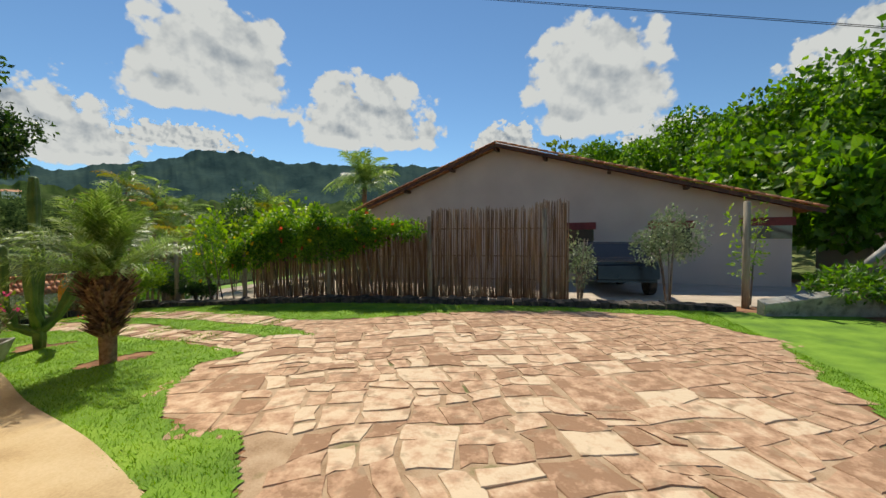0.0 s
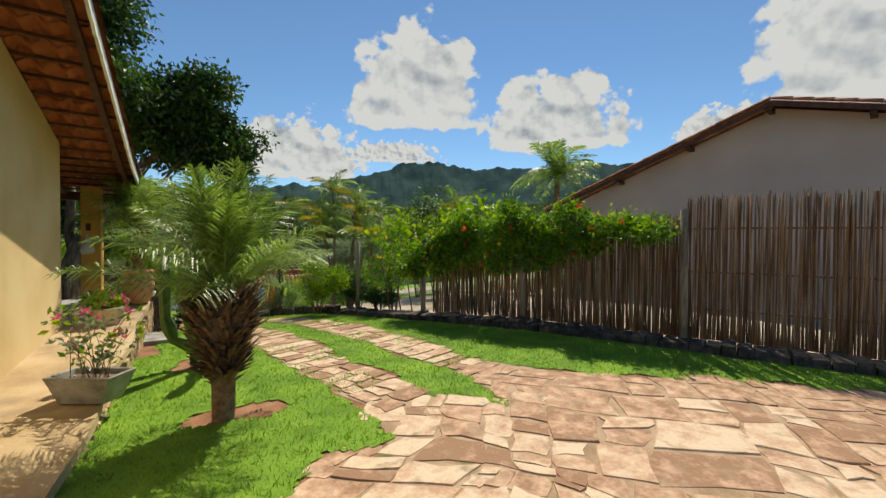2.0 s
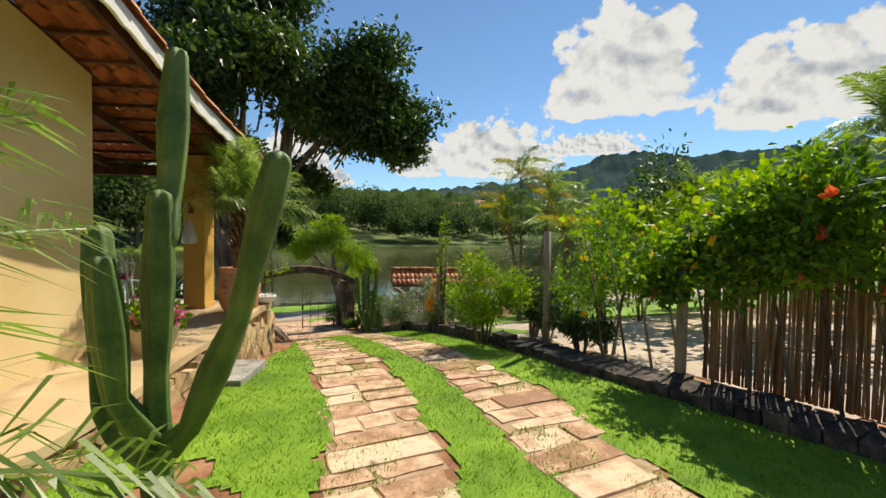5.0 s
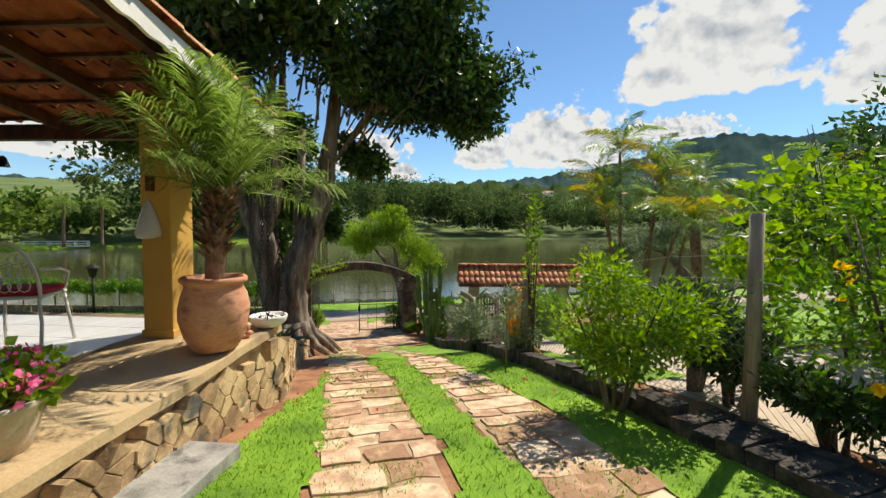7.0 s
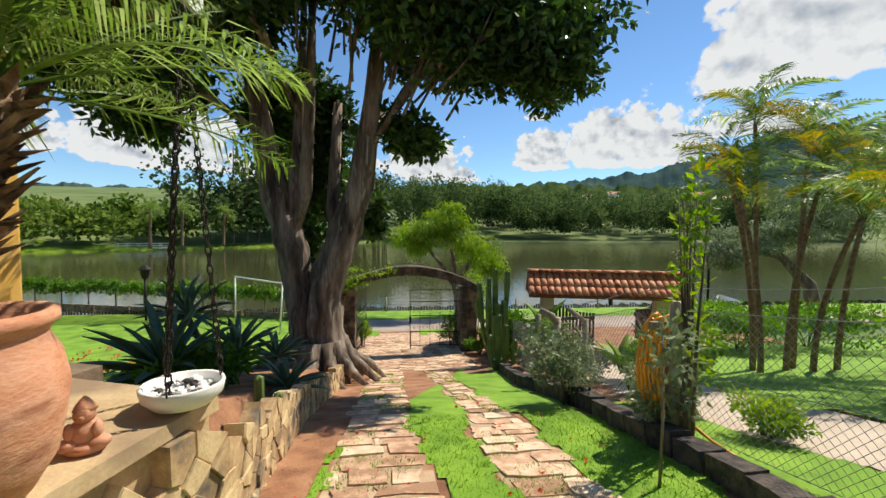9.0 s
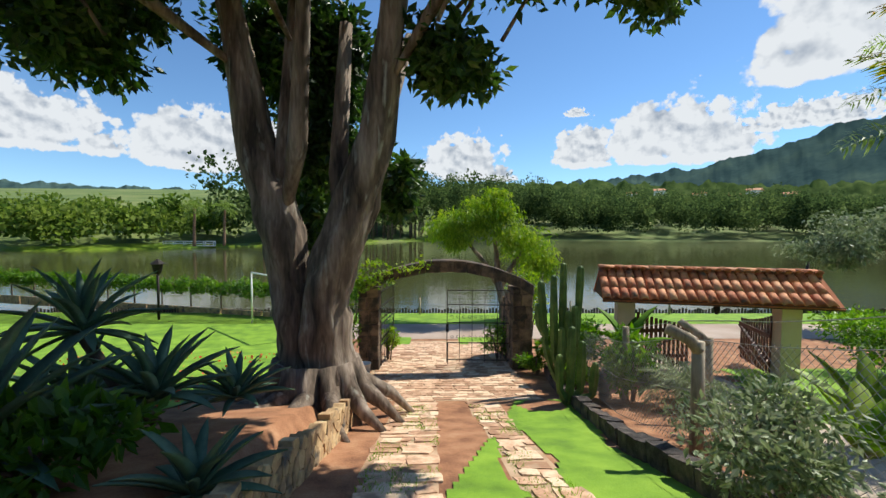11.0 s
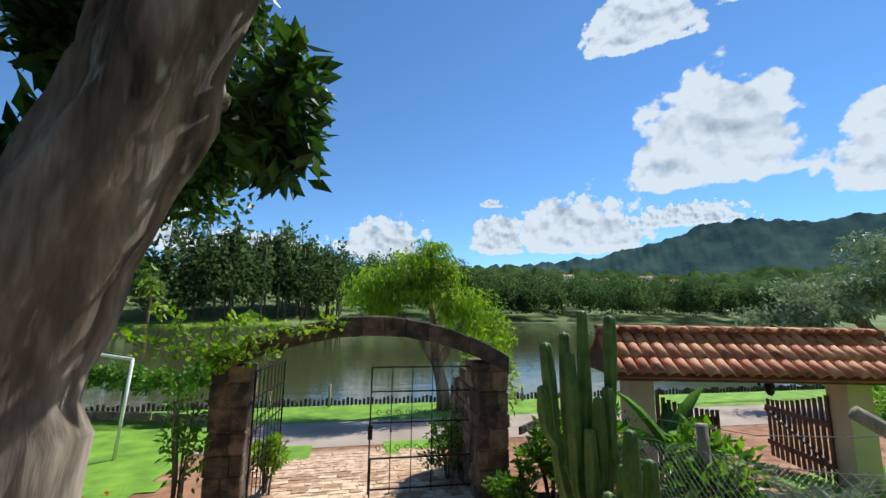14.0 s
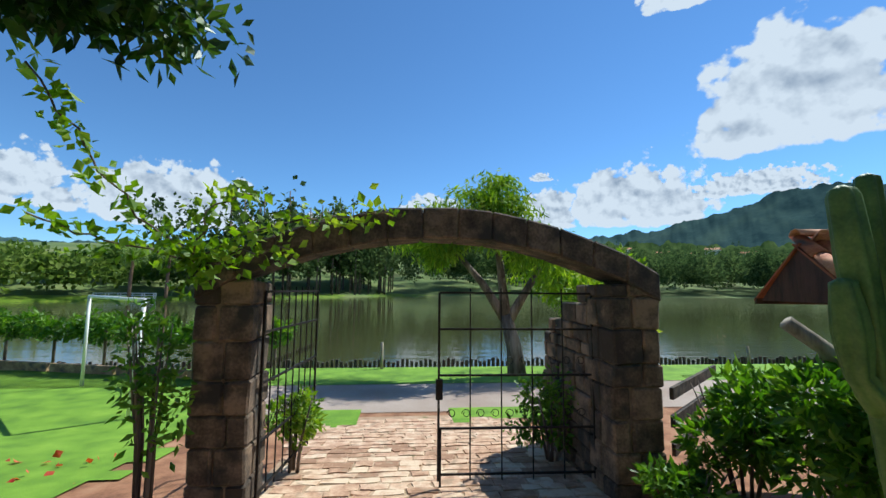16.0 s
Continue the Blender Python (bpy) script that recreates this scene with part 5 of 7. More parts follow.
# ---------------------------------------------------------------- the big tree
tree = thing("big_tree", "old forked shade tree with pale grooved bark and dark crown", "tree", 4.65, 18.0, -1.5)
rng = np.random.default_rng(4)
limbs = [
    ([(-0.3, 0.05, -0.4), (-0.27, 0.05, 0.5), (-0.36, 0.1, 1.4), (-0.5, 0.12, 2.3), (-0.85, 0.15, 3.4), (-1.15, 0.1, 5.2), (-1.5, 0, 7.6)], [0.42, 0.3, 0.27, 0.3, 0.27, 0.19, 0.1]),
    ([(0.2, -0.05, -0.4), (0.18, -0.05, 0.5), (0.14, -0.05, 1.3), (0.3, 0, 2.0), (0.62, 0, 2.8), (0.9, -0.1, 3.7), (1.15, -0.3, 5.4), (1.4, -0.4, 7.8)], [0.5, 0.36, 0.32, 0.33, 0.3, 0.24, 0.17, 0.08]),
    ([(-0.6, 0.12, 2.6), (-0.42, 0.1, 3.6), (-0.35, 0.3, 5.6), (-0.3, 0.5, 8)], [0.2, 0.16, 0.11, 0.05]),
    ([(-0.5, 0.12, 2.4), (-0.18, -0.2, 3.5), (-0.05, -0.3, 5.2), (0.1, -0.6, 7.8)], [0.2, 0.14, 0.1, 0.05]),
    ([(0.35, 0, 2.1), (0.3, 0.15, 3.2), (0.4, 0.3, 5.4)], [0.17, 0.13, 0.09]),
    ([(0.75, 0, 3.0), (0.95, 0.2, 4.0), (1.3, 0.9, 5.5)], [0.2, 0.15, 0.09]),
    ([(1.1, -0.2, 4.4), (2.0, -0.9, 5.6), (3.3, -1.6, 6.2)], [0.14, 0.1, 0.05]),
    ([(-1.0, 0.1, 4.6), (-2.4, -0.8, 5.6), (-3.6, -2.0, 5.9)], [0.15, 0.1, 0.05]),
    ([(-0.35, 0.3, 5.0), (-0.6, -1.4, 6.0), (-0.9, -3.0, 6.4)], [0.11, 0.08, 0.04]),
    ([(0.6, 0.1, 3.0), (0.5, 1.4, 3.6), (0.0, 3.0, 4.0)], [0.12, 0.08, 0.03]),
]
put("trunk", tubes("trunk", [tube([Vector(a).lerp(Vector(b), f) for a, b in zip(pts, pts[1:]) for f in (0, 0.25, 0.5, 0.75)] + [Vector(pts[-1])], [ra + (rb - ra) * f for ra, rb in zip(r, r[1:]) for f in (0, 0.25, 0.5, 0.75)] + [r[-1]], 36, True, 9, 0.05, 0.3) for pts, r in limbs[:2]], M["bark"]), tree)
for pts, r in limbs[2:]:
    put("limb", tubes("limb", [tube(pts, [r[0] * 0.3] + r[1:], 12, wobble=0.2)], M["bark"]), tree)
specs = []
for i in range(13):
    a = 0.4 + i * 0.483
    ln = rng.uniform(0.55, 1.0)
    c, s = math.cos(a), math.sin(a)
    put("root", tubes("root", [tube([(0.45 * c, 0.35 * s, 0.45), (0.62 * c, 0.5 * s, 0.12), ((0.6 + ln * 0.5) * c + 0.1 * s, (0.5 + ln * 0.5) * s, -0.0 + H(4.65 + c, 18 + s) * 0.3 + 0.45), ((0.6 + ln) * c, (0.5 + ln) * s, H(4.65 + (0.6 + ln) * c, 18 + (0.5 + ln) * s) + 1.42)], [0.2, 0.16, 0.09, 0.03], 8, wobble=0.3)], M["bark"]), tree)
PP, OO = [], []
for c, r, n in (((0.3, 0, 8.6), (3.2, 2.8, 2.6), 12000), ((2.4, -0.6, 6.6), (2.2, 2.0, 1.9), 7500), ((-2.4, -1.0, 6.6), (2.6, 2.2, 2.0), 8500), ((-4.0, -2.4, 5.4), (1.6, 1.7, 1.0), 3400), ((4.0, -1.0, 5.9), (1.6, 1.4, 1.5), 3600), ((0, -2.6, 7.0), (2.4, 1.7, 1.6), 5500), ((-1.0, 1.5, 5.6), (1.8, 1.4, 1.3), 3500), ((-0.2, 0.9, 4.0), (0.9, 0.6, 1.2), 1700), ((1.1, 0.6, 3.1), (0.4, 0.4, 0.7), 500), ((1.9, -0.3, 4.6), (0.7, 0.8, 0.7), 1100), ((-0.3, 0.8, 2.6), (0.5, 0.4, 0.7), 500), ((-6.0, -3.2, 4.6), (1.4, 1.4, 0.8), 2200), ((0.1, 2.7, 3.9), (1.0, 1.0, 0.8), 1500), ((-1.1, 3.3, 3.5), (1.6, 1.2, 0.9), 2600), ((-0.6, 2.6, 5.2), (1.6, 1.5, 1.0), 2300), ((0.3, 0.5, 10.8), (2.4, 2.2, 1.6), 4000), ((3.5, -1.4, 7.6), (1.9, 1.7, 1.5), 4200), ((4.6, -1.2, 6.6), (1.2, 1.2, 1.0), 2000), ((-0.2, 1.0, 5.2), (1.2, 0.8, 1.2), 1800), ((-3.4, 0.2, 5.3), (1.7, 1.5, 1.1), 3000)):
    p, u = blob_points(int(n * 1.45), c, r, 0.2, 16, rng)
    PP.append(p)
    OO.append(u)
put("crown", leaves("crown", np.concatenate(PP), 0.18, M["leafdark"], 0.5, np.concatenate(OO), 0.3, 0.2, rng=rng), tree, None, "dense dark green leaves")
specs = []
for i in range(70):
    p = np.concatenate(PP)[rng.integers(0, 30000)]
    q = p * 0.8 + [0, 0, 0.6]
    specs.append(tube([tuple(q * 0.9), tuple((p + q) / 2 + rng.normal(size=3) * 0.15), tuple(p)], [0.03, 0.02, 0.008], 4))
put("twigs", tubes("twigs", specs, M["bark"]), tree)["kind"] = "stuff"

# ---------------------------------------------------------------- palms


def frond_mesh(name, length, droop, n, leaf, material, stiff=0.55, seed=0, width=0.022):
    """An arching rib with two rows of narrow leaflets."""
    rng = np.random.default_rng(seed)
    V, Fc = [], []
    ts = np.linspace(0, 1, 14)
    rib = np.stack([length * (ts - 0.18 * droop * ts ** 3), np.zeros(14), length * (0.35 * ts - droop * 0.95 * ts ** 2.2)], 1)
    for i in range(14):
        r = 0.012 * (1.25 - ts[i])
        V += [rib[i] + (0, r, 0), rib[i] + (0, 0, r), rib[i] + (0, -r, 0)]
    for i in range(13):
        for k in range(3):
            a, b = i * 3 + k, i * 3 + (k + 1) % 3
            Fc += [(a, b, b + 3), (a, b + 3, a + 3)]
    for side in (-1, 1):
        for t in np.linspace(0.14, 0.99, n):
            p = np.array([np.interp(t, ts, rib[:, k]) for k in range(3)])
            q = np.array([np.interp(min(1, t + 0.05), ts, rib[:, k]) for k in range(3)])
            d = (q - p) / (np.linalg.norm(q - p) + 1e-6)
            L = leaf * (math.sin(math.pi * (0.12 + 0.83 * t)) ** 0.7) * rng.uniform(0.85, 1.1)
            out = d * stiff + np.array([0, side, 0]) * (1 - stiff * 0.5) + np.array([0, 0, 0.35 + rng.normal() * 0.28])
            out /= np.linalg.norm(out)
            tip = p + out * L - np.array([0, 0, L * (0.28 + 0.2 * rng.uniform())])
            mid = p + out * L * 0.55
            w = np.cross(out, [0, 0, 1.0])
            w = w / (np.linalg.norm(w) + 1e-6) * width * 0.5
            o = len(V)
            V += [p, mid + w, tip, mid - w]
            Fc += [(o, o + 1, o + 3), (o + 1, o + 2, o + 3)]
    return mesh_of(name, V, Fc, material)


def palm(name, label, x, y, z, trunk_h, r0, r1, fronds, count, el_range, boots=0, lean=(0, 0), seed=0, scale=1.0, category="palm tree", bulge=0.0, group=""):
    rng = np.random.default_rng(seed)
    t = thing(name, label, category, x, y, z, 0, group)
    hs = np.linspace(-0.1, trunk_h, 12)
    rad = [np.interp(h, [0, trunk_h], [r0, r1]) + bulge * math.exp(-((h - trunk_h * 0.78) / (trunk_h * 0.2)) ** 2) for h in hs]
    put("trunk", tubes("trunk", [tube([(lean[0] * (h / trunk_h) ** 2, lean[1] * (h / trunk_h) ** 2, h) for h in hs], rad, 14, wobble=0.12)], M["palmbark"]), t)
    if boots:
        V, Fc = [], []
        for i in range(boots):
            f = (i + 0.5) / boots
            h = trunk_h * (0.32 + 0.66 * f)
            a = i * 2.4
            rr = float(np.interp(h, hs, rad))
            ln = (0.05 + 0.12 * rng.uniform()) * (1 + 5 * bulge)
            a += rng.uniform(-0.5, 0.5)
            c, s = math.cos(a), math.sin(a)
            base = np.array([lean[0] * (h / trunk_h) ** 2 + c * rr * 0.8, lean[1] * (h / trunk_h) ** 2 + s * rr * 0.8, h])
            tip = base + np.array([c * ln * 0.8, s * ln * 0.8, ln * rng.uniform(0.1, 0.9)])
            w = np.array([-s, c, 0]) * 0.028
            o = len(V)
            V += [base - w, base + w, base + [c * 0.01, s * 0.01, -0.03], tip + w * 0.45, tip - w * 0.45]
            Fc += [(o, o + 3, o + 1), (o, o + 4, o + 3), (o, o + 2, o + 4), (o + 1, o + 3, o + 2), (o + 2, o + 3, o + 4)]
        ob = put("boots", mesh_of("boots", V, Fc, M["palmbark"]), t, None, "ragged old leaf bases")
        ob["kind"] = "stuff"
    for i in range(count):
        a = i * 137.5 + rng.uniform(-12, 12)
        e = np.interp(i / max(1, count - 1), [0, 1], el_range) + rng.uniform(-7, 7)
        s = scale * rng.uniform(0.85, 1.08)
        put("frond", fronds[i % len(fronds)], t, Matrix.LocRotScale((lean[0], lean[1], trunk_h - 0.04), Euler((rng.uniform(-0.2, 0.2), -radians(e), radians(a)), "XYZ"), (s, s, s)))
    return t


PHX = [frond_mesh("frond", 1.18, d, 50, 0.34, M["frond"], 0.62, 40 + i, 0.013) for i, d in enumerate((0.14, 0.28, 0.44, 0.2))]
palm("date_palm", "feathery dwarf date palm on the lawn", 4.11, 5.08, H(4.11, 5.08), 1.12, 0.09, 0.12, PHX, 44, (86, 2), 520, (0.02, 0.0), 1, 0.96, bulge=0.12)
pot_at = (4.887, 10.815, 0.345)
palm("potted_palm", "dwarf date palm growing in a large clay pot", pot_at[0], pot_at[1], pot_at[2] + 0.54, 0.84, 0.075, 0.095, PHX, 38, (82, -8), 170, (0.06, 0.08), 2, 0.95)
ARE = [frond_mesh("frond", 1.9, d, 44, 0.55, m_, 0.5, 60 + i, 0.034) for i, (d, m_) in enumerate(((0.5, M["frond"]), (0.7, M["frondgold"]), (0.9, M["frond"])))]
for k, (x, y, h, ln) in enumerate(((14.0, 17.4, 4.4, (-0.6, 0.2)), (14.3, 17.7, 5.6, (0.1, 0.3)), (14.6, 17.2, 4.3, (0.5, -0.2)), (15.2, 17.6, 5.2, (0.5, 0.3)), (15.6, 17.0, 4.2, (0.8, 0)), (13.8, 17.0, 3.6, (-0.8, -0.2)), (14.8, 16.8, 3.2, (0.2, -0.6)))):
    palm("areca_palm", "slender golden cane palm in a clump", x, y, H(x, y), h, 0.06, 0.04, ARE, 9, (70, 5), 0, ln, 70 + k, 0.85, group="cane palm clump")
COC = [frond_mesh("frond", 2.7, d, 40, 0.75, M["frond"], 0.5, 80 + i, 0.05) for i, d in enumerate((0.4, 0.65, 0.9))]
palm("coconut_palm", "tall broad-crowned palm behind the hedge", 23.0, 10.6, H(23, 10.6), 5.0, 0.2, 0.14, COC, 26, (80, -12), 0, (0.2, 0), 90, 1.0)
palm("coconut_palm", "palm with yellowing fronds behind the hedge", 20.5, 15.5, H(20, 15), 3.6, 0.16, 0.12, [ARE[1], COC[0]], 14, (82, 15), 0, (0.2, 0), 91, 1.0)
palm("coconut_palm", "palm with orange-tinted fronds", 13.6, 14.2, H(13, 14), 2.4, 0.12, 0.1, ARE, 13, (75, 0), 0, (0, 0.2), 92, 0.75)
for k, (x, y) in enumerate(((-38, 100), (-42, 96), (-33, 108))):
    palm("coconut_palm", "tall palm on the far bank", x, y, -2.6, 7.5, 0.3, 0.22, COC, 22, (70, -35), 0, (0.3, 0), 94 + k, 1.15, group="palms on the far bank")

# ---------------------------------------------------------------- cacti


def cactus(label, x, y, arms, r, seed, z=None, wide=1.0):
    t = thing("column_cactus", label, "cactus", x, y, (H(x, y) if z is None else z) - 0.03)
    for pts in arms:
        pts = [(a * wide, b * wide, c) for a, b, c in pts]
        path = []
        for a, b in zip(pts, pts[1:]):
            for f in np.linspace(0, 1, 5)[:-1]:
                path.append(Vector(a).lerp(Vector(b), f))
        path.append(Vector(pts[-1]))
        n = len(path)
        rad = [r * (0.85 + 0.15 * math.sin(i * 1.3)) for i in range(n)]
        tip = path[-1] - path[-2]
        path += [path[-1] + tip.normalized() * r * 0.5, path[-1] + tip.normalized() * r * 0.8]
        rad += [r * 0.68, r * 0.2]
        put("arm", tubes("arm", [tube(path, rad, 30, True, 5, 0.2)], M["cactus"]), t)
    return t


cactus("branching green column cactus on the lawn", 4.65, 7.2, [[(0, 0, 0), (0, 0, 0.8), (0.02, 0, 1.75)], [(0, 0, 0.28), (-0.22, 0.13, 0.4), (-0.3, 0.18, 0.7), (-0.32, 0.19, 1.55)], [(0, 0, 0.3), (0.18, -0.12, 0.5), (0.42, -0.26, 1.1), (0.62, -0.38, 1.95)], [(0, 0, 0.35), (-0.15, -0.12, 0.7), (-0.2, -0.15, 1.4)], [(0.02, 0, 1.5), (0.05, 0.12, 1.8), (0.08, 0.16, 2.6)]], 0.075, 1)
cactus("tall many-stemmed dark green column cactus beside the drive", 8.84, 19.9, [[(0, 0, 0), (0.02, 0, 0.9), (0.02, 0, 2.55)], [(0.06, 0, 0.3), (0.2, -0.02, 0.6), (0.3, -0.03, 1.3), (0.34, -0.03, 2.5)], [(-0.04, 0, 0.3), (-0.2, 0, 0.6), (-0.3, 0.02, 1.0), (-0.4, 0.05, 2.2)], [(0, -0.04, 0.5), (-0.16, -0.1, 0.8), (-0.2, -0.1, 2.1)], [(0, 0.05, 0.6), (-0.08, 0.16, 0.9), (-0.12, 0.16, 2.3)], [(0.0, -0.06, 0.7), (0.08, -0.16, 0.9), (0.08, -0.16, 1.65)], [(0.02, -0.05, 0.4), (-0.05, -0.2, 0.6), (-0.06, -0.2, 1.35)], [(-0.3, 0.02, 1.2), (-0.42, 0.03, 1.35), (-0.46, 0.03, 1.75)], [(0.3, -0.03, 1.0), (0.22, -0.14, 1.2), (0.2, -0.14, 1.75)]], 0.068, 2)
cactus("low clump of bright green column cactus stems", 8.72, 19.0, [[(0, 0, 0), (0, 0, 0.7), (0.02, 0, 1.35)], [(0.05, 0, 0.1), (0.18, 0, 0.3), (0.2, 0, 1.1)], [(-0.05, 0, 0.1), (-0.16, 0.04, 0.3), (-0.18, 0.04, 0.85)], [(0.1, -0.05, 0.1), (0.36, -0.08, 0.25), (0.4, -0.08, 0.75)], [(0, 0.1, 0.1), (0.08, 0.2, 0.3), (0.08, 0.2, 1.0)]], 0.07, 4)
cactus("small green column cactus below the terrace", 5.1, 13.0, [[(0, 0, 0), (0, 0, 0.7)], [(0.05, 0, 0.1), (0.14, 0, 0.25), (0.16, 0, 0.55)]], 0.05, 3)

# ---------------------------------------------------------------- pots on the terrace


def rough_lathe(name, prof, material, parent, n=36, amp=0.008, label=""):
    bm = bmesh.new()
    lathe(bm, prof, n)
    for v in bm.verts:
        v.co += Vector(noise.noise_vector(v.co * 6)) * amp
    return part(name, bm, material, parent, label, True)


pot = thing("clay_pot", "large peeling terracotta pot on the terrace edge", "pot", *pot_at)
rough_lathe("body", [(0.15, 0), (0.175, 0.02), (0.235, 0.13), (0.27, 0.28), (0.276, 0.37), (0.255, 0.48), (0.225, 0.55), (0.235, 0.575), (0.256, 0.59), (0.256, 0.62), (0.24, 0.635), (0.215, 0.625), (0.2, 0.57)], M["pot"], pot)
bm = bmesh.new()
lathe(bm, [(0.21, 0.555), (0.12, 0.575), (0.01, 0.58)], 20)
part("soil", bm, M["mortar"], pot, "dry potting soil")


def flower_pot(label, x, y, z, prof, material, fl, h, r, n, seed, leaf=0.06):
    t = thing("flower_pot", label, "flower pot", x, y, z)
    rough_lathe("body", prof, material, t)
    top = prof[-1][1]
    rng = np.random.default_rng(seed)
    P, O = blob_points(n, (0, 0, top + h * 0.45), (r, r, h * 0.6), 0.3, 8, rng)
    put("foliage", leaves("foliage", P, leaf, M["leafyellow"] if seed % 2 else M["leaf"], 0.85, O, 0.5, rng=rng), t)
    specs = [tube([(0, 0, top - 0.05), tuple(P[rng.integers(0, n)])], 0.006, 4) for i in range(24)]
    put("stems", tubes("stems", specs, M["bark"]), t)
    if fl:
        k = rng.choice(np.where(O[:, 2] > -0.1)[0], 26)
        Q = np.repeat(P[k] + O[k] * 0.05, 9, 0) + rng.normal(size=(26 * 9, 3)) * 0.018
        put("flowers", leaves("flowers", Q, 0.04, fl, 0.9, rng=rng), t)
    return t


TUB = [(0.15, 0), (0.165, 0.02), (0.2, 0.15), (0.215, 0.24), (0.23, 0.255), (0.23, 0.28), (0.205, 0.28), (0.19, 0.24)]
flower_pot("pale fluted planter full of pink geraniums", 4.17, 9.5, 0.22, TUB, M["paletub"], M["petalpink"], 0.36, 0.33, 800, 5)
trough = thing("planter_trough", "weathered concrete trough with spindly mauve-flowered stems", "planter", 3.4, 6.12, 0.115, -50)
bm = bmesh.new()
rings = []
for hx, hy, zz in ((0.2, 0.11, 0.0), (0.29, 0.17, 0.25), (0.26, 0.14, 0.25), (0.24, 0.12, 0.19)):
    rings.append([bm.verts.new((sx * hx, sy * hy, zz)) for sx, sy in ((-1, -1), (1, -1), (1, 1), (-1, 1))])
bm.faces.new(rings[0][::-1])
for ra, rb in zip(rings, rings[1:]):
    for k in range(4):
        bm.faces.new((ra[k], ra[(k + 1) % 4], rb[(k + 1) % 4], rb[k]))
bmesh.ops.bevel(bm, geom=bm.edges[:], offset=0.008, segments=1, affect="EDGES")
part("body", bm, M["grey"], trough)
bm = bmesh.new()
box(bm, -0.25, 0.25, -0.13, 0.13, 0.16, 0.2, 0.01)
part("soil", bm, M["mortar"], trough, "dry dark potting soil")
rng = np.random.default_rng(19)
for k in range(15):
    bx, by = rng.uniform(-0.2, 0.2), rng.uniform(-0.09, 0.09)
    a, ln = rng.uniform(0, 6.28), rng.uniform(0.3, 0.6)
    out_ = rng.uniform(0.08, 0.3)
    top_ = np.array([bx + out_ * math.cos(a), by + out_ * math.sin(a), 0.2 + ln])
    mid_ = np.array([bx + out_ * 0.3 * math.cos(a), by + out_ * 0.3 * math.sin(a), 0.2 + ln * 0.5])
    st = put("stem", tubes("stem", [tube([(bx, by, 0.19), tuple(mid_), tuple(top_)], [0.005, 0.004, 0.003], 4)], M["bark"]), trough)
    P = np.concatenate([top_ + rng.normal(size=(9, 3)) * 0.045, mid_ + rng.normal(size=(7, 3)) * 0.07])
    put("leaf_tuft", leaves("leaf_tuft", P, 0.07, M["leafgrey"] if k % 3 else M["leafyellow"], 0.5, rng=rng), st)
    if k % 2:
        put("blossom", leaves("blossom", top_ + [0, 0, 0.03] + rng.normal(size=(12, 3)) * 0.014, 0.028, M["petalpink"], 0.9, rng=rng), st)

bowl = thing("hanging_bowl", "white bowl of pebbles hung on dark chains", "planter", 5.2, 11.56, 0.345)
rough_lathe("bowl", [(0.07, 0), (0.13, 0.02), (0.18, 0.07), (0.19, 0.12), (0.185, 0.13), (0.17, 0.125), (0.16, 0.09), (0.07, 0.07)], M["white"], bowl, 32, 0.003)
for i in range(22):
    a, r = i * 2.4, 0.03 * math.sqrt(i)
    bm = bmesh.new()
    bmesh.ops.create_icosphere(bm, subdivisions=1, radius=random.uniform(0.018, 0.028), matrix=Matrix.Translation((r * math.cos(a), r * math.sin(a), 0.105)) @ Matrix.Diagonal((1, 1.2, 0.7, 1)))
    part("pebble", bm, M["white"] if i % 3 else M["darkcurb"], bowl)


def chain(parent, p, q, links):
    p, q = Vector(p), Vector(q)
    d = q - p
    specs = []
    for i in range(links):
        c = p + d * ((i + 0.5) / links)
        ln = d.length / links * 0.72
        ax = Vector((1, 0, 0)) if i % 2 else Vector((0, 1, 0))
        up = d.normalized()
        specs.append(tube([c + ax * 0.014 * math.cos(a) + up * ln * math.sin(a) for a in np.linspace(0, 2 * math.pi, 9)], 0.0045, 4, False))
    return put("chain", tubes("chain", specs, M["iron"]), parent)


for dx, dy in ((0.02, -0.18), (0.14, 0.11), (-0.14, 0.11)):
    chain(bowl, (dx, dy, 0.125), (0.03, 0.0, 2.0), 38)

fig = thing("garden_gnome", "small painted plaster figurine beside the pot", "figurine", 5.03, 11.15, 0.345, 20)
bm = bmesh.new()
for c, r, sc in (((0, 0, 0.03), 0.07, (1.1, 1, 0.5)), ((0, 0, 0.085), 0.058, (1, 0.9, 1.05)), ((0.0, -0.01, 0.16), 0.038, (1, 1, 1)), ((0.05, -0.03, 0.05), 0.032, (1.3, 1, 0.8)), ((-0.05, -0.03, 0.05), 0.032, (1.3, 1, 0.8)), ((0.045, -0.03, 0.1), 0.022, (0.8, 1, 1.6)), ((-0.045, -0.03, 0.1), 0.022, (0.8, 1, 1.6)), ((0, -0.046, 0.155), 0.01, (1, 1, 1))):
    bmesh.ops.create_icosphere(bm, subdivisions=3, radius=r, matrix=Matrix.Translation(c) @ Matrix.Diagonal((*sc, 1)))
lathe(bm, [(0.042, 0.175), (0.036, 0.19), (0.018, 0.215), (0.004, 0.23)], 14)
part("figure", bm, M["pot"], fig, "", True)

slab = thing("stone_slab", "loose grey stone slab against the terrace wall", "slab", 4.92, 9.75, H(4.9, 9.8), -20)
bm = bmesh.new()
box(bm, -0.2, 0.2, -0.38, 0.38, -0.03, 0.1, 0.008)
part("block", bm, M["grey"], slab)

# ---------------------------------------------------------------- veranda furniture


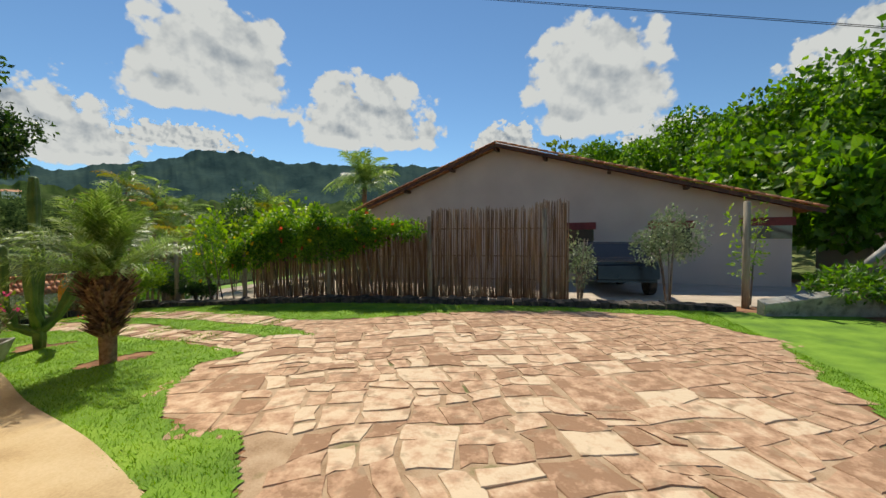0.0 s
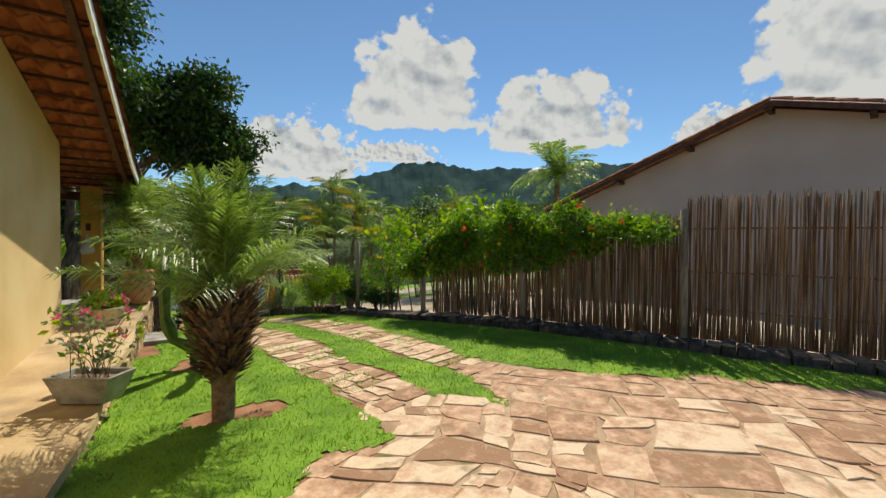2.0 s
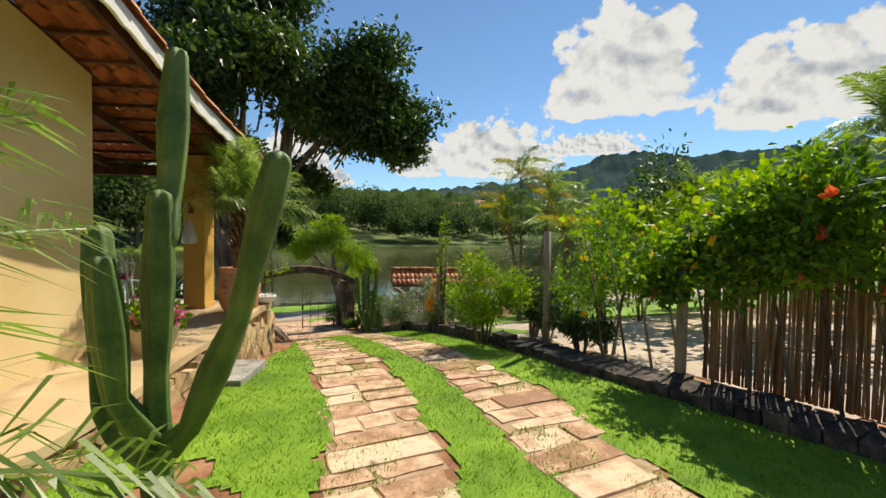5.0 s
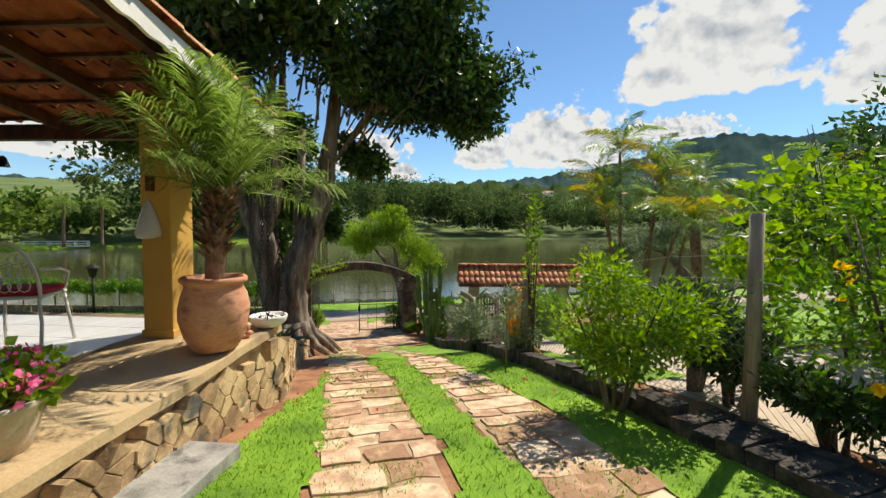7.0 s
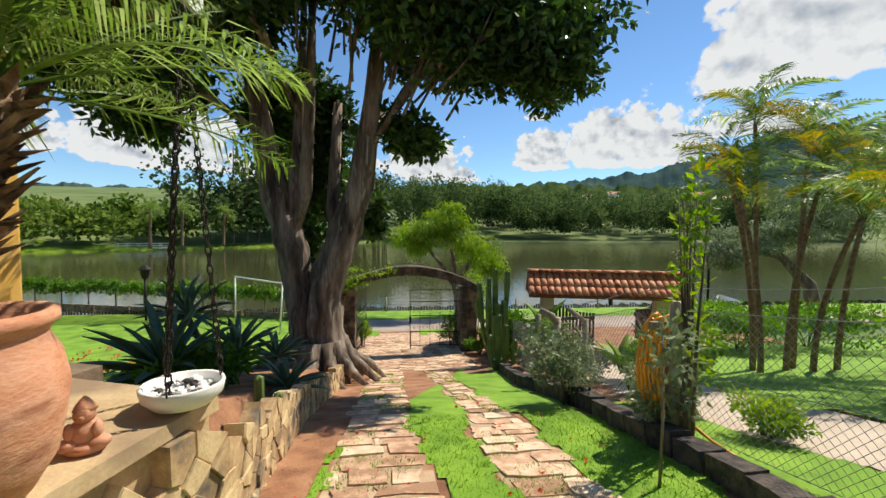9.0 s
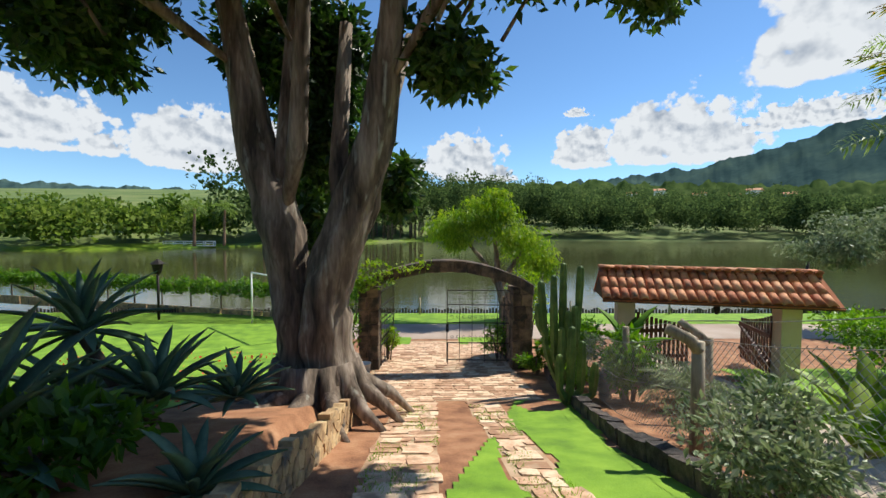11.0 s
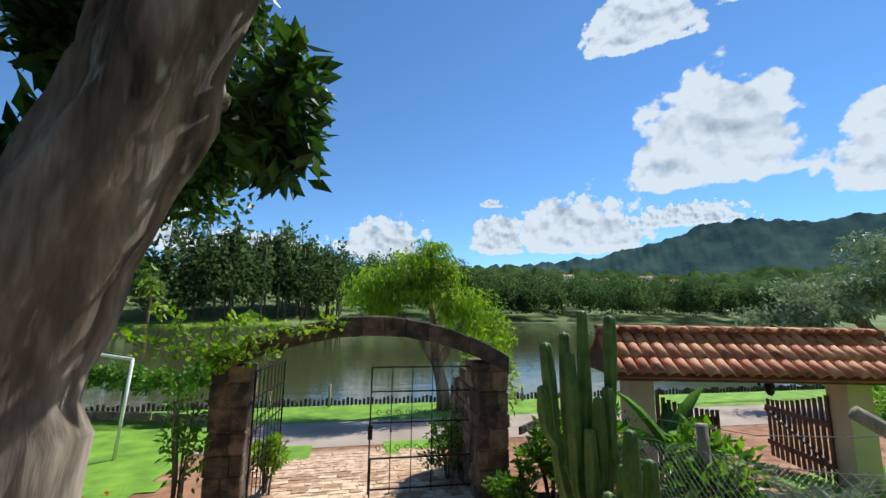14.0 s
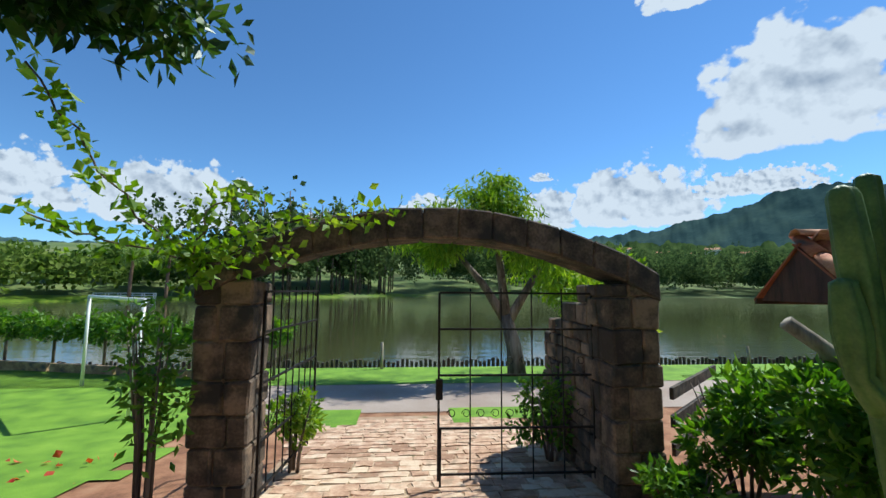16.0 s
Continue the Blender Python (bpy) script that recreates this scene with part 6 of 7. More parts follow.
def local(x, y, z, rz=0):
    return HM @ pose(x, y, z, 0, 0, rz)


chair = thing("garden_chair", "white wrought-metal chair with a red cushion", "chair", group="veranda chairs")
specs_leg = [((-0.2, -0.2), (-0.24, -0.26)), ((0.2, -0.2), (0.24, -0.26)), ((-0.2, 0.2), (-0.23, 0.27)), ((0.2, 0.2), (0.23, 0.27))]
for (a, b), (c, d) in specs_leg:
    put("leg", tubes("leg", [tube([(a, b, 0.44), (a * 1.1, b * 1.1, 0.25), (c, d, 0)], 0.014, 6)], M["white"]), chair)
bm = bmesh.new()
box(bm, -0.22, 0.22, -0.22, 0.22, 0.44, 0.465, 0.01)
part("seat", bm, M["white"], chair)
bm = bmesh.new()
box(bm, -0.21, 0.21, -0.21, 0.21, 0.467, 0.52, 0.02)
part("cushion", bm, M["red"], chair, "red seat cushion")
hoop = [(0.22 * math.cos(a), 0.22, 0.44 + 0.45 * math.sin(a)) for a in np.linspace(0, math.pi, 15)]
specs = [tube(hoop, 0.014, 6)]
for k in range(5):
    for j in range(3):
        cx, cz = -0.12 + 0.06 * k, 0.55 + 0.11 * j
        specs.append(tube([(cx + 0.04 * math.cos(a), 0.22, cz + 0.05 * math.sin(a)) for a in np.linspace(0, 6.283, 9)], 0.005, 4, False))
put("backrest", tubes("backrest", specs, M["white"]), chair, None, "white lacework backrest")
for a in (-1, 1):
    put("armrest", tubes("armrest", [tube([(a * 0.22, 0.22, 0.68), (a * 0.26, 0, 0.67), (a * 0.24, -0.2, 0.62), (a * 0.2, -0.2, 0.44)], 0.013, 6)], M["white"]), chair)
chair.matrix_basis = local(-0.62, 0.5, 0.366, 205)
copy_thing(chair, local(-2.3, 0.4, 0.366, 100))
table = thing("garden_table", "dark round veranda table", "table")
table.matrix_basis = local(-1.45, 0.35, 0.366)
bm = bmesh.new()
lathe(bm, [(0.42, 0.7), (0.43, 0.71), (0.43, 0.735), (0.42, 0.74)], 28)
part("tabletop", bm, M["darkwood"], table)
bm = bmesh.new()
lathe(bm, [(0.22, 0), (0.2, 0.03), (0.05, 0.06), (0.04, 0.7)], 14)
part("pedestal", bm, M["iron"], table)

lamp = thing("garden_lamp", "black garden lantern on a post by the hedge", "lamp post", -4.9, 29.0, H(-4.9, 29))
put("post", tubes("post", [tube([(0, 0, 0), (0, 0, 1.9)], 0.05, 8)], M["iron"]), lamp)
bm = bmesh.new()
lathe(bm, [(0.1, 1.9), (0.16, 2.05), (0.2, 2.3), (0.3, 2.32), (0.12, 2.45), (0.02, 2.52)], 8)
part("lantern", bm, M["iron"], lamp)

bell = thing("wind_chime", "small dark hanging bell under the eave", "bell")
bell.matrix_basis = local(-1.9, 1.45, 2.02)
bm = bmesh.new()
lathe(bm, [(0.06, 0), (0.045, 0.05), (0.03, 0.1), (0.008, 0.12)], 12)
part("bell", bm, M["iron"], bell)

bag = thing("hanging_bag", "translucent white bag hung on the pillar", "bag")
bag.matrix_basis = local(0.17, 0.93, 1.3)
rough_lathe("bag", [(0.01, 0.34), (0.03, 0.3), (0.08, 0.16), (0.11, 0.05), (0.1, 0.0), (0.02, -0.01)], M["floortile"], bag, 16, 0.02)

# ---------------------------------------------------------------- garden bed plants


def rosette(name, label, x, y, z, n, length, width, material, rise=(80, 5), seed=0, category="agave", scale=1.0):
    rng = np.random.default_rng(seed)
    t = thing(name, label, category, x, y, z)
    V, Fc = [], []
    for k, f in enumerate(np.linspace(0, 1, 7)):
        w = width * (0.55 + 1.3 * f) * (1 - f) ** 0.75 + 0.002
        zc = -0.28 * length * f ** 2.2
        V += [(length * f, -w, zc + w * 0.5), (length * f, 0, zc - w * 0.1), (length * f, w, zc + w * 0.5)]
        V += [(length * f, 0, zc - w * 0.3 - 0.006)]
    for k in range(6):
        o = k * 4
        for a, b in ((0, 1), (1, 2), (2, 3), (3, 0)):
            Fc.append((o + a, o + b, o + 4 + b, o + 4 + a))
    me = mesh_of("leaf", V, Fc, material, True)
    for i in range(n):
        e = np.interp(i / n, [0, 1], rise) + rng.uniform(-6, 6)
        s = rng.uniform(0.8, 1.1) * scale
        put("leaf", me, t, Matrix.LocRotScale((0, 0, 0.05), Euler((0, -radians(e), radians(i * 137.5))), (s, s, s)))
    return t


rosette("agave", "large blue-green agave on the raised bed", 3.5, 14.6, H(3.5, 14.6) + 0.1, 34, 0.95, 0.085, M["agave"], seed=1)
rosette("agave", "blue-green agave under the tree", 3.95, 15.6, H(3.95, 15.6) + 0.3, 30, 0.7, 0.07, M["agave"], seed=2)
rosette("agave", "blue-green agave on the raised bed", 4.3, 16.3, H(4.3, 16.3) + 0.2, 26, 0.55, 0.06, M["agave"], seed=3)
rosette("agave", "agave rosette on a leaning stem", 3.2, 15.8, H(3.2, 15.8) + 0.9, 26, 0.7, 0.06, M["agave"], (85, -20), seed=4)
rosette("agave", "broad agave rosette in the bed", 2.6, 16.4, H(2.6, 16.4) + 0.1, 28, 0.8, 0.08, M["agave"], seed=5)
rosette("agave", "small blue-green agave at the wall end", 4.95, 14.45, H(4.9, 14.45) + 0.12, 24, 0.5, 0.06, M["agave"], seed=11)
stem = thing("old_agave", "bare leaning trunks of old agaves", "agave", 3.2, 15.8, H(3.2, 15.8))
put("stem", tubes("stem", [tube([(0.5, 0.2, 0), (0.2, 0.1, 0.4), (0, 0, 0.9)], 0.05, 8), tube([(0.75, -0.2, 0.3), (0.4, -0.1, 0.1), (-0.3, 0.1, 0.2)], 0.05, 8)], M["bark"]), stem)
shrub("shrub", "low dark green plants on the raised bed", 3.9, 14.6, 0.8, 0.5, 1300, 0.14, M["leaf"], seed=40)
shrub("shrub", "green climbing plant over the arch pillar", 4.35, 21.75, 0.26, 2.0, 420, 0.09, M["leaf"], seed=41, stems=9)
rng = np.random.default_rng(50)
vine = thing("climbing_vine", "yellow-green vine trailing along the arch top", "vine", 4.6, 21.7, -0.5)
specs, P = [], []
for k, pts in enumerate(([(0, 0, 0.1), (0.5, -0.05, 0.35), (1.1, 0, 0.5), (1.7, 0.05, 0.55)], [(0.1, 0, 0.1), (-0.3, -0.2, 0.4), (-0.6, -0.4, 0.9), (-0.9, -0.6, 1.5)], [(0, 0, 0), (0.2, -0.2, 0.5), (0.6, -0.2, 0.65)], [(0, 0, 0.1), (-0.6, -0.1, 0.25), (-1.2, -0.2, 0.45)], [(0, 0, 0), (0.35, -0.1, 0.15), (0.9, -0.08, 0.2)])):
    path = []
    for a, b in zip(pts, pts[1:]):
        for f in np.linspace(0, 1, 7)[:-1]:
            path.append(Vector(a).lerp(Vector(b), f) + Vector(rng.normal(size=3)) * 0.02)
    specs.append(tube(path, 0.008, 5, False))
    for p in path:
        for q in range(10):
            P.append(np.array(p) + rng.normal(size=3) * 0.06)
put("stem", tubes("stem", specs, M["bark"]), vine)
put("foliage", leaves("foliage", np.array(P), 0.09, M["leafyellow"], 0.7, rng=rng), vine)

# plants behind the wire fence
rosette("bromeliad", "pale bromeliad with a yellow heart", 10.1, 19.1, H(10.1, 19.1) + 0.25, 22, 0.42, 0.07, M["leafgrey"], seed=6, category="bromeliad")
rosette("bromeliad", "yellow-green inner bromeliad leaves", 10.1, 19.1, H(10.1, 19.1) + 0.32, 10, 0.25, 0.05, M["leafyellow"], seed=7, category="bromeliad")
CYC = [frond_mesh("frond", 0.85, d, 44, 0.16, M["leafgrey"], 0.5, 100 + i, 0.014) for i, d in enumerate((0.6, 0.9))]
palm("cycad", "silvery sago cycad behind the wire fence", 10.5, 18.6, H(10.5, 18.6), 0.25, 0.12, 0.12, CYC, 34, (70, 0), 0, (0, 0), 101, 1.0, "cycad")
palm("cycad", "silvery sago cycad near the path", 11.0, 19.4, H(11.0, 19.4), 0.2, 0.1, 0.1, CYC, 24, (70, 0), 0, (0, 0), 102, 0.8, "cycad")
rosette("banana_plant", "broad-leaved green plant by the gateway", 10.5, 20.6, H(10.5, 20.6) + 0.7, 9, 1.0, 0.16, M["leaf"], (75, 15), 8, "plant")
rosette("banana_plant", "bright broad-leaved plant behind the fence", 11.2, 16.4, H(11.2, 16.4) + 0.1, 11, 0.95, 0.13, M["leafyellow"], (75, 30), 9, "plant")
rosette("banana_plant", "bright green broad leaves behind the fence", 9.6, 15.0, H(9.6, 15.0) + 0.3, 9, 0.6, 0.12, M["leafyellow"], (75, 25), 10, "plant")

hose = thing("garden_hose", "coiled orange garden hose hung on a post", "hose", 8.84, 12.8, H(8.84, 12.8))
specs = []
for k in range(7):
    specs.append(tube([(-0.1 - 0.02 * k + 0.13 * math.cos(a), 0.03 * k - 0.08, 0.72 + (0.4 + 0.03 * (k % 3)) * math.sin(a)) for a in np.linspace(0, 6.28, 18)], 0.016, 6, False))
specs.append(tube([(-0.1, 0, 0.35), (0.1, -0.3, 0.15), (0.3, -0.7, 0.03), (0.5, -1.2, 0.02)], 0.014, 6))
for sp in specs:
    put("loop", tubes("loop", [sp], M["hose"]), hose)
bm = bmesh.new()
box(bm, -0.3, 0.12, -0.03, 0.03, 1.05, 1.12, 0.006)
part("bracket", bm, M["wood"], hose)

sap = thing("sapling", "thin young sapling with pale leaves on the grass", "sapling", 8.08, 11.95, H(8.08, 11.95))
put("stem", tubes("stem", [tube([(0, 0, 0), (0.01, 0, 0.5), (0.0, 0.02, 1.15)], [0.012, 0.01, 0.006], 5)], M["bark"]), sap)
P, O = blob_points(160, (0, 0, 1.0), (0.2, 0.2, 0.28), 0.3, 7, rng)
put("foliage", leaves("foliage", P, 0.07, M["leafgrey"], 0.5, O, rng=rng), sap)

bucket = thing("bucket", "white plastic bucket beside the arch pillar", "bucket", 4.78, 21.45, H(4.78, 21.45))
rough_lathe("body", [(0.1, 0), (0.105, 0.01), (0.13, 0.27), (0.138, 0.275), (0.138, 0.29), (0.125, 0.29), (0.1, 0.03)], M["white"], bucket, 24, 0.001)

goal = thing("goal_frame", "thin white metal goal frame on the lawn", "goal", 1.75, 25.8, H(1.75, 25.8))
put("upright", tubes("upright", [tube([(0, 0, 0), (0.12, 0, 2.0)], 0.035, 8)], M["white"]), goal)
put("crossbar", tubes("crossbar", [tube([(0.12, 0, 2.0), (-2.6, 2.6, 2.0)], 0.035, 8)], M["white"]), goal)
put("upright", tubes("upright", [tube([(-2.6, 2.6, -0.05), (-2.6, 2.6, 2.0)], 0.035, 8)], M["white"]), goal)

# willow-like tree at the water's edge
wil = thing("lakeside_tree", "leaning light green willowy tree on the shore", "tree", 9.4, 29.2, H(9.4, 29.2))
put("trunk", tubes("trunk", [tube([(0, 0, -0.1), (-0.05, 0, 0.7), (-0.3, 0, 1.6)], [0.26, 0.2, 0.17], 12, wobble=0.3)], M["bark"]), wil)
for pts in ([(-0.2, 0, 1.3), (-0.9, 0.1, 2.4), (-1.9, 0.2, 3.6)], [(-0.25, 0, 1.4), (0.3, 0, 2.3), (0.9, 0.1, 3.2)], [(-0.3, 0, 1.6), (-0.4, 0.3, 3.0), (-0.6, 0.2, 4.4)]):
    put("limb", tubes("limb", [tube(pts, [0.15, 0.1, 0.05], 8, wobble=0.2)], M["bark"]), wil)
PP, OO = [], []
for c, r, n in (((-0.8, 0, 4.0), (2.0, 1.5, 1.4), 4600), ((-2.2, 0.2, 3.7), (1.3, 1.2, 1.2), 2300), ((0.9, 0, 3.1), (1.4, 1.2, 1.4), 2600), ((1.6, 0, 2.3), (0.8, 0.8, 1.0), 1000), ((-0.6, 0.2, 5.0), (1.2, 1.0, 0.7), 1300)):
    p, u = blob_points(n, c, r, 0.25, 14, rng)
    PP.append(p)
    OO.append(u)
put("crown", leaves("crown", np.concatenate(PP), 0.2, M["leafyellow"], 0.25, np.concatenate(OO), 0.3, 0.8, rng=rng), wil)
wil2 = thing("lakeside_tree", "spreading feathery tree overhanging the water", "tree", 27.0, 27.5, H(27, 27.5))
put("trunk", tubes("trunk", [tube([(0, 0, 0), (-0.3, 0, 1.5), (-1.8, 0.3, 3.0), (-4.5, 0.5, 3.4)], [0.35, 0.3, 0.2, 0.08], 10, wobble=0.2)], M["bark"]), wil2)
PP, OO = [], []
for c, r, n in (((-2.5, 0, 4.0), (3.2, 2.2, 1.2), 4500), ((-5, 0.3, 3.0), (2.0, 1.6, 0.9), 2400), ((0.5, 0, 5.2), (3.0, 2.4, 1.6), 4500)):
    p, u = blob_points(n, c, r, 0.25, 14, rng)
    PP.append(p)
    OO.append(u)
put("crown", leaves("crown", np.concatenate(PP), 0.22, M["leafgrey"], 0.3, np.concatenate(OO), 0.3, 0.4, rng=rng), wil2)
lft = thing("garden_tree", "airy pale green tree at the edge of the lawn", "tree", -13.5, 26.5, H(-13, 26))
put("trunk", tubes("trunk", [tube([(0, 0, 0), (0.3, 0, 2.0), (1.4, 0, 4.4)], [0.3, 0.22, 0.1], 10, wobble=0.2), tube([(0.3, 0, 1.8), (-0.8, 0, 4.2)], [0.2, 0.08], 8)], M["bark"]), lft)
PP, OO = [], []
for c, r, n in (((0.5, 0, 5.0), (3.6, 3, 1.9), 6500), ((2.6, 0, 3.6), (2.2, 2, 1.3), 3000), ((-1.8, 0, 3.6), (2.4, 2.2, 1.6), 3500)):
    p, u = blob_points(n, c, r, 0.25, 15, rng)
    PP.append(p)
    OO.append(u)
put("crown", leaves("crown", np.concatenate(PP), 0.25, M["leafgrey"], 0.4, np.concatenate(OO), 0.3, 0.2, rng=rng), lft)

# fallen orange petals on the lawn
n = 420
px, py = rng.uniform(-3.5, 3.2, n), rng.uniform(16.5, 24, n)
P = np.stack([px, py, height(px, py) + 0.05], 1)
tagged(put("fallen_petals", leaves("fallen_petals", P, 0.09, M["petalred"], 0.9, rng=rng)), "orange-red fallen blossom scattered on the grass", "petals", kind="stuff")
n = 60
px, py = rng.uniform(5.2, 8.2, n), rng.uniform(10.5, 15, n)
P = np.stack([px, py, height(px, py) + 0.03], 1)
tagged(put("fallen_petals", leaves("fallen_petals", P, 0.04, M["petalred"], 0.9, rng=rng)), "few red blossoms fallen on the stone tracks", "petals", kind="stuff")

# parked car behind the fence
car = thing("car", "dark parked car half hidden behind shrubs", "car", 13.3, -1.95, H(13.3, -1.95), 98)
bm = bmesh.new()
prof = [(-1.9, 0.35), (-1.95, 0.75), (-1.0, 0.92), (-0.45, 1.38), (0.75, 1.42), (1.45, 0.98), (1.95, 0.9), (2.0, 0.4)]
fa = [bm.verts.new((-0.8, y, z)) for y, z in prof]
fb = [bm.verts.new((0.8, y, z)) for y, z in prof]
bm.faces.new(fa)
bm.faces.new(fb[::-1])
for i in range(len(prof)):
    j = (i + 1) % len(prof)
    bm.faces.new((fa[i], fa[j], fb[j], fb[i]))
bmesh.ops.bevel(bm, geom=bm.edges[:], offset=0.08, segments=3, affect="EDGES")
part("body", bm, M["paint_dark"], car)
bm = bmesh.new()
box(bm, -0.83, -0.795, -0.5, 0.85, 0.98, 1.3, 0.03)
part("side_window", bm, M["glass"], car)
for y in (-1.25, 1.25):
    bm = bmesh.new()
    lathe(bm, [(0.05, -0.1), (0.3, -0.1), (0.32, -0.06), (0.32, 0.08), (0.3, 0.1), (0.05, 0.1)], 20, pose(-0.78, y, 0.32, 0, 90, 0))
    part("wheel", bm, M["darkcurb"], car)

# leaning struts, slab and wall on the far side of the court
strut = thing("fence_brace", "concrete corner post with two leaning braces", "fence post", 10.2, -7.4, H(10.2, -7.4))
for pts in ([(0, 0, 0), (0, 0, 2.3)], [(0, 0.05, 1.9), (-0.1, 1.6, 0.4)], [(0, -0.05, 1.9), (0.1, -2.4, 1.0)]):
    put("beam", tubes("beam", [tube(pts, 0.08, 4, wobble=0.1)], M["grey"]), strut)
lw = thing("garden_wall", "low sloping grey concrete slab on the bank", "wall", 9.7, -5.6, H(9.7, -5.6), 10)
bm = bmesh.new()
box(bm, -0.12, 0.12, -1.5, 1.3, -0.3, 0.5, 0.02, pose(0, 0, 0, -9, -18, 0))
part("slab", bm, M["grey"], lw)
bw = thing("boundary_wall", "pale boundary wall beyond the yard", "wall", 15.0, -11.5, 0, -70)
bm = bmesh.new()
box(bm, -0.1, 0.1, -4, 4, -0.2, 1.7, 0.01)
part("wall", bm, M["pink"], bw)

# overhead wires
for k, (z, s) in enumerate(((8.5, 0.0), (8.9, 0.6))):
    w_ = thing("power_line", "thin dark overhead power cable", "cable", 0, 0, 0)
    put("cable", tubes("cable", [tube([(24.5 + s - 0.3 * i, 12 - 3.6 * i, z + 9 - 0.96 * i) for i in range(12)], 0.02, 4, False)], M["iron"]), w_)

# small boat and mooring pole on the lake
pole = thing("mooring_pole", "dark pole standing at the lake edge", "pole", 24.5, 31.5, -3.6)
put("shaft", tubes("shaft", [tube([(0, 0, 0), (0, 0, 3.2)], 0.07, 8)], M["iron"]), pole)
boat = thing("rowing_boat", "small white boat moored on the lake", "boat", 26.8, 32.5, LAKE_Z - 0.05, 70)
bm = bmesh.new()
vs = []
for f in np.linspace(-1, 1, 9):
    w_ = 0.55 * (1 - abs(f) ** 2.6)
    vs.append([bm.verts.new((1.6 * f, s * w_ * q, z + 0.12 * f * f)) for s, q, z in ((-1, 1, 0.4), (-1, 0.6, 0), (1, 0.6, 0), (1, 1, 0.4))])
for a, b in zip(vs, vs[1:]):
    for k in range(3):
        bm.faces.new((a[k], a[k + 1], b[k + 1], b[k]))
part("hull", bm, M["white"], boat)

# posts on the verge
for x, y, h in ((5.75, 30.2, 0.75), (3.9, 30.2, 0.55), (12.5, 30.2, 0.6), (17.0, 30.2, 0.6)):
    post(x, y, h, 0.045, "short dark post on the shore verge", None, "verge_post")
for k in range(3):
    rl = thing("rail_fence", "weathered horizontal plank of a low fence", "fence", 9.1, 22.3, H(9.1, 22.3) + 0.35 + 0.28 * k, 40, "low plank fence")
    bm = bmesh.new()
    box(bm, 0, 1.9, -0.02, 0.02, -0.06, 0.06, 0.005)
    part("plank", bm, M["darkcurb"], rl)

# ---------------------------------------------------------------- loose and laid stones


def clip(poly, nx, ny, c):
    out = []
    for (x0, y0), (x1, y1) in zip(poly, poly[1:] + poly[:1]):
        d0, d1 = nx * x0 + ny * y0 - c, nx * x1 + ny * y1 - c
        if d0 <= 0:
            out.append((x0, y0))
        if d0 * d1 < 0:
            t = d0 / (d0 - d1)
            out.append((x0 + t * (x1 - x0), y0 + t * (y1 - y0)))
    return out


def cells(seeds, gap, reach):
    """Shrunken nearest-point cells round the seeds."""
    S = np.array(seeds)
    res = []
    for i, (x, y) in enumerate(S):
        poly = [(x - reach, y - reach), (x + reach, y - reach), (x + reach, y + reach), (x - reach, y + reach)]
        d = np.hypot(S[:, 0] - x, S[:, 1] - y)
        for j in np.argsort(d)[1:16]:
            if d[j] > 2 * reach:
                break
            nx, ny = (S[j] - S[i]) / d[j]
            c = nx * (S[i][0] + S[j][0]) / 2 + ny * (S[i][1] + S[j][1]) / 2 - gap / 2
            poly = clip(poly, nx, ny, c)
            if len(poly) < 3:
                break
        res.append(poly)
    return res


def flagstone(poly, top, rng, material, rough=0.02):
    c = np.mean(poly, 0)
    P = []
    for (x0, y0), (x1, y1) in zip(poly, poly[1:] + poly[:1]):
        P.append((x0, y0))
        if math.hypot(x1 - x0, y1 - y0) > 0.14:
            P.append(((x0 + x1) / 2 + rng.normal() * rough * 0.6, (y0 + y1) / 2 + rng.normal() * rough * 0.6))
    P = [(x + rng.normal() * rough * 0.5, y + rng.normal() * rough * 0.5) for x, y in P]
    n = len(P)
    V = []
    tilt = rng.normal(size=2) * 0.007
    z0 = H(c[0], c[1])
    for k, (s, dz) in enumerate(((1.0, -0.05), (1.0, top - 0.007), (0.975, top))):
        for x, y in P:
            V.append((c[0] + (x - c[0]) * s, c[1] + (y - c[1]) * s, H(x, y) + dz + tilt[0] * (x - c[0]) + tilt[1] * (y - c[1])))
    V.append((c[0], c[1], z0 + top + rng.normal() * 0.002))
    Fc = []
    for k in range(2):
        for i in range(n):
            j = (i + 1) % n
            Fc += [(k * n + i, k * n + j, (k + 1) * n + j), (k * n + i, (k + 1) * n + j, (k + 1) * n + i)]
    for i in range(n):
        Fc.append((2 * n + i, 2 * n + (i + 1) % n, 3 * n))
    return V, Fc


def paving(name, label, polys, seed, top=0.03, limit=300):
    rng = np.random.default_rng(seed)
    pv = thing(name, label, "paving", kind="structure")
    rest_v, rest_f = [], []
    for i, p in enumerate(polys):
        V, Fc = flagstone(p, top * rng.uniform(0.6, 1.25), rng, M["stone"])
        if i < limit:
            put("paving_stone", mesh_of("paving_stone", V, Fc, M["stone"]), pv)
        else:
            o = len(rest_v)
            rest_v += V
            rest_f += [(a + o, b + o, c + o) for a, b, c in Fc]
    if rest_f:
        ob = put("paving_stones", mesh_of("paving_stones", rest_v, rest_f, M["stone"]), pv)
        ob["kind"] = "stuff"
    return pv


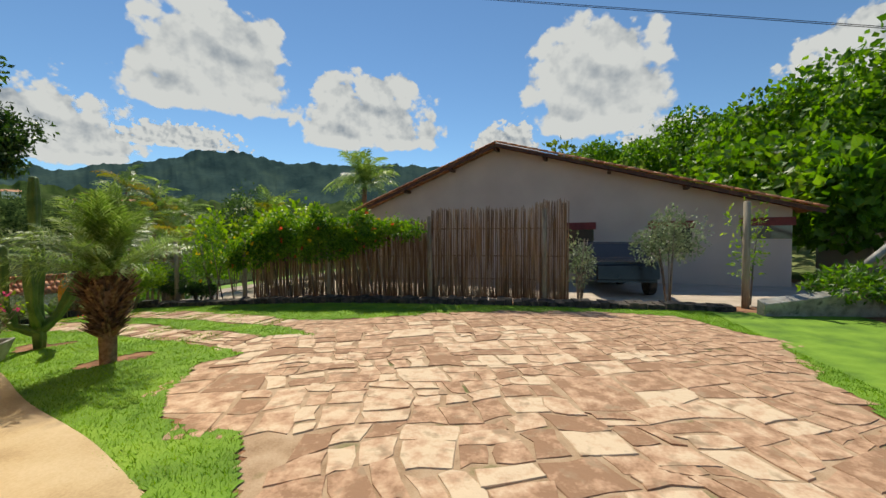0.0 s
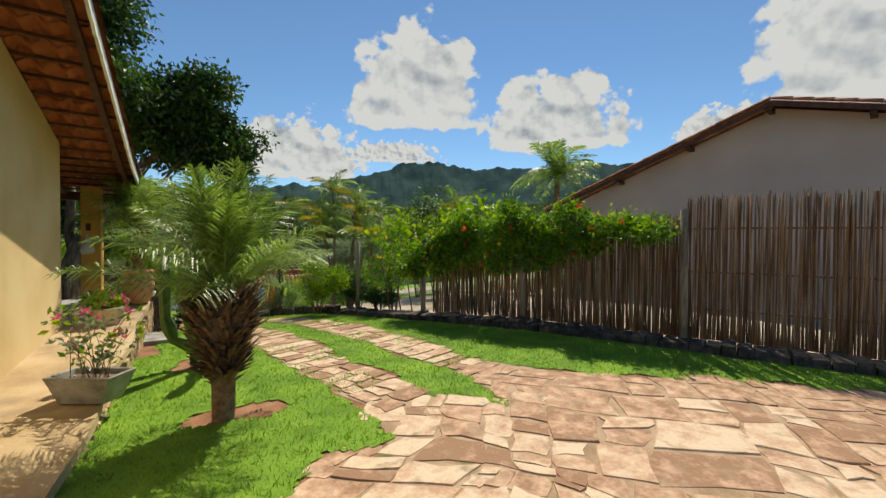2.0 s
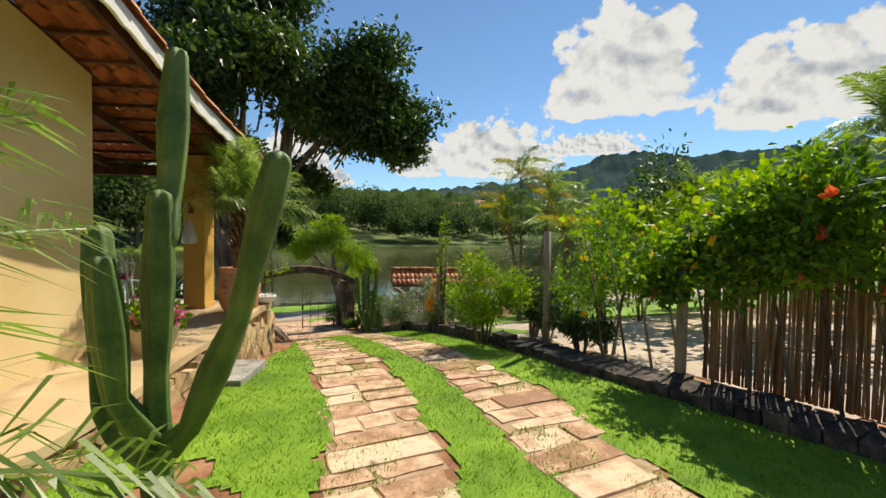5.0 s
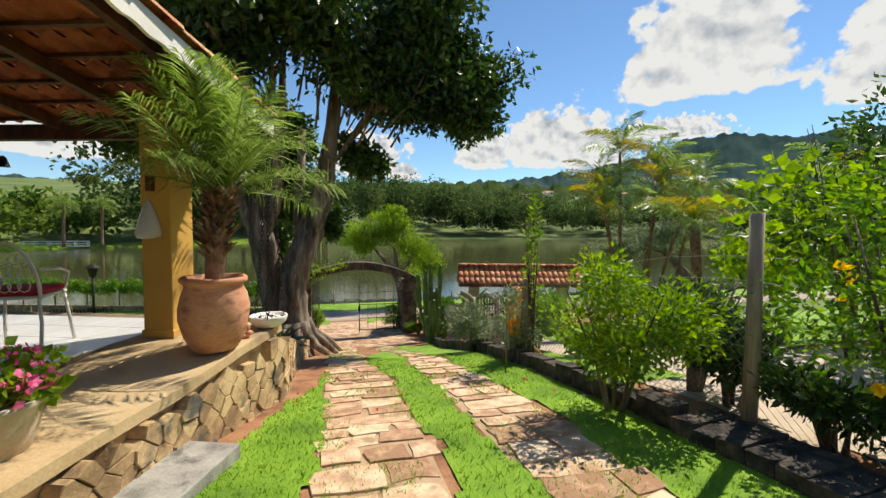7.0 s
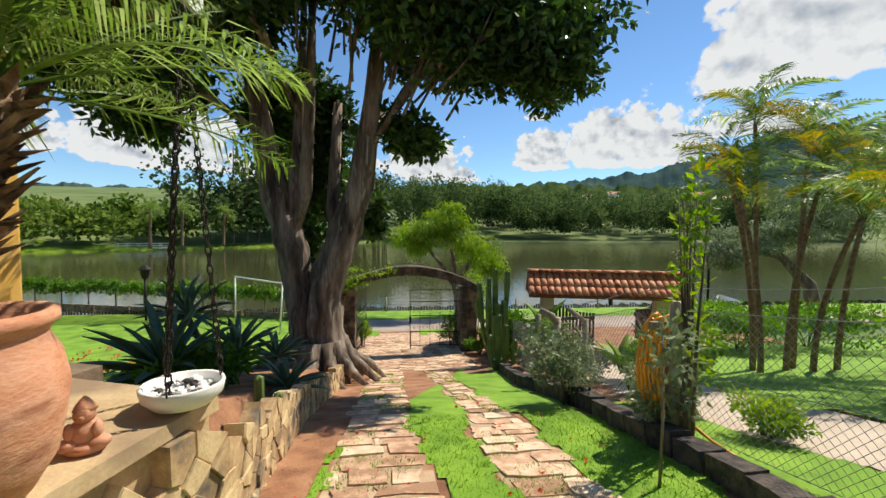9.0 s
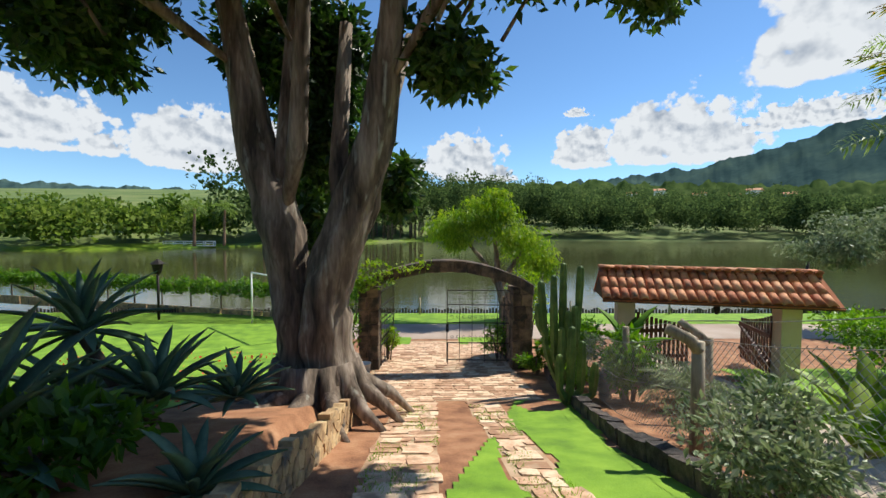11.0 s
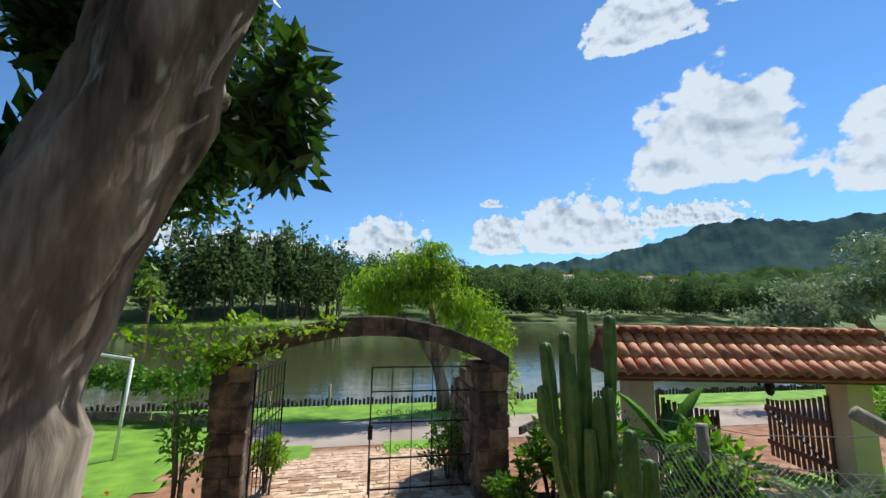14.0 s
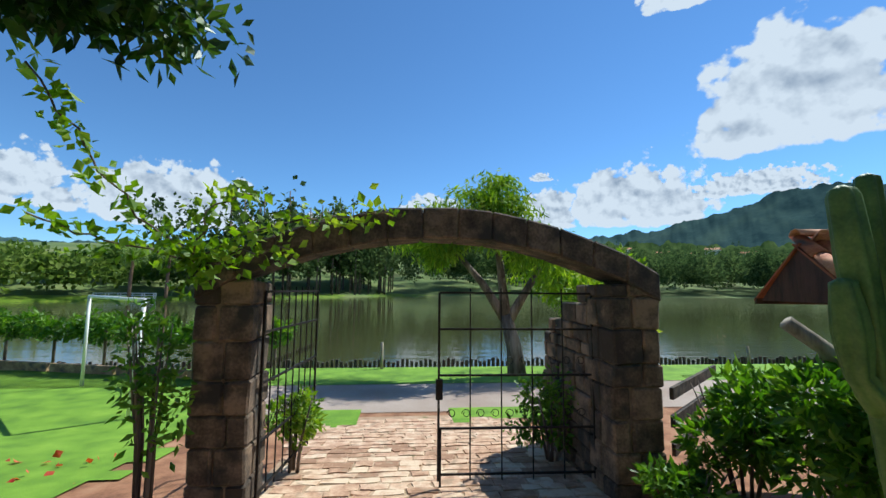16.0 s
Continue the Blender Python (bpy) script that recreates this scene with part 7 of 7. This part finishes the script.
rng = np.random.default_rng(77)
ca, sa = math.cos(radians(24)), math.sin(radians(24))
rects, stack = [], [(-8.0, 8.0, -7.0, 7.0)]
while stack:
    a, b, c, d = stack.pop()
    w_, h_ = b - a, d - c
    small = 0.29 + 0.3 * max(0, noise.noise(Vector((a * 0.45, c * 0.45, 2.0))))
    if max(w_, h_) > small * rng.uniform(1.0, 2.0):
        f = rng.uniform(0.36, 0.64)
        if w_ * rng.uniform(0.8, 1.25) > h_:
            stack += [(a, a + w_ * f, c, d), (a + w_ * f, b, c, d)]
        else:
            stack += [(a, b, c, c + h_ * f), (a, b, c + h_ * f, d)]
    else:
        rects.append((a, b, c, d))


def bent(u, v):
    q = noise.noise_vector(Vector((u * 0.7, v * 0.7, 7.7))) * 0.26 + noise.noise_vector(Vector((u * 2.2, v * 2.2, 1.7))) * 0.12
    u, v = u + q.x, v + q.y
    return 4.5 + u * ca - v * sa, -0.3 + u * sa + v * ca


court = thing("paving", "court of irregular pinkish flagstones", "paving", kind="structure")
polys = []
for a, b, c, d in rects:
    g = 0.014
    p_ = [bent(*q) for q in ((a + g, c + g), (b - g, c + g), (b - g, d - g), (a + g, d - g))]
    m_ = np.mean(p_, 0)
    if in_court(np.array([m_[0]]) + wavy(m_[0], m_[1], 0.05), np.array([m_[1]]))[0]:
        polys.append(p_)
polys.sort(key=lambda p_: math.hypot(np.mean(p_, 0)[0] - 4, np.mean(p_, 0)[1] - 1))
rest_v, rest_f = [], []
for i, p_ in enumerate(polys):
    V, Fc = flagstone(p_, 0.013 * rng.uniform(0.6, 1.3), rng, M["stone"], 0.03)
    if i < 300:
        put("paving_stone", mesh_of("paving_stone", V, Fc, M["stone"]), court)
    else:
        o = len(rest_v)
        rest_v += V
        rest_f += [(a + o, b + o, c + o) for a, b, c in Fc]
if rest_f:
    put("paving_stones", mesh_of("paving_stones", rest_v, rest_f, M["stone"]), court)["kind"] = "stuff"


def shaken(x0, x1, y0, y1, gap, j):
    """A four-sided stone with uneven corners."""
    return [(x + rng.normal() * j, y + rng.normal() * j) for x, y in ((x0 + gap, y0 + gap), (x1 - gap, y0 + gap), (x1 - gap, y1 - gap), (x0 + gap, y1 - gap))]


for test, sd in ((in_left, 1), (in_right, 2)):
    rows, y = [], 4.1
    while y < 19.5:
        d = rng.uniform(0.17, 0.33)
        xs = [x for x in np.arange(4.6, 8.4, 0.03) if test(np.array([x]), np.array([y + d / 2]))[0]]
        if len(xs) > 8:
            a, b = min(xs) + rng.uniform(-0.06, 0.05), max(xs) + rng.uniform(-0.05, 0.06)
            n = int(rng.choice([1, 2, 2, 2, 3, 3]))
            cuts = np.linspace(a, b, n + 1)
            cuts[1:-1] += rng.normal(size=n - 1) * 0.07
            for x0, x1 in zip(cuts, cuts[1:]):
                sh = rng.normal() * 0.025
                rows.append(shaken(x0, x1, y + sh, y + d + sh, 0.014, 0.014))
        y += d
    paving("paving", "wheel track of rough pink flagstones set in grass", rows, 6 + sd, 0.018)
rows, y = [], 19.4
while y < 25.5:
    d, x = rng.uniform(0.15, 0.21), 5.0 - 0.2 * max(0, y - 23) + rng.uniform(-0.1, 0.1)
    while x < 8.25:
        w_ = rng.uniform(0.2, 0.38)
        rows.append(shaken(x, min(8.36, x + w_), y, y + d, 0.008, 0.008))
        x += w_
    y += d
paving("paving", "rows of small reddish stone setts under the arch", rows, 9, 0.016)

# rubble retaining wall under the terrace and along the raised bed
wallr = thing("retaining_wall", "dry-laid rubble stone retaining wall", "wall", kind="structure")
rng = np.random.default_rng(88)


def wall_line(s):
    """Plan point, top and foot of the wall face at s metres along it."""
    e = HM @ Vector((1.1, -5.5 + s, 0))
    if s <= 7.15:
        top = walk_z(-5.5 + s) - 0.1
        return e.x, e.y, top
    f = (s - 7.15) / 6.0
    a = HM @ Vector((1.1, 1.65, 0))
    x, y = a.x + (5.22 - a.x) * min(1, f * 2), a.y + (17.6 - a.y) * f
    return x, y, float(np.interp(y, BY, BZ)) + 0.06


seeds = []
for r_ in range(8):
    s = -0.1 + 0.1 * (r_ % 2)
    while s < 13.2:
        seeds.append((s + rng.normal() * 0.03, 0.02 + r_ * 0.088 + rng.normal() * 0.014))
        s += rng.uniform(0.12, 0.3)
done = 0
for poly in cells(seeds, 0.009, 0.3):
    if len(poly) < 3:
        continue
    c = np.mean(poly, 0)
    x, y, top = wall_line(c[0])
    foot = H(x + 0.3, y) - 0.06
    if foot + c[1] > top - 0.02:
        continue
    bulge = rng.uniform(0.008, 0.03)
    V = []
    n = len(poly)
    for k, (sc, dep) in enumerate(((1.0, -0.1), (0.995, bulge * 0.6), (0.93, bulge))):
        for s, h in poly:
            ss, hh = c[0] + (s - c[0]) * sc, c[1] + (h - c[1]) * sc
            px, py, tp = wall_line(ss)
            qx, qy, _ = wall_line(ss + 0.05)
            nx, ny = (qy - py), -(qx - px)
            ln = math.hypot(nx, ny)
            V.append((px + nx / ln * dep, py + ny / ln * dep, min(foot + hh, tp)))
    Fc = []
    for k in range(2):
        for i in range(n):
            j = (i + 1) % n
            Fc += [(k * n + i, k * n + j, (k + 1) * n + j), (k * n + i, (k + 1) * n + j, (k + 1) * n + i)]
    V.append(tuple(np.mean(V[2 * n:3 * n], 0)))
    Fc += [(2 * n + i, 2 * n + (i + 1) % n, 3 * n) for i in range(n)]
    put("stone", mesh_of("stone", V, Fc, M["rubble"]), wallr)
    done += 1

# ---------------------------------------------------------------- grass blades
rng = np.random.default_rng(99)
n = 330000
d = rng.uniform(size=n)
gx, gy = rng.uniform(1.0, 9.7, n), -3.5 + 17.5 * d ** 1.15
k = lawn_here(gx, gy)
gx, gy = gx[k], gy[k]
fx, fy = rng.uniform(4.9, 8.0, 60000), rng.uniform(4.5, 19, 60000)
k = (in_left(fx, fy) | in_right(fx, fy)) & (np.sin(fx * 5.3 + fy * 2.1) + np.sin(fy * 6.1 - fx * 3) > 0.1)
gx, gy = np.r_[gx, fx[k]], np.r_[gy, fy[k]]
n = len(gx)
base = np.stack([gx, gy, height(gx, gy) + 0.004], 1)
a = rng.uniform(0, 6.283, n)
h = rng.uniform(0.016, 0.045, n)
w = rng.uniform(0.003, 0.006, n)
side = np.stack([np.cos(a) * w, np.sin(a) * w, np.zeros(n)], 1)
lean = rng.normal(size=(n, 2)) * 0.6
tip = base + np.stack([lean[:, 0] * h, lean[:, 1] * h, h], 1)
V = np.stack([base - side, base + side, tip], 1).reshape(-1, 3)
tagged(put("grass", mesh_of("grass", V, np.arange(3 * n).reshape(-1, 3), M["blade"])), "short bright green grass blades of the lawn", "grass", kind="stuff")
